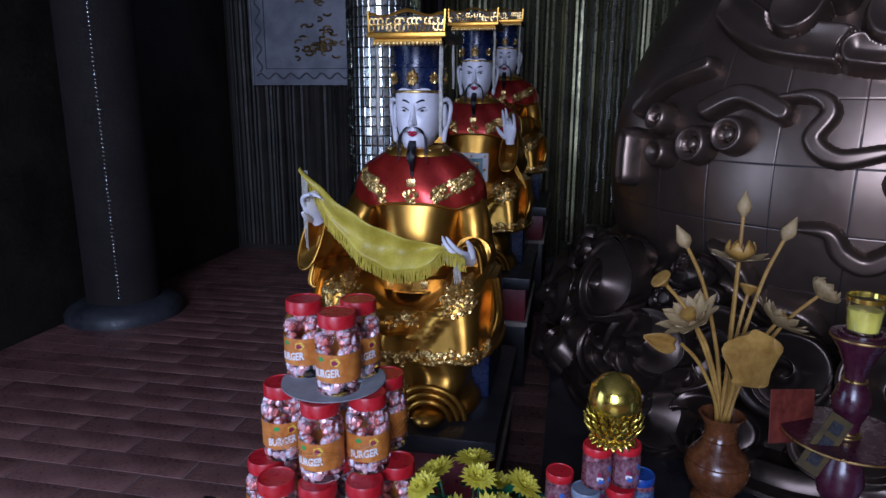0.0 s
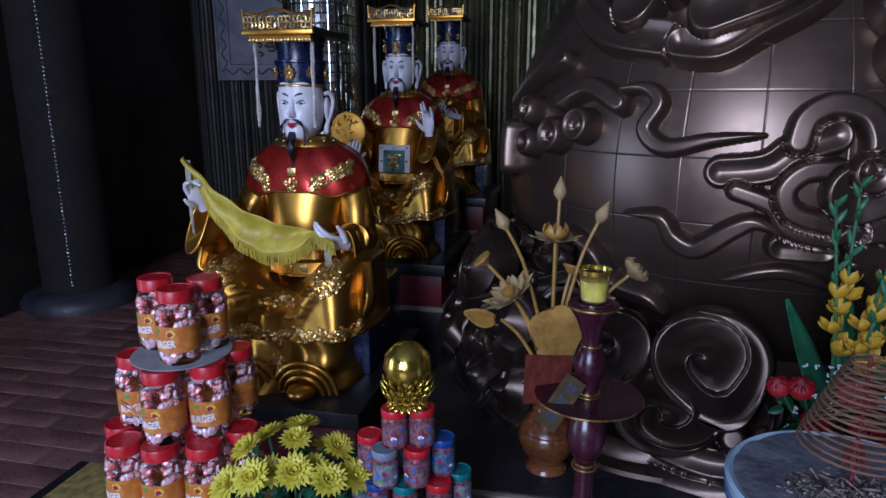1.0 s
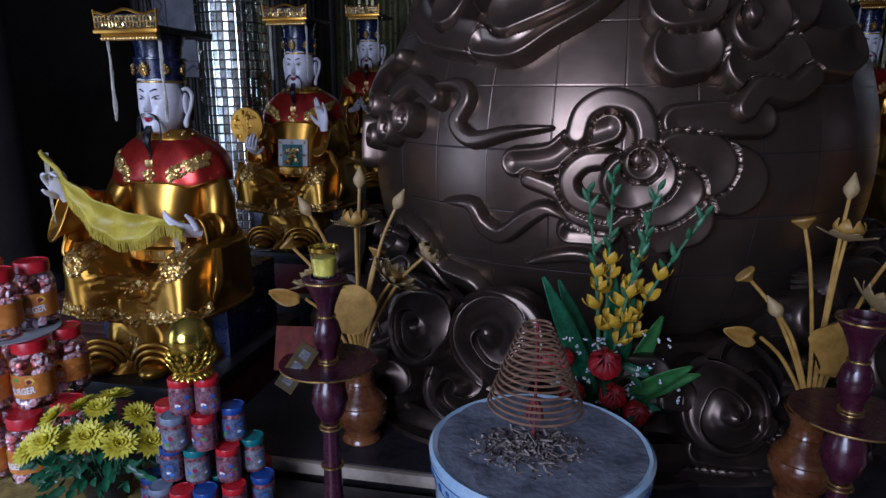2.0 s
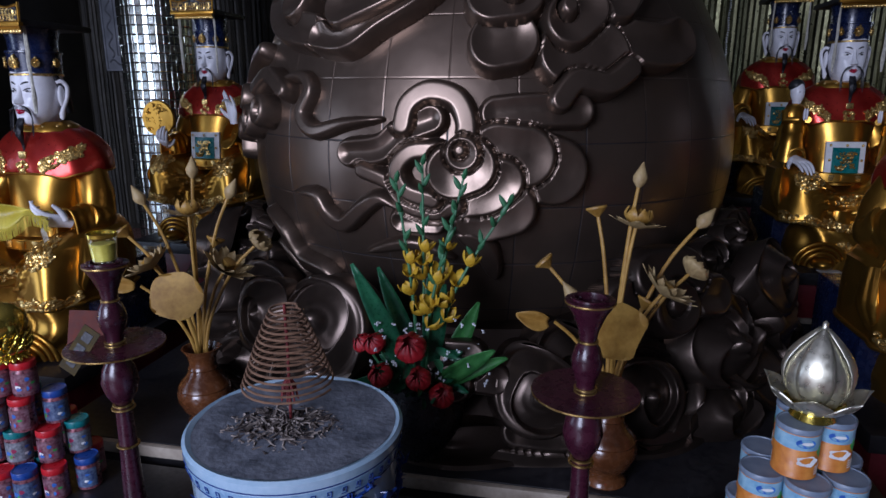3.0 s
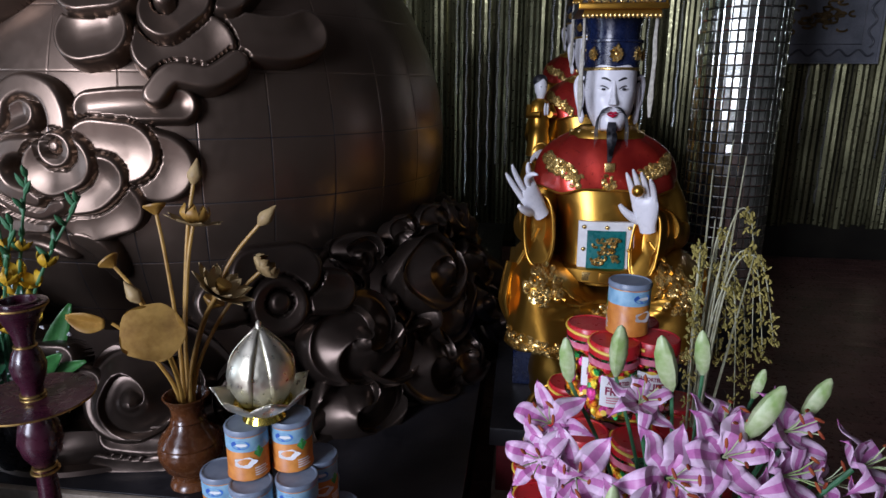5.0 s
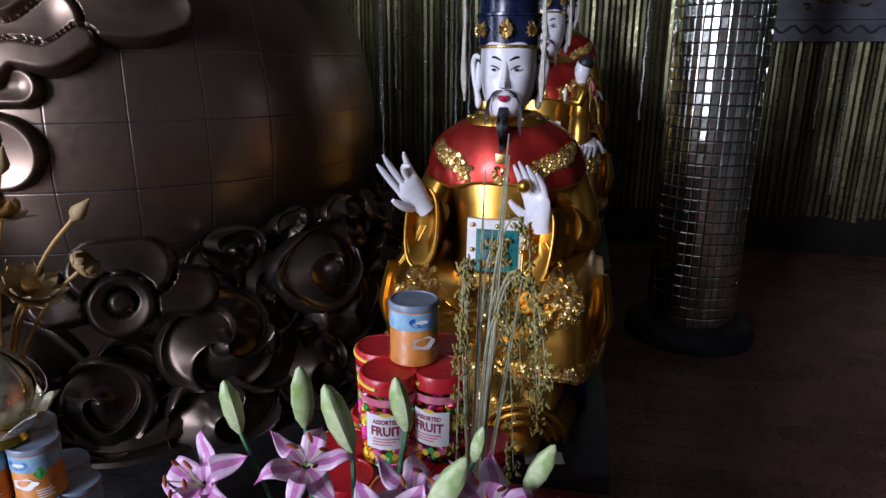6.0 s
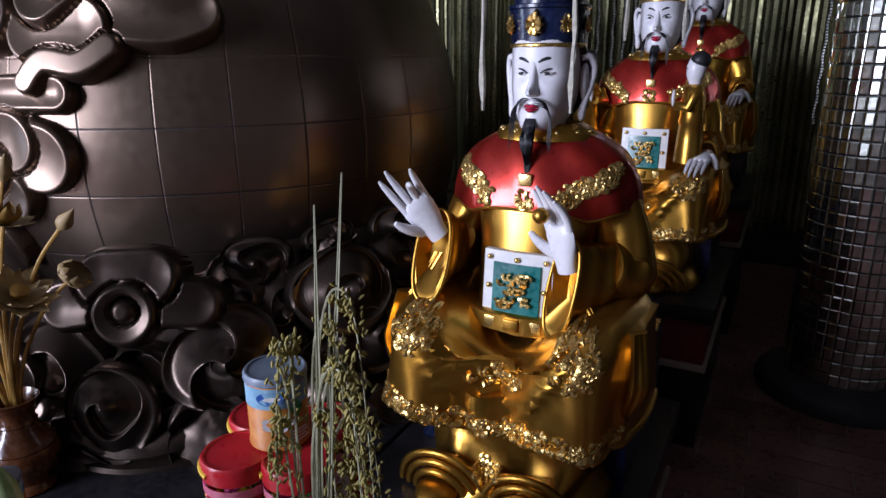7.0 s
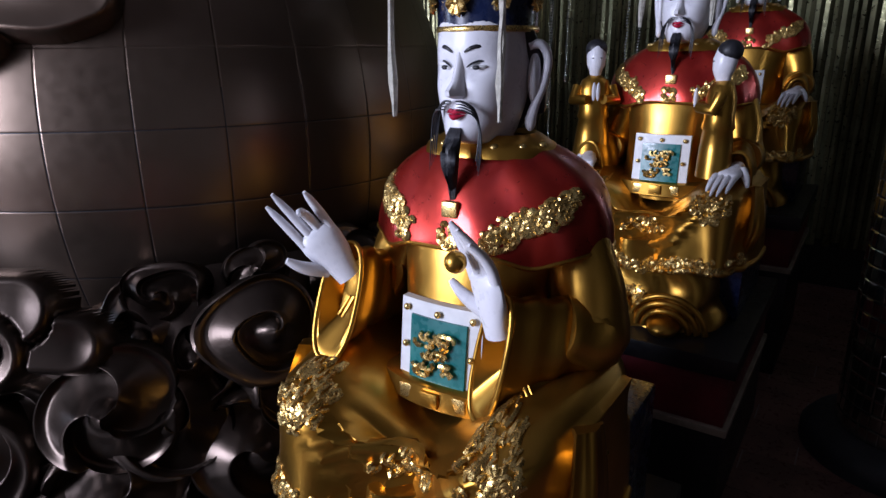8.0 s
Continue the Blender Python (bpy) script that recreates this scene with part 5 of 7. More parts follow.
def lid_bm(r, z, h, ribs=36):
    bm = bmesh.new()
    rings = []
    for q, zz, rib in ((0.97, z, 0), (1.0, z + 0.002, 1), (1.0, z + h - 0.004, 1), (0.96, z + h, 0), (0.90, z + h, 0), (0.88, z + h - 0.002, 0), (0.01, z + h - 0.002, 0)):
        rings.append([Vector((r * q * (1 + 0.012 * rib * (k % 2)) * math.cos(2 * math.pi * k / (2 * ribs)), r * q * (1 + 0.012 * rib * (k % 2)) * math.sin(2 * math.pi * k / (2 * ribs)), zz)) for k in range(2 * ribs)])
    skin(bm, rings)
    return bm


def snack_jar():
    rng = random.Random(11)
    jar = empty("snack_jar", Matrix(), "clear plastic snack jar with red lid and orange burger label", "jar", "stacked snack jars")
    bm = bmesh.new()
    lathe(bm, [(0.040, 0.0), (0.052, 0.004), (0.056, 0.02), (0.056, 0.05), (0.0545, 0.055), (0.0545, 0.105), (0.056, 0.11), (0.056, 0.14), (0.050, 0.160), (0.042, 0.170), (0.042, 0.18)], 32)
    body = part("body", bm, CLEAR, jar, "clear plastic body")
    body.visible_shadow = False
    part("sweets", fill(rng, 0.046, 0.012, 0.145, 95, 0.016), SWEETS, jar, "sweets in red and silver wrappers")
    part("lid", lid_bm(0.047, 0.172, 0.034), RED_PLASTIC, jar, "ribbed red lid")
    lab = part("label", wrap(0.0556, 0.040, 0.112), ORANGE, jar, "orange printed label")
    for turn in (0, 180):
        part("word", lettering("BURGER", 0.028, 0.0564, 0.062, turn, lean=0.12, width=0.076), WHITE_INK, lab)
        part("badge", patch(0.0562, turn - 12, 0.098, 0.008, 0.006), GREEN_INK, lab)
        part("burger_print", patch(0.0562, turn + 28, 0.094, 0.012, 0.010, lobes=5), YELLOW, lab)
        part("burger_print", patch(0.0564, turn + 26, 0.092, 0.008, 0.006, lobes=3), MAROON_INK, lab)
    return jar


JAR = snack_jar()
first = True
rj = random.Random(4)
TIERS = [(TABLE_Z + 0.006, [(-0.51, 1.93), (-0.45, 1.823), (-0.325, 1.80), (-0.193, 1.815), (-0.11, 1.92), (-0.42, 2.04), (-0.30, 1.94), (-0.19, 2.05)]),
         (TABLE_Z + 0.2435, [(-0.455, 1.95), (-0.318, 1.837), (-0.19, 1.887), (-0.149, 2.02), (-0.32, 2.03)]),
         (TABLE_Z + 0.4845, [(-0.392, 2.01), (-0.272, 1.89), (-0.23, 2.015)])]
for z, spots in TIERS:
    for x, y in spots:
        m = Matrix.Translation((x, y, z)) @ pose(0, 0, 0, 0, 0, rj.uniform(-30, 30) - 8)
        if first:
            JAR.matrix_world = m @ Matrix.Scale(1.15, 4)
            first = False
        else:
            copy_thing(JAR, m)
bm = bmesh.new()
lathe(bm, [(0.001, 0), (0.155, 0), (0.155, 0.003), (0.001, 0.003)], 40)
tagged(part("card_disc", bm, CARD, None, "", Matrix.Translation((-0.30, 1.96, TABLE_Z + 0.481))), "round grey card between the stacked jars", "card")

# strip of cling film round the middle tier
bm = bmesh.new()
film = [(-0.525, 1.95), (-0.47, 1.88), (-0.325, 1.768), (-0.17, 1.82), (-0.08, 2.01), (-0.15, 2.093), (-0.32, 2.10), (-0.50, 2.01)]
loop = spline([(x, y, 0.645) for x, y in film + film[:1]], 5)
for dz in (0.0, 0.012, 0.022):
    tube(bm, [p + Vector((0, 0, dz + 0.006 * math.sin(i * 1.7 + dz * 99))) for i, p in enumerate(loop)], 0.0022, 5)
tagged(part("plastic_wrap", bm, WRAP, None, ""), "twisted clear film tied round the stacked jars", "wrapping")


# ---- small sweet tins under the gold lotus ----
TIN_PINK = material("dull_pink_print", (0.10, 0.02, 0.035), (0.26, 0.14, 0.17), 0.4, 0, 60, 0.0, 140, grain=0.8)
TIN_BLUE = material("dull_blue_print", (0.02, 0.035, 0.11), (0.13, 0.18, 0.28), 0.4, 0, 60, 0.0, 140, grain=0.8)
TIN_GREY = material("dull_pale_print", (0.08, 0.09, 0.11), (0.28, 0.28, 0.31), 0.4, 0, 60, 0.0, 140, grain=0.8)


def small_tin(lid_mat, word):
    rng = random.Random(len(word))
    tin = empty("sweet_tin", Matrix(), "small printed sweet jar with a " + word + " lid", "tin", "stacked sweet tins")
    bm = bmesh.new()
    lathe(bm, [(0.031, 0.0), (0.0365, 0.003), (0.0365, 0.082), (0.032, 0.09), (0.032, 0.096)], 28)
    part("body", bm, DARK_TIN, tin)
    part("lid", lid_bm(0.0365, 0.090, 0.022, 24), lid_mat, tin, word + " lid")
    lab = part("label", wrap(0.0367, 0.012, 0.078, -80, 85), TIN_PINK if word == "red" else (TIN_BLUE if word == "blue" else TIN_GREY), tin, "bright printed label")
    for k in range(7):
        part("print", patch(0.0375, rng.uniform(-55, 60), rng.uniform(0.026, 0.064), rng.uniform(0.004, 0.009), rng.uniform(0.003, 0.008), 12, 3), (MAROON_INK, BLUE_INK, WHITE_INK, GREEN_INK, BLUE_INK)[k % 5], lab)
    return tin


TINS = {"red": small_tin(RED_PLASTIC, "red"), "teal": small_tin(TEAL_LID, "teal"), "blue": small_tin(BLUE_LID, "blue"), "grey": small_tin(GREY_LID, "grey")}
STACK = [(0.685, "red", 0.425, 1.65), (0.685, "red", 0.50, 1.66), (0.57, "grey", 0.398, 1.635), (0.57, "red", 0.487, 1.645), (0.57, "red", 0.345, 1.715), (0.57, "blue", 0.556, 1.705), (0.57, "teal", 0.455, 1.73),
         (0.455, "teal", 0.315, 1.745), (0.455, "teal", 0.452, 1.65), (0.455, "blue", 0.372, 1.66), (0.455, "red", 0.548, 1.66), (0.455, "teal", 0.605, 1.72), (0.455, "red", 0.45, 1.76), (0.455, "red", 0.53, 1.78),
         (0.34, "blue", 0.29, 1.68), (0.34, "grey", 0.345, 1.62), (0.34, "red", 0.42, 1.60), (0.34, "blue", 0.49, 1.605), (0.34, "red", 0.57, 1.63), (0.34, "blue", 0.64, 1.69), (0.34, "red", 0.33, 1.76), (0.34, "teal", 0.5, 1.70), (0.34, "red", 0.61, 1.77), (0.34, "red", 0.42, 1.78)]
used = set()
for z, kind, x, y in STACK:
    m = Matrix.Translation((x, y, z - 0.02 + 0.0001)) @ pose(0, 0, 0, 0, 0, rj.uniform(-40, 40))
    if kind in used:
        copy_thing(TINS[kind], m)
    else:
        used.add(kind)
        TINS[kind].matrix_world = m


# ---- lotus ornaments ----
BRIGHT_GOLD = material("polished_gold_plastic", (0.62, 0.45, 0.06), (0.85, 0.68, 0.16), 0.16, 0.95, 12, 0.05, 60, grain=0.1)
SILVER_GOLD = material("pale_champagne_metal", (0.68, 0.65, 0.50), (0.88, 0.85, 0.72), 0.36, 0.9, 10, 0.05, 60, grain=0.1)


def petal(bm, a, r0, z0, r1, z1, width, bulge=0.25, mat=0, tip=0.0, n=7, rows=8):
    """A cupped pointed petal that rises from (r0, z0) to (r1, z1) at angle a."""
    rings = []
    for i in range(rows + 1):
        t = i / rows
        w = width * (math.sin(math.pi * (0.12 + 0.88 * t)) ** 0.75) * (1 - 0.15 * t) if t < 0.999 else 0.0006
        r = r0 + (r1 - r0) * t + bulge * math.sin(math.pi * t) * abs(z1 - z0) + tip * t ** 3
        z = z0 + (z1 - z0) * t
        row = []
        for k in range(n):
            s = 2 * k / (n - 1) - 1
            cup = -0.22 * width * s * s
            x, y = r + cup, s * w
            row.append(Vector((x * math.cos(a) - y * math.sin(a), x * math.sin(a) + y * math.cos(a), z)))
        rings.append(row)
    skin(bm, rings, mat, closed=False, caps=False)


def thick(ob, t):
    mod = ob.modifiers.new("thickness", "SOLIDIFY")
    mod.thickness = t
    return ob


def gold_lotus(m):
    lotus = empty("gold_lotus", m, "shiny gold lotus bud ornament on stacked tins", "ornament")
    bm = bmesh.new()
    lathe(bm, [(0.02, 0.05), (0.058, 0.085), (0.066, 0.115), (0.060, 0.15), (0.035, 0.178), (0.004, 0.188)], 32)
    part("bud", bm, BRIGHT_GOLD, lotus)
    for k in range(6):
        bm = bmesh.new()
        petal(bm, k * math.pi / 3 - math.pi / 2, 0.052, 0.06, 0.016, 0.184, 0.036, 0.19)
        thick(part("petal", bm, BRIGHT_GOLD, lotus), 0.0015)
    for row, (r, z, h, n, w) in enumerate(((0.050, 0.052, 0.04, 14, 0.013), (0.055, 0.038, 0.04, 16, 0.013), (0.056, 0.026, 0.034, 16, 0.013))):
        for k in range(n):
            bm = bmesh.new()
            petal(bm, (k + row * 0.5) * 2 * math.pi / n, r, z, r + 0.014, z + h, w, 0.12, tip=0.006, n=5, rows=5)
            thick(part("small_petal", bm, BRIGHT_GOLD, lotus), 0.001)
    for k in range(18):
        bm = bmesh.new()
        petal(bm, k * 2 * math.pi / 18, 0.034, 0.024, 0.060, 0.002, 0.0085, 0.3, n=5, rows=5)
        thick(part("base_petal", bm, BRIGHT_GOLD, lotus), 0.001)
    bm = bmesh.new()
    lathe(bm, [(0.04, 0.0), (0.044, 0.004), (0.034, 0.02), (0.044, 0.035), (0.05, 0.055), (0.03, 0.06)], 28)
    part("foot", bm, BRIGHT_GOLD, lotus)


gold_lotus(Matrix.Translation((0.462, 1.658, 0.7785)))


def silver_lotus(m):
    lotus = empty("silver_lotus", m, "large pale gold metal lotus bud on snack tins", "ornament")
    for k in range(8):
        bm = bmesh.new()
        petal(bm, k * math.pi / 4 + 0.2, 0.058, 0.05, 0.010, 0.215 + 0.010 * (k % 2), 0.042, 0.21 + 0.02 * (k % 2), n=9, rows=12)
        thick(part("petal", bm, SILVER_GOLD, lotus), 0.0016)
    bm = bmesh.new()
    lathe(bm, [(0.01, 0.04), (0.05, 0.06), (0.062, 0.10), (0.052, 0.15), (0.028, 0.19), (0.007, 0.215), (0.006, 0.235), (0.001, 0.24)], 32)
    part("heart", bm, SILVER_GOLD, lotus)
    for k in range(7):
        bm = bmesh.new()
        petal(bm, k * 2 * math.pi / 7 - 0.3, 0.055, 0.025, 0.105, 0.085, 0.05, 0.15, tip=0.012, n=9, rows=8)
        thick(part("open_petal", bm, SILVER_GOLD, lotus), 0.0016)
    bm = bmesh.new()
    lathe(bm, [(0.045, 0.0), (0.05, 0.004), (0.042, 0.018), (0.062, 0.03), (0.066, 0.045), (0.03, 0.055)], 32)
    part("foot", bm, BRIGHT_GOLD, lotus)


silver_lotus(Matrix.Translation((2.69, 1.225, 0.8465)))


# ---- orange snack tins ----
def snack_tin():
    tin = empty("snack_tin", Matrix(), "orange and blue printed snack tin with grey lid", "tin", "stacked snack tins")
    bm = bmesh.new()
    lathe(bm, [(0.046, 0.0), (0.049, 0.002), (0.049, 0.005), (0.0475, 0.007), (0.0475, 0.118), (0.046, 0.12)], 36)
    part("body", bm, ORANGE, tin, "orange printed tin wall")
    part("lid", lid_bm(0.0495, 0.112, 0.014, 2 * 20), GREY_LID, tin, "grey-blue lid")
    lab = part("label_top", wrap(0.0477, 0.075, 0.110), SKY_INK, tin, "pale blue upper label")
    for turn in (0, 180):
        part("print", patch(0.0485, turn - 6, 0.093, 0.022, 0.011), BLUE_INK, lab)
        part("print", patch(0.0485, turn + 44, 0.070, 0.013, 0.016, 4), GREEN_INK, lab)
        part("print", patch(0.0485, turn + 5, 0.048, 0.026, 0.013, 20, 5), WHITE_INK, lab)
        part("print", patch(0.0489, turn - 2, 0.093, 0.014, 0.004, 8), WHITE_INK, lab)
        for k in range(4):
            part("print_bar", wrap(0.0482, 0.012 + k * 0.006, 0.0145 + k * 0.006, turn + 30, turn + 70 - 6 * (k % 2), 6), WHITE_INK, lab)
    return tin


TIN = snack_tin()
spots = [(2.652, 1.205, 0), (2.748, 1.235, 0), (2.70, 1.30, 0), (2.585, 1.215, 1), (2.665, 1.16, 1), (2.765, 1.18, 1), (2.80, 1.27, 1), (2.63, 1.31, 1), (2.73, 1.345, 1)]
spots += [(2.55, 1.2, 2), (2.62, 1.12, 2), (2.72, 1.11, 2), (2.81, 1.15, 2), (2.85, 1.25, 2), (2.6, 1.30, 2), (2.70, 1.25, 2), (2.79, 1.36, 2)]
spots += [(x, y, 3) for x, y, k in spots if k == 2]
for i, (x, y, k) in enumerate(spots):
    m = Matrix.Translation((x, y, 0.7205 - 0.1262 * k - 0.0215 * (k == 3))) @ pose(0, 0, 0, 0, 0, rj.uniform(-30, 30))
    if k == 3:
        m = Matrix.Translation((x, y, TABLE_Z + 0.0005)) @ pose(0, 0, 0, 0, 0, rj.uniform(-60, 60))
        continue
    if i == 0:
        TIN.matrix_world = m
    else:
        copy_thing(TIN, m)
# crate that lifts these tins
crate = empty("wooden_crate", Matrix.Translation((2.70, 1.23, 0)) @ pose(0, 0, 0, 0, 0, TURNED), "dark wooden stand under the snack tins", "stand")
block("top", (-0.22, -0.20, 0.448), (0.22, 0.20, 0.467), DARK_WOOD, crate)
for sx in (-1, 1):
    block("side", (sx * 0.2 - 0.012, -0.18, TABLE_Z), (sx * 0.2 + 0.012, 0.18, 0.447), DARK_WOOD, crate)


# ---- turned candle stands ----
PURPLE_LACQUER = material("purple_red_lacquer", (0.024, 0.004, 0.010), (0.05, 0.009, 0.02), 0.3, 0, 10, 0.08, coat=0.3)
GILT_RING = material("gilt_ring", (0.30, 0.19, 0.06), (0.50, 0.34, 0.12), 0.35, 0.9, 15, 0.1)


def candle_stand(x, y, top):
    st = empty("candle_stand", Matrix.Translation((x, y, TABLE_Z)), "turned purple-red lacquered candle stand with gilt rings", "candle stand", "candle stands")
    h = top - TABLE_Z
    d = h - 0.80
    pl = 0.56 + d
    for name, prof in (("foot", [(0.10, 0), (0.105, 0.01), (0.09, 0.03), (0.05, 0.06), (0.04, 0.09)]),
                       ("shaft", [(0.038, 0.09), (0.030, 0.12), (0.025, 0.22 + d), (0.022, 0.36 + d), (0.026, 0.385 + d)]),
                       ("bulb", [(0.022, 0.39 + d), (0.040, 0.42 + d), (0.049, 0.455 + d), (0.042, 0.495 + d), (0.026, 0.525 + d), (0.03, 0.54 + d)]),
                       ("plate", [(0.03, pl - 0.02), (0.06, pl - 0.014), (0.124, pl), (0.128, pl + 0.006), (0.117, pl + 0.006), (0.05, pl + 0.002), (0.022, pl + 0.004)]),
                       ("upper_bulb", [(0.022, pl + 0.006), (0.024, pl + 0.035), (0.034, pl + 0.06), (0.038, pl + 0.085), (0.03, pl + 0.115), (0.02, pl + 0.13)]),
                       ("cup", [(0.02, pl + 0.135), (0.024, pl + 0.16), (0.040, pl + 0.20), (0.056, pl + 0.225), (0.058, pl + 0.235), (0.044, pl + 0.236), (0.044, h), (0.036, h), (0.034, pl + 0.225), (0.001, pl + 0.222)])):
        bm = bmesh.new()
        lathe(bm, prof, 36)
        part(name, bm, PURPLE_LACQUER, st)
    for r, z in ((0.1272, pl + 0.002), (0.026, 0.385 + d), (0.03, 0.375 + d), (0.03, 0.535 + d), (0.026, pl + 0.004), (0.026, pl + 0.013), (0.023, pl + 0.132), (0.0575, pl + 0.229), (0.030, 0.26 + d)):
        bm = bmesh.new()
        lathe(bm, [(r - 0.004, z - 0.003), (r + 0.0015, z - 0.002), (r + 0.002, z), (r + 0.0015, z + 0.002), (r - 0.004, z + 0.003)], 36, ring=True)
        part("gilt_ring", bm, GILT_RING, st, "gilt ring")
    return h


candle_stand(0.915, 1.462, 1.15)
candle_stand(2.16, 1.25, 1.13)

# votive glass with yellow wax on one stand
YELLOW_WAX = material("yellow_wax", (0.20, 0.17, 0.02), (0.34, 0.30, 0.05), 0.4, 0, 15, 0.05)
votive = empty("votive_glass", Matrix.Translation((0.915, 1.462, 1.1505)), "small glass of yellow candle wax with gold rim", "candle")
bm = bmesh.new()
lathe(bm, [(0.028, 0), (0.03, 0.002), (0.037, 0.075), (0.035, 0.076), (0.028, 0.004), (0.001, 0.004)], 28)
part("glass", bm, clear("votive_clear_glass", (1, 1, 0.95), 0.02, 1.3), votive).visible_shadow = False
bm = bmesh.new()
lathe(bm, [(0.001, 0.005), (0.0275, 0.005), (0.0325, 0.05), (0.001, 0.05)], 24)
part("wax", bm, YELLOW_WAX, votive)
bm = bmesh.new()
lathe(bm, [(0.0355, 0.066), (0.038, 0.067), (0.0385, 0.077), (0.036, 0.078)], 28, ring=True)
part("rim", bm, BRIGHT_GOLD, votive)

# ---- porcelain incense bowl ----
PORCELAIN = material("white_blue_porcelain", (0.29, 0.44, 0.58), (0.44, 0.58, 0.70), 0.15, 0, 6, 0.02, coat=0.4)
COBALT = material("cobalt_blue_glaze", (0.008, 0.02, 0.12), (0.02, 0.06, 0.26), 0.18, 0, 12, 0.02)
PALE_COBALT = material("washed_cobalt_glaze", (0.16, 0.30, 0.48), (0.30, 0.46, 0.62), 0.2, 0, 40, 0.02)
ASH = material("blue_grey_ash", (0.06, 0.068, 0.09), (0.19, 0.205, 0.245), 0.95, 0, 10, 0.8, 60, dist=0.01)
BURNT = material("burnt_incense", (0.03, 0.02, 0.018), (0.30, 0.25, 0.22), 0.9, 0, 30, 0.5, per_island=1.4)
COIL = material("brown_incense", (0.11, 0.055, 0.03), (0.22, 0.12, 0.07), 0.85, 0, 30, 0.5, 150)
STICK_RED = material("red_tassel", (0.10, 0.01, 0.012), (0.20, 0.02, 0.02), 0.7, 0, 30, 0.4)
BOWL_R, BOWL_Z = 0.262, 0.80
bowl = empty("incense_bowl", Matrix.Translation((1.455, 1.262, 0)), "blue and white porcelain incense bowl full of ash", "incense burner")
bm = bmesh.new()
lathe(bm, [(0.17, TABLE_Z), (0.178, TABLE_Z + 0.01), (0.176, TABLE_Z + 0.03), (0.21, TABLE_Z + 0.07), (0.235, TABLE_Z + 0.16), (0.245, TABLE_Z + 0.30), (0.252, BOWL_Z - 0.07), (BOWL_R, BOWL_Z - 0.03), (BOWL_R + 0.002, BOWL_Z - 0.006), (BOWL_R - 0.006, BOWL_Z), (BOWL_R - 0.018, BOWL_Z - 0.004), (BOWL_R - 0.02, BOWL_Z - 0.05)], 72)
part("vessel", bm, PORCELAIN, bowl, "white porcelain with blue glaze")
for z0, z1, r, mt in ((BOWL_Z - 0.072, BOWL_Z - 0.068, 0.2525, COBALT), (BOWL_Z - 0.030, BOWL_Z - 0.027, 0.2622, COBALT), (BOWL_Z - 0.064, BOWL_Z - 0.034, 0.2608, PALE_COBALT)):
    bm = bmesh.new()
    lathe(bm, [(r - 0.006 if mt is PALE_COBALT else r - 0.001, z0), (r + (0.0006 if mt is COBALT else -0.005), z0), (r + 0.0012, z1), (r - 0.001, z1)], 72, ring=True)
    part("glaze_band", bm, mt, bowl)
rng = random.Random(9)
for k in range(46):
    # key-fret ticks
    a = k * 2 * math.pi / 46
    bm = bmesh.new()
    z = BOWL_Z - 0.049
    pts = [(0, -0.009), (0.012, -0.009), (0.012, 0.007), (0.003, 0.007), (0.003, -0.002), (0.008, -0.002)]
    tube(bm, [((0.2595 + y * 0.25) * math.cos(a + x / 0.26), (0.2595 + y * 0.25) * math.sin(a + x / 0.26), z + y) for x, y in pts], 0.0014, 4)
    part("fret_mark", bm, COBALT, bowl)
for k in range(26):
    # dragon and cloud strokes
    a0, z0 = rng.uniform(-3.0, 0.1), rng.uniform(BOWL_Z - 0.30, BOWL_Z - 0.10)
    bm = bmesh.new()
    pts = [(a0 + 0.10 * j * rng.uniform(0.6, 1.1), z0 + 0.028 * math.sin(j * 1.3 + k)) for j in range(6)]
    line = spline([((0.2475 + (z - 0.5) * 0.03) * math.cos(a), (0.2475 + (z - 0.5) * 0.03) * math.sin(a), z) for a, z in pts], 4)
    tube(bm, line, lerp_list([0.002, 0.007, 0.011, 0.010, 0.005, 0.002], len(line)), 6)
    for q in range(5):
        c = line[rng.randrange(len(line))]
        tube(bm, [c, c + Vector((rng.uniform(-0.02, 0.02), 0, rng.uniform(0.008, 0.03))), c + Vector((rng.uniform(-0.03, 0.03), 0.0, rng.uniform(0.015, 0.04)))], [0.005, 0.004, 0.0008], 5)
    part("painted_scroll", bm, COBALT, bowl, "cobalt blue painted cloud stroke")
bm = bmesh.new()
rings = []
for j in range(15):
    r = (BOWL_R - 0.016) * (1 - j / 14) + 0.0005
    rings.append([Vector((r * math.cos(a), r * math.sin(a), BOWL_Z - 0.012 - 0.010 * math.cos(r * 14) + 0.006 * noise.noise(Vector((r * math.cos(a), r * math.sin(a), 1)) * 14))) for a in [2 * math.pi * k / 72 for k in range(72)]])
skin(bm, rings)
tagged(part("ash_bed", bm, ASH, None, "", Matrix.Translation((1.455, 1.262, 0))), "grey-blue ash filling the incense bowl", "ash")
bm = bmesh.new()
for k in range(560):
    a, q = rng.uniform(0, 6.283), 0.125 * math.sqrt(rng.random())
    c = Vector((q * math.cos(a) * 1.2 - 0.02, q * math.sin(a) * 0.9 - 0.02, BOWL_Z - 0.010 + rng.uniform(0, 0.03) * (1 - q / 0.14)))
    d = Vector((rng.uniform(-1, 1), rng.uniform(-1, 1), rng.uniform(-0.15, 0.3))) * rng.uniform(0.008, 0.028)
    mid = c + Vector((d.y, -d.x, 0)) * rng.uniform(-0.3, 0.3)
    tube(bm, [c - d, mid, c + d], rng.uniform(0.0016, 0.0036), 5)
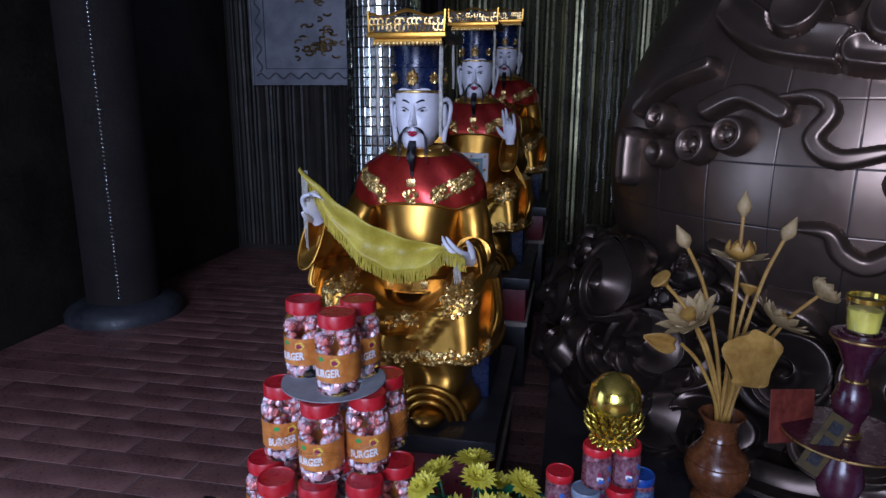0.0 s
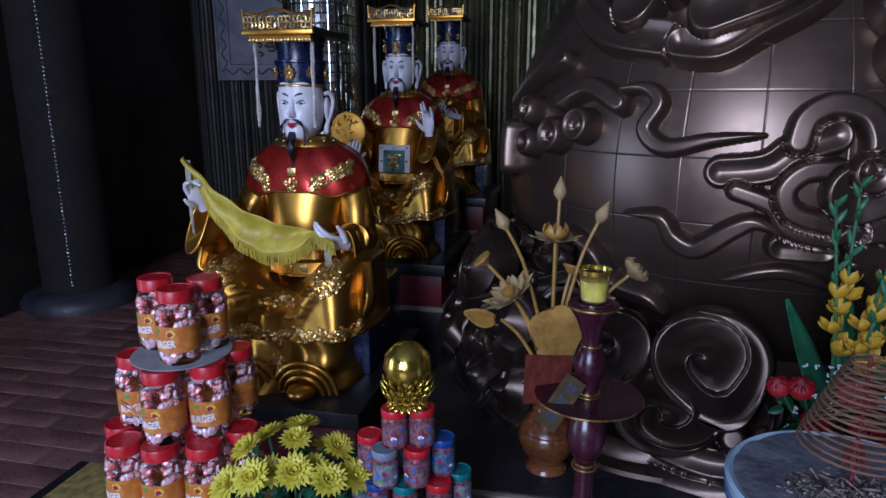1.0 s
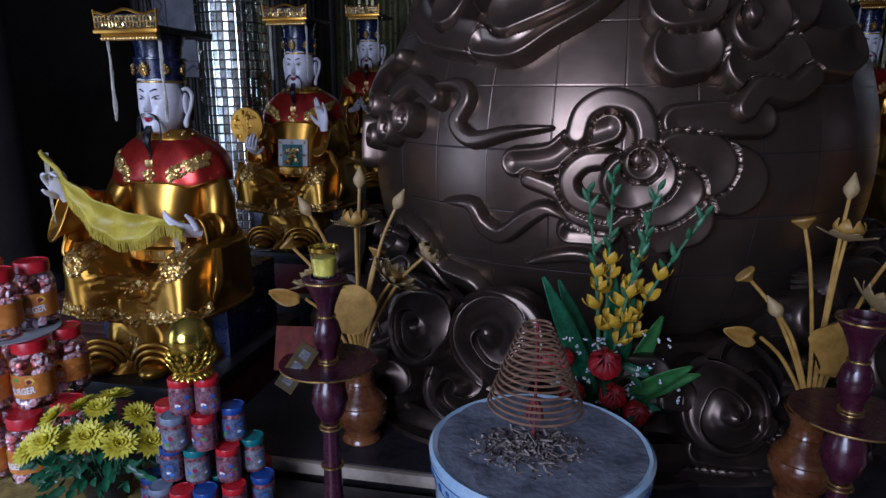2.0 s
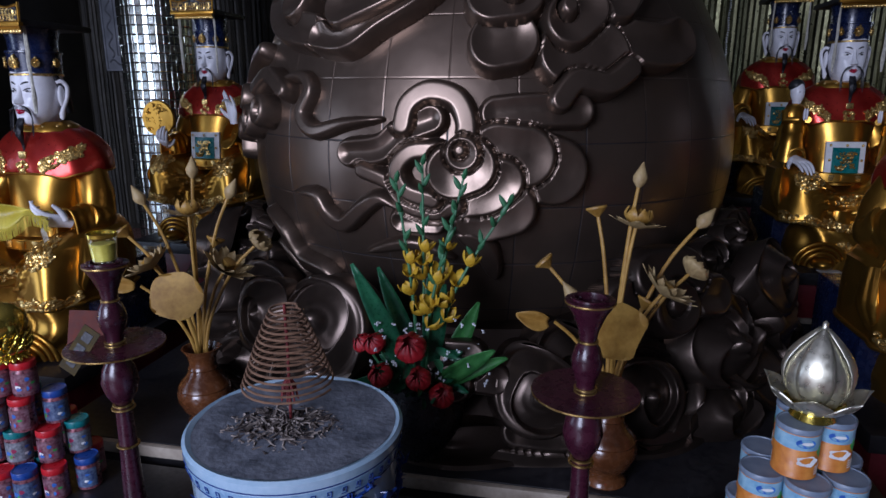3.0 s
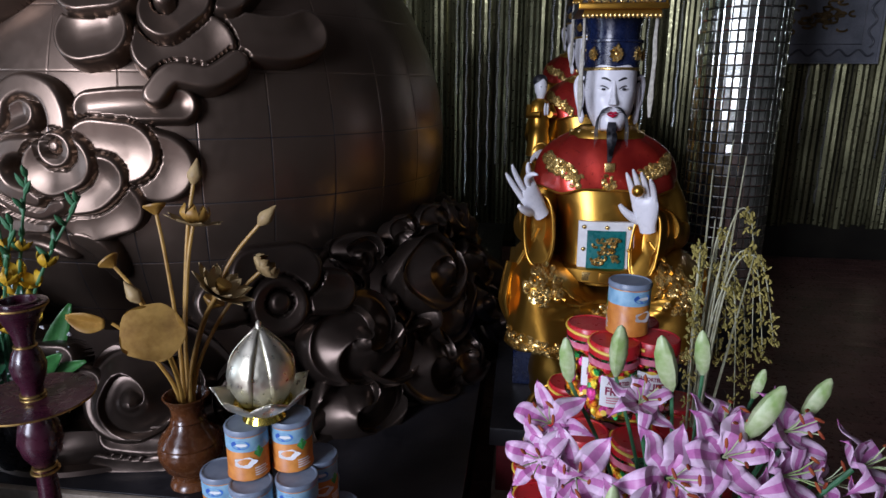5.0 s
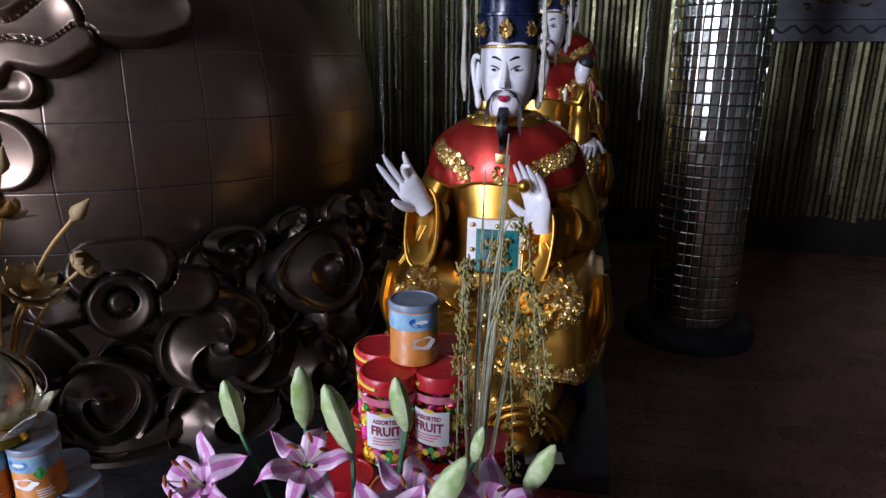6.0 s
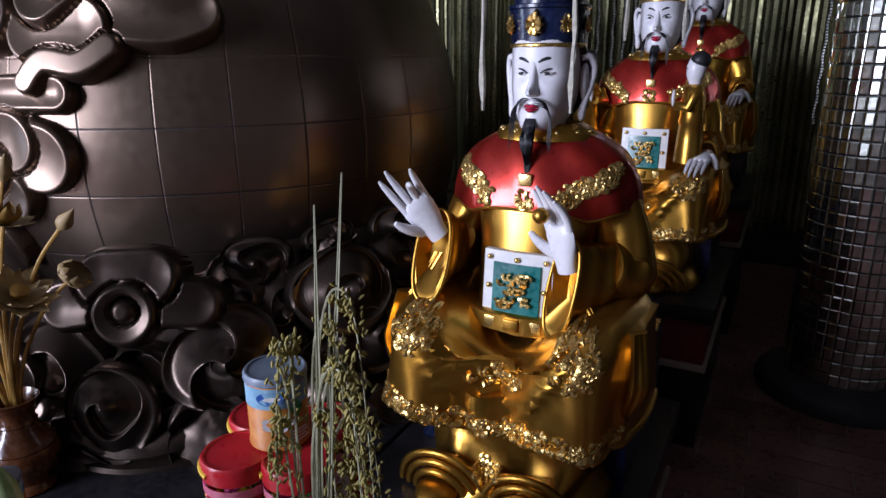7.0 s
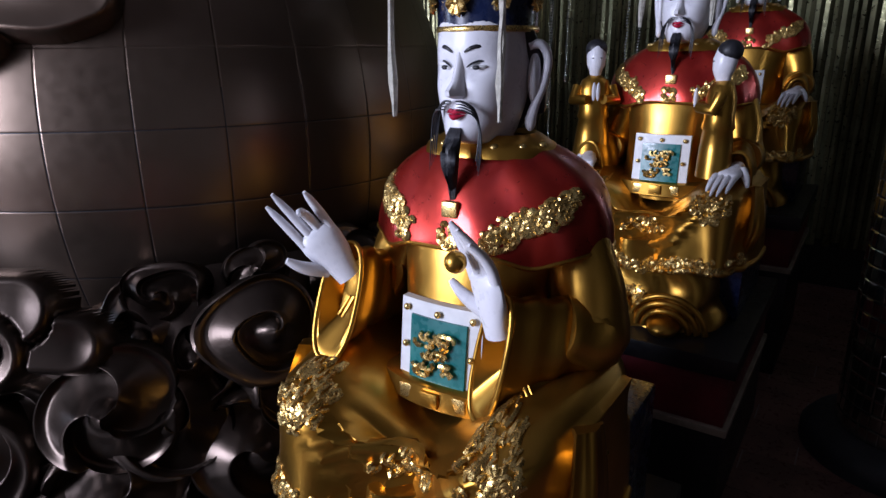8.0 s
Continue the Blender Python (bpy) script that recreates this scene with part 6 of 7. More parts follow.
debris = part("incense_ends", bm, BURNT, None, "", Matrix.Translation((1.455, 1.262, 0)))
tagged(debris, "heap of burnt incense ends lying on ash", "incense", kind="stuff")
coil = empty("incense_coil", Matrix.Translation((1.44, 1.275, BOWL_Z - 0.012)), "brown conical incense coil on a red stick", "incense")
bm = bmesh.new()
pts = []
for k in range(15 * 24):
    t = k / (15 * 24)
    r = 0.030 + 0.083 * t ** 0.85
    a = k * 2 * math.pi / 24
    pts.append((r * math.cos(a), r * math.sin(a), 0.305 - 0.20 * t))
tube(bm, pts, 0.0030, 6)
part("coil", bm, COIL, coil)
bm = bmesh.new()
tube(bm, [(0, 0, 0), (0.002, 0, 0.2), (0, 0, 0.31)], 0.004, 8)
part("stick", bm, STICK_RED, coil)
bm = bmesh.new()
for k in range(8):
    a = k * math.pi / 4
    tube(bm, [(0, 0, 0.12), (0.014 * math.cos(a), 0.014 * math.sin(a), 0.10), (0.022 * math.cos(a), 0.022 * math.sin(a), 0.065)], [0.006, 0.005, 0.002], 5)
part("tassel", bm, STICK_RED, coil, "dark red paper tassel")

# ---- flowers and loose offerings ----
CARVED_WOOD = material("yellow_brown_carved_wood", (0.24, 0.12, 0.02), (0.46, 0.27, 0.06), 0.5, 0, 14, 0.2, 80)
PALE_PETAL = material("dry_pale_wood_petal", (0.26, 0.17, 0.07), (0.46, 0.34, 0.16), 0.6, 0, 20, 0.2, 90)
VASE_BROWN = material("glazed_red_brown_wood", (0.07, 0.022, 0.008), (0.17, 0.06, 0.02), 0.25, 0, 7, 0.08, coat=0.4)
LEAF = material("deep_green_leaf", (0.008, 0.06, 0.03), (0.02, 0.14, 0.06), 0.35, 0, 20, 0.2, 120)
LEAF_MID = material("mid_green_leaf", (0.015, 0.08, 0.02), (0.05, 0.20, 0.05), 0.4, 0, 25, 0.2, 120)
STEM = material("green_stem", (0.02, 0.10, 0.04), (0.06, 0.20, 0.09), 0.5, 0, 30, 0.2)
YELLOW_PETAL = material("yellow_petal", (0.46, 0.26, 0.015), (0.66, 0.44, 0.04), 0.5, 0, 30, 0.1, 120)
LEMON_PETAL = material("lemon_yellow_petal", (0.55, 0.48, 0.03), (0.80, 0.74, 0.10), 0.5, 0, 40, 0.1, 120)
ROSE_RED = material("dark_red_rose", (0.22, 0.004, 0.008), (0.42, 0.012, 0.02), 0.5, 0, 25, 0.2, 120)
ROSE_PINK = material("pink_rosebud", (0.50, 0.03, 0.12), (0.72, 0.12, 0.25), 0.5, 0, 25, 0.2, 120)
TINY_WHITE = material("tiny_white_blossom", (0.55, 0.58, 0.62), (0.75, 0.77, 0.8), 0.7, 0, 30, 0.1)
LILY_DEEP = material("magenta_lily_midrib", (0.40, 0.09, 0.30), (0.60, 0.24, 0.48), 0.45, 0, 26, 0.15, 140)
LILY = material("pink_lily_petal", (0.56, 0.30, 0.50), (0.80, 0.62, 0.76), 0.45, 0, 26, 0.15, 140)
LILY_BUD = material("pale_green_lily_bud", (0.25, 0.38, 0.12), (0.60, 0.66, 0.42), 0.45, 0, 22, 0.1, 90)
ANTHER = material("rust_anther", (0.22, 0.03, 0.01), (0.36, 0.08, 0.02), 0.8, 0, 40, 0.3)
BLACK_POT = material("black_glazed_pot", (0.008, 0.008, 0.01), (0.02, 0.02, 0.024), 0.3, 0, 8, 0.1)
STRAW = material("pale_rice_straw", (0.26, 0.25, 0.14), (0.46, 0.46, 0.32), 0.6, 0, 30, 0.2, 120)
RICE = material("olive_rice_grain", (0.16, 0.13, 0.025), (0.36, 0.30, 0.08), 0.7, 0, 50, 0.2, per_island=0.8)


def blade(bm, base, tip, width, droop=0.0, mat=0, n=10, fold=0.3):
    """A long leaf from base to tip, creased along its middle."""
    base, tip = Vector(base), Vector(tip)
    d = tip - base
    side = d.cross(Vector((0.3, -1, 0.2))).normalized()
    rows = []
    for i in range(n + 1):
        t = i / n
        p = base + d * t + Vector((0, 0, -droop * t * t))
        w = width * math.sin(math.pi * min(0.97, 0.12 + 0.86 * t)) ** 0.8
        up = side.cross(d).normalized() * (fold * w)
        rows.append([p - side * w + up, p - side * w * 0.5 + up * 0.35, p, p + side * w * 0.5 + up * 0.35, p + side * w + up])
    skin(bm, rows, mat, closed=False, caps=False)


def at_tip(direction, p):
    """The pose of a flower at p that opens along direction."""
    return Matrix.Translation(p) @ Vector(direction).normalized().to_track_quat("Z", "Y").to_matrix().to_4x4()


def flower(petals, r, h, width, bulge, tip=0.0, n=5, rows=6, r0=0.004, layers=1, shrink=0.75):
    bm = bmesh.new()
    for L in range(layers):
        k = shrink ** L
        for i in range(petals):
            petal(bm, (i + L * 0.5) * 2 * math.pi / petals, r0, 0, r * k, h * (1 + 0.25 * L), width * k, bulge, tip=tip * k, n=n, rows=rows)
    return bm


# carved wooden lotus bunch in a gourd vase
def lotus_vase(x, y, label, stems):
    v = empty("lotus_vase", Matrix.Translation((x, y, PLINTH_Z)), label, "vase", "lotus vases")
    bm = bmesh.new()
    lathe(bm, [(0.066, 0), (0.072, 0.006), (0.068, 0.02), (0.056, 0.03), (0.060, 0.045), (0.082, 0.07), (0.098, 0.11), (0.099, 0.135), (0.092, 0.15), (0.094, 0.157), (0.086, 0.172), (0.062, 0.20), (0.050, 0.222), (0.054, 0.228), (0.047, 0.24), (0.052, 0.275), (0.070, 0.306), (0.065, 0.307), (0.042, 0.26), (0.036, 0.2), (0.001, 0.19)], 36)
    part("vase", bm, VASE_BROWN, v, "glazed red-brown gourd vase")
    for kind, dx, dy, h in stems:
        bm = bmesh.new()
        end = Vector((dx, dy, h))
        line = spline([(0.01 * (1 if dx > 0 else -1), 0, 0.2), (dx * 0.17, dy * 0.25, 0.2 + (h - 0.2) * 0.4), (dx * 0.60, dy * 0.65, 0.2 + (h - 0.2) * 0.80), end], 5)
        tube(bm, line, lerp_list([0.0075, 0.006, 0.0055], len(line)), 7)
        st = part("stem", bm, CARVED_WOOD, v)
        way = (line[-1] - line[-3]).normalized()
        m = at_tip(way, end)
        if kind == "bud":
            bm = bmesh.new()
            lathe(bm, [(0.006, 0), (0.020, 0.018), (0.022, 0.032), (0.012, 0.055), (0.002, 0.078)], 14)
            part("bud", bm, PALE_PETAL, st, "pale wooden lotus bud", m)
        elif kind == "pod":
            bm = bmesh.new()
            lathe(bm, [(0.006, 0), (0.018, 0.012), (0.033, 0.026), (0.032, 0.032), (0.002, 0.034)], 18)
            part("seed_pod", bm, CARVED_WOOD, st, "", m)
        elif kind == "open":
            part("petals", flower(9, 0.095, 0.040, 0.026, 0.35, tip=0.008, layers=2, shrink=0.7), PALE_PETAL, st, "pale open wooden petals", m)
            bm = bmesh.new()
            lathe(bm, [(0.008, 0.004), (0.022, 0.025), (0.024, 0.04), (0.003, 0.043)], 16)
            part("heart", bm, CARVED_WOOD, st, "", m)
        elif kind == "gold":
            part("petals", flower(8, 0.088, 0.024, 0.027, 0.35, layers=1), PALE_PETAL, st, "pale open wooden petals", m)
            part("inner_petals", flower(7, 0.036, 0.062, 0.021, 0.35, layers=1), CARVED_WOOD, st, "", m)
        elif kind == "pad":
            bm = bmesh.new()
            rows = []
            for j in range(8):
                q = 0.085 * (1 - j / 7.5)
                rows.append([Vector((q * (1 + 0.05 * math.sin(3 * a + 1)) * math.cos(a), q * (1 + 0.05 * math.cos(2 * a)) * math.sin(a), 0.02 * (q / 0.075) ** 2 * (1 + 0.7 * math.sin(4 * a)))) for a in [2 * math.pi * k / 36 for k in range(36)]])
            skin(bm, rows)
            pm = Matrix.Translation(end) @ pose(0, 0, 0, 82, 0, 12 if dx < 0 else -8)
            thick(part("lotus_leaf", bm, CARVED_WOOD, st, "round yellow-brown lotus leaf", pm), 0.003)
        elif kind == "curl":
            bm = bmesh.new()
            blade(bm, (-0.02, 0, 0.0), (0.10 if dx > 0 else -0.12, -0.02, 0.01), 0.028, -0.02, fold=0.9)
            thick(part("curled_leaf", bm, CARVED_WOOD, st, "", Matrix.Translation(end)), 0.002)
        elif kind == "limp":
            part("petals", flower(6, 0.045, 0.04, 0.026, 0.5, layers=2), PALE_PETAL, st, "crumpled wooden petals", m)
    return v


lotus_vase(0.905, 2.04, "brown gourd vase of carved wooden lotus stems", [
    ("gold", 0.0, 0.0, 0.80), ("bud", 0.012, 0.03, 0.93), ("bud", -0.155, 0.0, 0.84), ("bud", 0.135, 0.02, 0.86), ("pod", -0.215, -0.02, 0.73), ("open", -0.13, -0.03, 0.62),
    ("open", 0.12, -0.02, 0.61), ("limp", 0.235, -0.02, 0.70), ("curl", -0.17, -0.06, 0.56), ("pad", -0.01, -0.13, 0.55), ("pod", 0.06, 0.05, 0.68)])
lotus_vase(2.335, 1.70, "brown gourd vase of carved wooden lotus and a round leaf", [
    ("gold", 0.055, 0.04, 0.83), ("bud", 0.06, 0.06, 0.95), ("bud", 0.245, 0.05, 0.83), ("pod", -0.195, 0.06, 0.70), ("bud", -0.115, 0.02, 0.60), ("open", 0.13, -0.02, 0.64), ("limp", 0.235, 0.06, 0.68),
    ("curl", -0.185, -0.02, 0.55), ("pad", -0.03, -0.11, 0.56), ("pod", -0.055, 0.06, 0.86), ("pod", 0.09, 0.02, 0.58)])


# gladioli, roses and long leaves in a black pot
def gladiolus_pot(x, y):
    pot = empty("flower_pot", Matrix.Translation((x, y, PLINTH_Z)) @ Matrix.Scale(1.13, 4), "black pot of yellow gladioli, red roses and green leaves", "flowers")
    bm = bmesh.new()
    lathe(bm, [(0.07, 0), (0.08, 0.01), (0.115, 0.10), (0.12, 0.18), (0.10, 0.235), (0.105, 0.25), (0.095, 0.25), (0.09, 0.22), (0.001, 0.21)], 32)
    part("pot", bm, BLACK_POT, pot)
    r = random.Random(3)
    for dx, dy, h, lean in ((-0.06, 0.0, 0.86, -0.02), (-0.005, 0.03, 0.90, 0.0), (0.075, 0.0, 0.87, 0.04), (0.13, -0.01, 0.80, 0.12), (0.03, -0.04, 0.74, 0.05)):
        bm = bmesh.new()
        top = Vector((dx + lean, dy, h))
        line = spline([(dx * 0.2, dy * 0.2, 0.2), (dx * 0.6, dy, 0.2 + (h - 0.2) * 0.5), top], 6)
        tube(bm, line, lerp_list([0.006, 0.005, 0.003], len(line)), 7)
        st = part("stalk", bm, STEM, pot)
        for k in range(11):
            t = min(0.985, (0.40 + 0.075 * k if k < 4 else 0.66 + 0.048 * (k - 4)) + r.uniform(-0.02, 0.03))
            i = min(len(line) - 2, int(t * (len(line) - 1)))
            p = line[i].lerp(line[i + 1], t * (len(line) - 1) - i)
            a = k * 2.4
            d = Vector((math.cos(a) * 0.7, math.sin(a) * 0.7 - 0.3, 1.2))
            if k < 4:
                s = 1.05 - 0.08 * k + r.uniform(-0.1, 0.2)
                part("blossom", flower(5, 0.024 * s, 0.042 * s, 0.015 * s, 0.25, tip=0.006), YELLOW_PETAL, st, "yellow gladiolus blossom", at_tip(d, p))
            else:
                b2 = bmesh.new()
                lathe(b2, [(0.003, 0), (0.008, 0.012), (0.007, 0.03), (0.001, 0.045)], 8)
                part("green_bud", b2, STEM, st, "", at_tip(d, p))
    for bx, by, tx, ty, tz, w, dr in ((-0.03, -0.03, -0.20, -0.06, 0.62, 0.030, 0.0), (0.0, 0, -0.14, 0.05, 0.58, 0.028, 0.0), (0.03, -0.04, 0.20, -0.12, 0.42, 0.030, 0.03), (0.04, -0.05, 0.24, -0.08, 0.40, 0.026, 0.05), (0.02, 0, 0.02, 0.05, 0.60, 0.03, 0.0), (0.05, 0.02, 0.16, 0.03, 0.5, 0.03, 0.02), (-0.05, -0.05, -0.2, -0.1, 0.33, 0.026, 0.05), (0, -0.02, 0.06, -0.02, 0.55, 0.03, 0)):
        bm = bmesh.new()
        blade(bm, (bx, by, 0.24), (tx, ty, tz), w, dr)
        thick(part("leaf", bm, LEAF if tx < 0.1 else LEAF_MID, pot), 0.0015)
    for x0, y0, z0, s in ((-0.13, -0.06, 0.37, 0.9), (-0.03, -0.10, 0.37, 1.25), (-0.11, -0.10, 0.29, 1.0), (-0.01, -0.12, 0.29, 1.0), (0.05, -0.12, 0.24, 1.0), (-0.17, -0.03, 0.36, 0.8)):
        rose = part("rose", flower(6, 0.030 * s, 0.034 * s, 0.026 * s, 0.5, layers=4, shrink=0.72), ROSE_RED, pot, "dark red rose", at_tip((x0, y0 - 0.1, 0.25), (x0, y0, z0)))
        bm = bmesh.new()
        tube(bm, [(x0 * 0.4, y0 * 0.4, 0.2), (x0, y0, z0 + 0.004)], 0.004, 6)
        part("rose_stem", bm, STEM, pot)
    bm = bmesh.new()
    for k in range(70):
        p = Vector((r.uniform(-0.17, 0.19), r.uniform(-0.13, 0.0), r.uniform(0.26, 0.46)))
        for j in range(5):
            blob(bm, p + Vector((r.uniform(-1, 1), r.uniform(-1, 1), r.uniform(-1, 1))) * 0.005, 0.003, 0, 5, 3)
    tagged(part("filler_blossoms", bm, TINY_WHITE, pot, "tiny white filler blossoms"), kind="stuff")
    bm = bmesh.new()
    for k in range(60):
        a, q = r.uniform(0, 6.28), r.uniform(0.03, 0.16)
        z = r.uniform(0.24, 0.36)
        p = Vector((q * math.cos(a), q * math.sin(a) * 0.7 - 0.03, z))
        blade(bm, p, p + Vector((math.cos(a) * 0.05, math.sin(a) * 0.04 - 0.02, r.uniform(-0.01, 0.04))), 0.013, 0.01, n=4)
    tagged(part("small_leaves", bm, LEAF, pot), kind="stuff")


gladiolus_pot(1.745, 1.85)


# potted chrysanthemums
def chrysanthemum_pot(x, y):
    pot = empty("chrysanthemum_pot", Matrix.Translation((x, y, TABLE_Z + 0.006)), "pot of lemon-yellow chrysanthemums with dark leaves", "flowers")
    r = random.Random(6)
    bm = bmesh.new()
    lathe(bm, [(0.06, 0), (0.085, 0.09), (0.09, 0.10), (0.08, 0.10), (0.075, 0.085), (0.001, 0.085)], 28)
    part("pot", bm, BLACK_POT, pot)
    heads = [(0.117, 1.826, .62), (0.129, 1.714, .64), (0.046, 1.56, .60), (0.150, 1.60, .60), (0.245, 1.60, .59), (0.25, 1.72, .62), (0.016, 1.80, .61), (-0.02, 1.709, .61), (0.07, 1.64, .58), (0.2, 1.8, .57), (0.19, 1.66, 0.57), (-0.05, 1.62, 0.54), (0.31, 1.66, 0.55), (0.0, 1.87, 0.56)]
    for hx, hy, hz in heads:
        p = Vector((hx - x, hy - y, hz - TABLE_Z - 0.006 + r.uniform(-0.01, 0.01)))
        bm = bmesh.new()
        tube(bm, spline([(p.x * 0.2, p.y * 0.2, 0.07), (p.x * 0.7, p.y * 0.7, p.z * 0.6), p], 4), 0.003, 6)
        st = part("stem", bm, STEM, pot)
        bm = bmesh.new()
        s = r.uniform(1.35, 1.75)
        for L, (n, rad, h) in enumerate(((20, 0.036, 0.004), (18, 0.031, 0.012), (14, 0.023, 0.018), (9, 0.013, 0.02), (5, 0.006, 0.02))):
            for i in range(n):
                petal(bm, (i + L * 0.37) * 2 * math.pi / n + r.uniform(-0.08, 0.08), 0.003, 0, rad * s * r.uniform(0.9, 1.08), h + r.uniform(-0.002, 0.003), 0.0060 * s, 0.2, tip=0.002, n=3, rows=4)
        part("bloom", bm, LEMON_PETAL, st, "lemon-yellow chrysanthemum bloom", at_tip((p.x * 0.8, p.y * 0.8 - 0.06, 0.2), p))
    bm = bmesh.new()
    for k in range(230):
        a, q = r.uniform(0, 6.28), 0.19 * math.sqrt(r.random())
        p = Vector((q * math.cos(a), q * math.sin(a), r.uniform(0.08, 0.27) * (1.1 - q * 1.6)))
        blade(bm, p, p + Vector((math.cos(a) * 0.035 + r.uniform(-0.02, 0.02), math.sin(a) * 0.035 + r.uniform(-0.02, 0.02), r.uniform(-0.02, 0.025))), 0.013, 0.01, n=4, fold=0.4)
    tagged(part("leaves", bm, LEAF, pot, "dark green lobed leaves"), kind="stuff")


chrysanthemum_pot(0.125, 1.71)


# assorted fruit sweet jars
def fruit_jar():
    rng = random.Random(21)
    jar = empty("fruit_sweet_jar", Matrix(), "clear jar of fruit sweets with red and yellow lid", "jar", "stacked fruit sweet jars")
    bm = bmesh.new()
    lathe(bm, [(0.046, 0.0), (0.054, 0.004), (0.056, 0.012), (0.056, 0.145), (0.054, 0.155), (0.050, 0.160)], 32)
    part("body", bm, CLEAR, jar, "clear plastic body").visible_shadow = False
    part("sweets", fill(rng, 0.047, 0.01, 0.148, 120, 0.014, 5), CANDY, jar, "bright wrapped fruit sweets")
    part("lid", lid_bm(0.057, 0.156, 0.032), RED_PLASTIC, jar, "red lid")
    bm = bmesh.new()
    tube(bm, [(0.0575 * math.cos(a), 0.0575 * math.sin(a), 0.183 - 0.001 * k) for k, a in enumerate(np.linspace(2.0, 4.4, 14))], 0.0042, 6)
    part("tear_strip", bm, YELLOW, jar, "yellow tear strip")
    part("neck_label", wrap(0.0562, 0.135, 0.150), PINK_INK, jar, "pink printed band")
    for turn in (0, 150):
        lab = part("label", wrap(0.0562, 0.045, 0.118, turn - 42, turn + 42, 16), WHITE_INK, jar, "white printed label")
        part("word", lettering("ASSORTED", 0.0125, 0.0570, 0.103, turn, width=0.052), MAROON_INK, lab)
        part("word", lettering("FRUIT", 0.026, 0.0570, 0.083, turn, width=0.060), MAROON_INK, lab)
        for k in range(3):
            part("small_print", wrap(0.0569, 0.066 - k * 0.006, 0.0685 - k * 0.006, turn - 26, turn + 26 - 7 * k, 8), PINK_INK, lab)
        part("fruit_print", patch(0.0569, turn, 0.119, 0.012, 0.004), YELLOW, lab)
        for k, ink in enumerate((YELLOW, PINK_INK, YELLOW, GREEN_INK, YELLOW, PINK_INK)):
            part("fruit_print", patch(0.0570, turn - 30 + 12 * k, 0.028 + 0.006 * (k % 2), 0.007, 0.007), ink, lab)
    return jar


FRUIT = fruit_jar()
spots = [(3.50, 1.36, 2), (3.60, 1.375, 2), (3.475, 1.47, 2), (3.59, 1.485, 2), (3.40, 1.40, 1), (3.42, 1.29, 1), (3.53, 1.25, 1), (3.64, 1.29, 1), (3.45, 1.53, 1), (3.56, 1.41, 1), (3.69, 1.42, 1), (3.58, 1.545, 1),
         (3.33, 1.32, 0), (3.37, 1.21, 0), (3.48, 1.17, 0), (3.59, 1.18, 0), (3.71, 1.24, 0), (3.76, 1.36, 0), (3.35, 1.45, 0), (3.47, 1.30, 0), (3.60, 1.32, 0), (3.4, 1.57, 0), (3.52, 1.50, 0), (3.66, 1.5, 0)]
for i, (x, y, k) in enumerate(spots):
    m = Matrix.Translation((x, y - 0.15, TABLE_Z + 0.0005 + 0.1885 * k + 0.15)) @ pose(0, 0, 0, 0, 0, rj.uniform(-25, 25))
    if i == 0:
        FRUIT.matrix_world = m
    else:
        copy_thing(FRUIT, m)
bm = bmesh.new()
lathe(bm, [(0.16, TABLE_Z), (0.17, TABLE_Z + 0.01), (0.08, TABLE_Z + 0.06), (0.10, TABLE_Z + 0.1), (0.27, TABLE_Z + 0.125), (0.30, TABLE_Z + 0.148), (0.29, TABLE_Z + 0.1495), (0.001, TABLE_Z + 0.1495)], 40)
tagged(part("offering_tray", bm, RED_WOOD, None, "", Matrix.Translation((3.54, 1.22, 0))), "footed dark red lacquered stand under sweet jars", "stand")
copy_thing(TIN, Matrix.Translation((3.545, 1.265, TABLE_Z + 0.15 + 0.1885 * 3)) @ pose(0, 0, 0, 0, 0, 25))


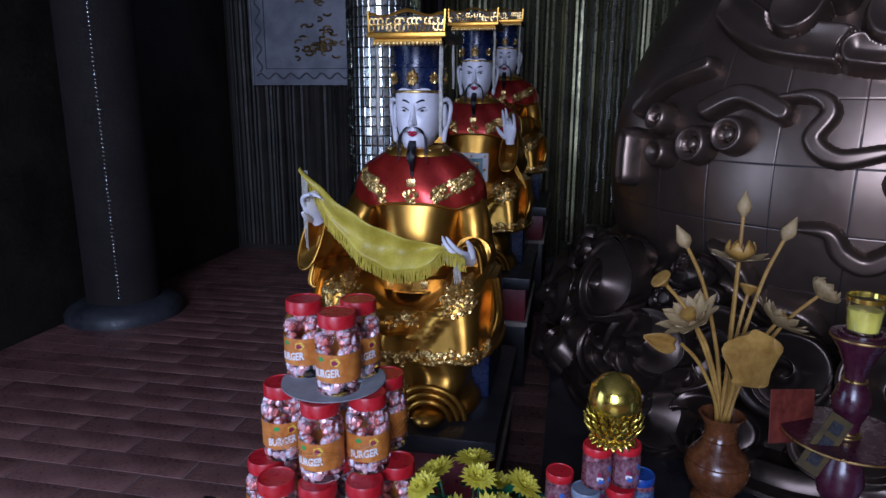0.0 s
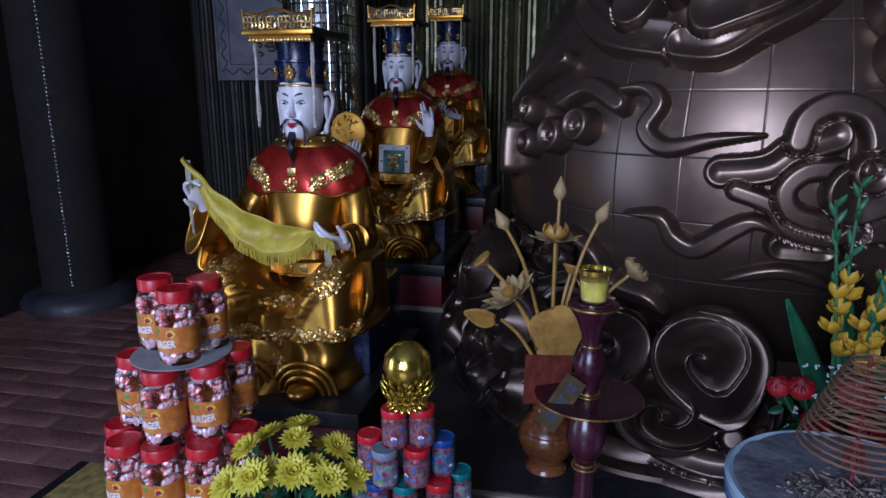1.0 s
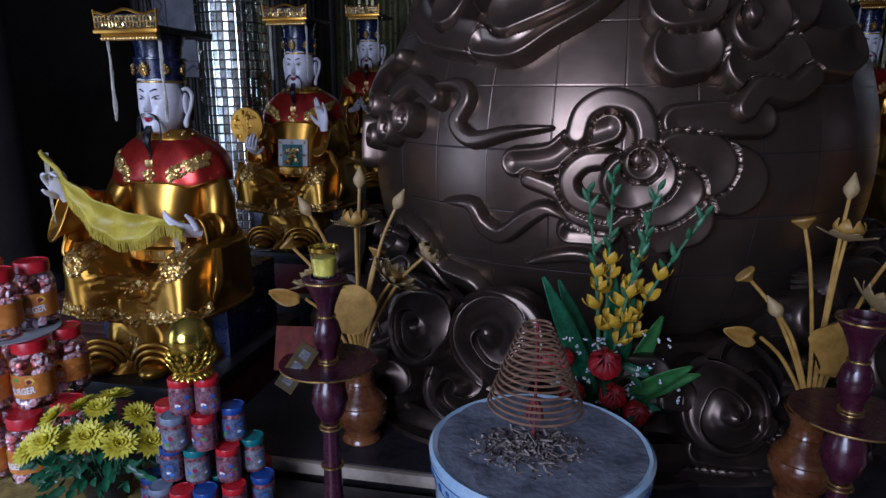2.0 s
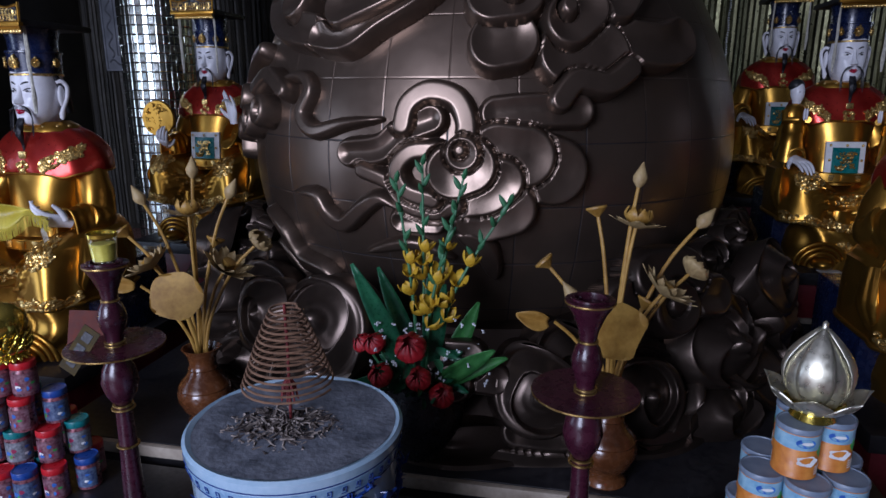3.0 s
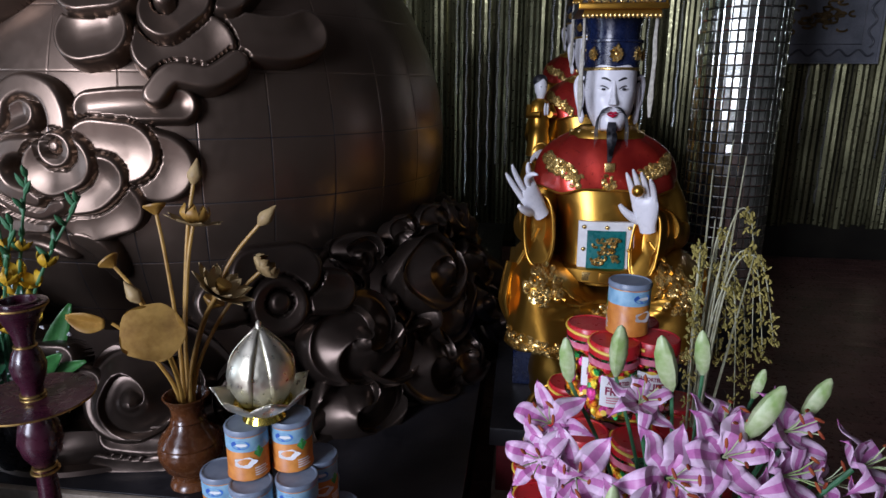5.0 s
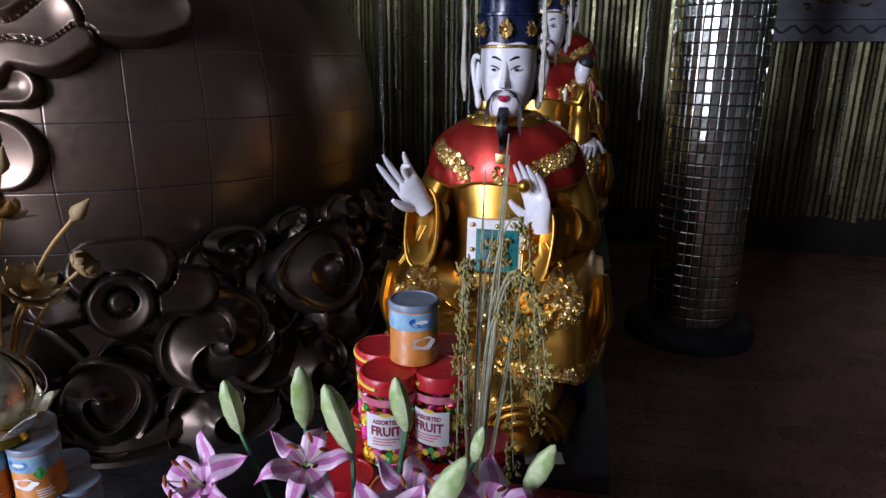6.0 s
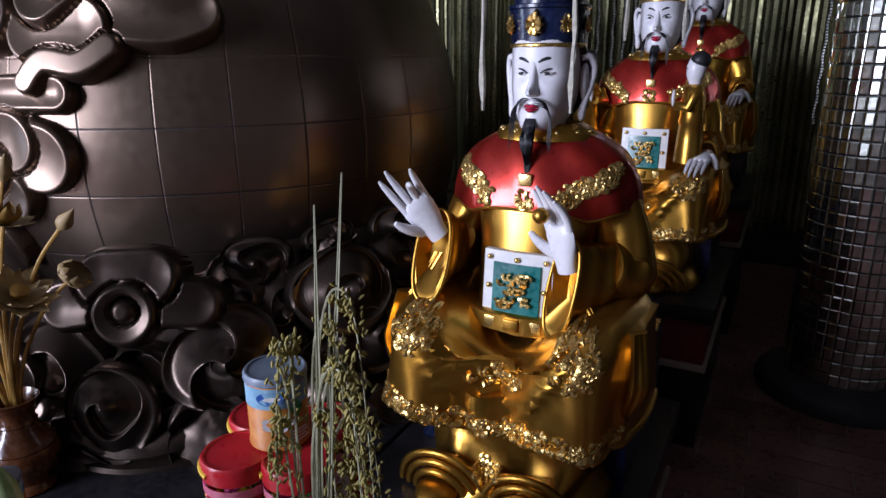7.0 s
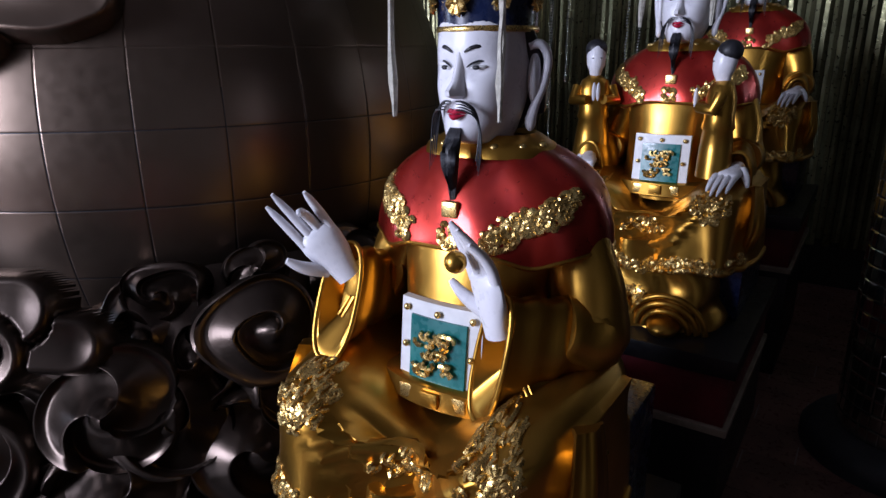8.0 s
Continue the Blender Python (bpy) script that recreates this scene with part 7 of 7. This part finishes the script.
# pink lilies in a tall pot
def lilies(x, y):
    v = empty("lily_vase", Matrix.Translation((x, y, TABLE_Z)), "short black vase of pink lilies with pale green buds", "flowers")
    r = random.Random(12)
    bm = bmesh.new()
    lathe(bm, [(0.06, 0), (0.07, 0.01), (0.095, 0.07), (0.085, 0.14), (0.055, 0.18), (0.065, 0.205), (0.055, 0.205), (0.05, 0.16), (0.001, 0.15)], 32)
    part("vase", bm, BLACK_POT, v)

    def stem(p, rad=0.0045):
        bm = bmesh.new()
        tube(bm, spline([(p.x * 0.1, p.y * 0.1, 0.15), (p.x * 0.5, p.y * 0.5, 0.15 + (p.z - 0.15) * 0.65), p], 4), rad, 6)
        return part("stem", bm, STEM, v)
    for dx, dy, z, fx, fy, fz, s in ((-0.20, 0.02, 0.70, -0.6, -0.8, 0.4, 0.9), (-0.02, -0.04, 0.70, 0.1, -0.9, 0.5, 1.15), (0.17, -0.03, 0.69, 0.6, -0.7, 0.5, 1.1), (-0.13, -0.05, 0.61, -0.5, -0.9, 0.2, 1.0), (0.06, -0.10, 0.59, 0.1, -1, 0.1, 1.1),
                                    (0.22, -0.06, 0.57, 0.7, -0.6, 0.2, 1.0), (-0.04, 0.05, 0.78, 0.2, -0.5, 0.9, 0.8), (0.28, 0.03, 0.63, 0.8, -0.3, 0.4, 0.9), (-0.06, -0.13, 0.53, -0.2, -1, 0.1, 1.0), (0.15, -0.13, 0.51, 0.4, -0.9, 0.1, 1.0), (0.1, 0.04, 0.74, 0.3, -0.5, 0.8, 0.85),
                                    (-0.24, -0.05, 0.60, -0.8, -0.6, 0.3, 0.95), (0.02, -0.02, 0.66, -0.4, -0.8, 0.4, 1.0), (0.12, -0.06, 0.63, 0.5, -0.9, 0.3, 1.1), (0.30, -0.03, 0.70, 0.6, -0.5, 0.6, 1.0), (-0.1, -0.1, 0.66, -0.2, -0.9, 0.5, 0.9), (0.2, -0.12, 0.60, 0.2, -1, 0.2, 1.0), (0.0, -0.16, 0.57, 0.1, -1, 0.3, 1.0),
                                    (-0.18, 0.06, 0.74, -0.5, -0.6, 0.7, 0.95), (-0.15, 0.0, 0.68, -0.3, -0.9, 0.5, 1.1), (0.08, -0.02, 0.72, 0.0, -0.8, 0.7, 1.1), (-0.2, -0.1, 0.56, -0.5, -0.9, 0.3, 1.0), (0.2, 0.02, 0.74, 0.4, -0.7, 0.7, 1.0), (0.25, -0.1, 0.64, 0.5, -0.8, 0.4, 1.0)):
        p = Vector((dx * 1.02 - 0.035, dy, z - 0.04))
        st = stem(p)
        m = at_tip((fx, fy, fz), p)
        s *= 0.86
        for i in range(6):
            bm = bmesh.new()
            a = i * math.pi / 3 + r.uniform(-0.12, 0.12)
            petal(bm, a, 0.006, 0.012, 0.075 * s, 0.045 * s, (0.027 if i % 2 else 0.021) * s, 0.40, tip=0.02, n=7, rows=9)
            for f in bm.faces:
                c = f.calc_center_median()
                if abs(c.y * math.cos(a) - c.x * math.sin(a)) < 0.0055 * s:
                    f.material_index = 1
            for vert in bm.verts:
                q = math.hypot(vert.co.x, vert.co.y)
                vert.co.z -= (16.0 if i % 2 else 11.0) * max(0, q - 0.045 * s) ** 2 + 0.012 * math.sin(q * 90 + i * 2.1) * (q > 0.03)
            lily_petal = thick(part("petal", bm, LILY, st, "pink lily petal with magenta midrib", m), 0.0012)
            lily_petal.data.materials.append(LILY_DEEP)
        for i in range(5):
            a = i * 1.256
            bm = bmesh.new()
            end = m @ Vector((0.022 * math.cos(a), 0.022 * math.sin(a), 0.075 * s))
            tube(bm, [m @ Vector((0, 0, 0.01)), m @ Vector((0.008 * math.cos(a), 0.008 * math.sin(a), 0.045 * s)), end], 0.0012, 5)
            fil = part("filament", bm, LILY_BUD, st)
            bm = bmesh.new()
            blob(bm, end, (0.003, 0.010, 0.003), 0, 7, 5, pose(0, 0, 0, r.uniform(0, 90), 0, r.uniform(0, 180)))
            bm.normal_update()
            part("anther", bm, ANTHER, st, "rust-red anther")
    for dx, dy, z, lx, s in ((-0.17, 0.10, 0.86, -0.15, 1.0), (-0.07, 0.12, 0.86, 0.0, 1.15), (0.02, 0.06, 0.86, -0.3, 1.25), (0.10, 0.10, 0.87, -0.15, 1.0), (0.14, 0.0, 0.80, 0.5, 1.25), (0.29, 0.06, 0.80, 0.45, 1.0), (-0.14, -0.08, 0.68, 0.0, 1.1), (-0.27, -0.08, 0.56, -0.7, 1.0), (0.21, 0.1, 0.82, 0.2, 0.7)):
        p = Vector((dx * 0.9 - 0.03, dy, z - 0.095))
        st = stem(p, 0.0035)
        bm = bmesh.new()
        lathe(bm, [(0.004, 0), (0.011, 0.015), (0.0145, 0.04), (0.013, 0.065), (0.006, 0.085), (0.001, 0.09)], 12)
        for f in bm.verts:
            f.co.xy *= 1 + 0.08 * math.cos(3 * math.atan2(f.co.y, f.co.x))
        part("bud", bm, LILY_BUD, st, "long pale green bud", at_tip((lx, -0.1, 1), p) @ Matrix.Scale(s, 4))
    for k in range(34):
        a = r.uniform(0, 6.28)
        q, z = r.uniform(0.03, 0.16), r.uniform(0.24, 0.64)
        p = Vector((q * math.cos(a), q * math.sin(a) * 0.8, z))
        bm = bmesh.new()
        blade(bm, p, p + Vector((math.cos(a) * 0.12, math.sin(a) * 0.09, r.uniform(-0.03, 0.05))), 0.017, 0.03, n=8)
        thick(part("leaf", bm, LEAF_MID if k % 3 else LEAF, v), 0.001)


lilies(3.50, 0.80)


# sheaf of rice stalks in a bottle
def rice_sheaf(x, y):
    v = empty("rice_sheaf", Matrix.Translation((x, y, TABLE_Z)), "sheaf of ripe rice stalks with drooping ears", "plant")
    r = random.Random(17)
    bm = bmesh.new()
    lathe(bm, [(0.045, 0), (0.05, 0.01), (0.05, 0.18), (0.03, 0.24), (0.028, 0.30), (0.022, 0.30), (0.02, 0.2), (0.001, 0.19)], 24)
    part("bottle", bm, BLACK_POT, v)
    for k in range(5):
        top = Vector((r.uniform(-0.04, 0.13), r.uniform(-0.06, 0.08), r.uniform(0.92, 1.16)))
        bm = bmesh.new()
        blade(bm, (0.006 * (k - 4) * 0.5, 0, 0.28), top, 0.0034, -0.02, n=8, fold=0.6)
        thick(part("straw_leaf", bm, STRAW, v, "pale upright straw leaf"), 0.001)
    for k in range(11):
        a = r.uniform(-0.9, 1.6) if k % 4 else r.uniform(2.4, 3.8)
        reach, drop = r.uniform(0.05, 0.12), r.uniform(0.16, 0.32)
        h = r.uniform(0.82, 1.02)
        end = Vector((math.cos(a) * reach + 0.03, math.sin(a) * reach * 0.7 - 0.02, h - drop))
        line = spline([(0, 0, 0.28), (math.cos(a) * reach * 0.35, math.sin(a) * reach * 0.25, h - 0.08), (math.cos(a) * reach * 0.75 + 0.02, math.sin(a) * reach * 0.5, h), end], 8)
        bm = bmesh.new()
        tube(bm, line, lerp_list([0.0022, 0.0018, 0.0008], len(line)), 5)
        st = part("stalk", bm, STRAW, v)
        bm = bmesh.new()
        for i in range(len(line) * 5 // 9, len(line)):
            for j in range(9):
                d = Vector((r.uniform(-1, 1), r.uniform(-1, 1), r.uniform(-1.4, 0.2))) * 0.013
                blob(bm, line[i] + d, (0.0024, 0.0024, 0.0058), 0, 5, 4, pose(0, 0, 0, r.uniform(-50, 50), r.uniform(-50, 50), 0))
        tagged(part("ear", bm, RICE, st, "drooping ear of rice grains"), kind="stuff")


rice_sheaf(3.667, 1.142)


# pink rosebuds in a low glass near the snack tins
buds = empty("rosebud_bunch", Matrix.Translation((2.78, 0.985, TABLE_Z)), "bunch of pink rosebuds in a dark jar", "flowers")
bm = bmesh.new()
lathe(bm, [(0.04, 0), (0.05, 0.01), (0.05, 0.16), (0.044, 0.16), (0.04, 0.1), (0.001, 0.1)], 24)
part("jar", bm, BLACK_POT, buds)
for dx, dy, h, ok in ((-0.09, 0.0, 0.405, 1), (-0.035, 0.0, 0.40, 1), (0.045, 0.02, 0.415, 0), (0.085, 0.0, 0.405, 1), (0.0, 0.03, 0.37, 1)):
    bm = bmesh.new()
    tube(bm, spline([(dx * 0.2, 0, 0.1), (dx * 0.7, dy, h * 0.7), (dx, dy, h)], 4), 0.003, 6)
    st = part("stem", bm, STEM, buds)
    part("bud", flower(5, 0.007, 0.034, 0.012, 0.32, layers=2), ROSE_PINK if ok else LILY_BUD, st, "pink rosebud" if ok else "pale green bud", Matrix.Translation((dx, dy, h)))
    for q in (-1, 1):
        bm = bmesh.new()
        blade(bm, (dx, dy, h - 0.03), (dx + q * 0.05, dy - 0.02, h - 0.01), 0.012, 0.01, n=5)
        part("leaf", bm, LEAF_MID, st)

# long yellow cloth held by one statue, with fringe
CLOTH = material("yellow_satin", (0.42, 0.33, 0.03), (0.66, 0.55, 0.09), 0.45, 0, 10, 0.15, 120)
shawl = empty("yellow_shawl", at(*LEFT_ROW[0][:2], 0), "yellow fringed cloth draped between a statue's hands", "cloth")
bm = bmesh.new()
rows, low = [], []
for i in range(41):
    t = i / 40
    x = -0.40 + 0.63 * t
    z = 1.375 - 0.30 * t - 0.055 * math.sin(math.pi * t)
    drop = 0.02 + 0.135 * math.sin(math.pi * min(1, t * 1.15 + 0.02)) ** 0.6 if t < 0.97 else 0.03
    y = -0.30 - 0.06 * math.sin(math.pi * t)
    row = []
    for j in range(13):
        s = j / 12
        row.append(Vector((x + 0.02 * s, y - 0.022 * math.sin(s * 5 + t * 4) - 0.01 * math.sin(t * 30 + s * 3), z - drop * s)))
    rows.append(row)
    low.append(row[-1])
skin(bm, rows, 0, closed=False, caps=False)
thick(part("cloth", bm, CLOTH, shawl), 0.004)
bm = bmesh.new()
for p in [a.lerp(b, k / 5) for a, b in zip(low, low[1:]) for k in range(5)]:
    tube(bm, [p, p + Vector((random.uniform(-0.003, 0.003), -0.002, -0.015)), p + Vector((random.uniform(-0.006, 0.006), 0, -0.048))], 0.0019, 4)
tagged(part("fringe", bm, CLOTH, shawl, "short yellow fringe"), kind="stuff")
bm = bmesh.new()
for k in range(7):
    tube(bm, [(-0.395 + 0.004 * k, -0.30, 1.36), (-0.392 + 0.003 * k, -0.305, 1.22), (-0.385 + random.uniform(-0.006, 0.006), -0.30, 1.07 + random.uniform(-0.03, 0.03))], 0.0016, 4)
    tube(bm, [(0.215 + 0.005 * k, -0.31, 1.06), (0.205 + 0.004 * k, -0.32, 1.0), (0.21 + 0.004 * k, -0.315, 0.95 + random.uniform(-0.02, 0.02))], 0.0016, 4)
tagged(part("end_threads", bm, CORD, shawl, "pale loose threads"), kind="stuff")

# votive paper leaning by the plate, and small notes at the statues' feet
PAPER = material("cream_paper", (0.50, 0.50, 0.46), (0.66, 0.66, 0.62), 0.8, 0, 14, 0.05)
GILT_PAPER = material("gilt_votive_paper", (0.03, 0.02, 0.006), (0.07, 0.048, 0.012), 0.95, 0.0, 30, 0.1)
RED_PAPER = material("red_votive_paper", (0.08, 0.011, 0.007), (0.14, 0.022, 0.010), 0.6, 0, 30, 0.1)
votive_paper = empty("votive_paper", Matrix.Translation((0.895, 1.475, 0.87)), "folded red and gold votive papers leaning on the plate", "paper")
bm = bmesh.new()
box(bm, (-0.11, -0.001, -0.02), (0.02, 0.002, 0.10), 0)
part("red_sheet", bm, RED_PAPER, votive_paper, "", pose(-0.03, 0.05, 0.012, -12, 8, 20))
bm = bmesh.new()
box(bm, (-0.026, -0.001, 0), (0.026, 0.002, 0.135), 0)
sheet = part("gilt_sheet", bm, GILT_PAPER, votive_paper, "gilt paper with dark prints", pose(-0.09, -0.07, -0.01, -14, 32, -10))
for z in (0.03, 0.07, 0.108):
    bm = bmesh.new()
    box(bm, (-0.013, -0.003, z - 0.013), (0.013, -0.0012, z + 0.013), 0)
    part("dark_print", bm, BLACK_HAIR, sheet)
for (u, v, lift), du, dv in ((LEFT_ROW[1], -0.12, -0.47), (RIGHT_ROW[1], -0.1, -0.47), (RIGHT_ROW[0], 0.2, -0.47)):
    bm = bmesh.new()
    box(bm, (-0.06, -0.03, 0), (0.06, 0.03, 0.002), 0)
    tagged(part("paper_note", bm, PAPER, None, "", at(u + du, v + dv, lift + 0.4205, 12)), "small white banknote-sized paper on the pedestal", "paper")
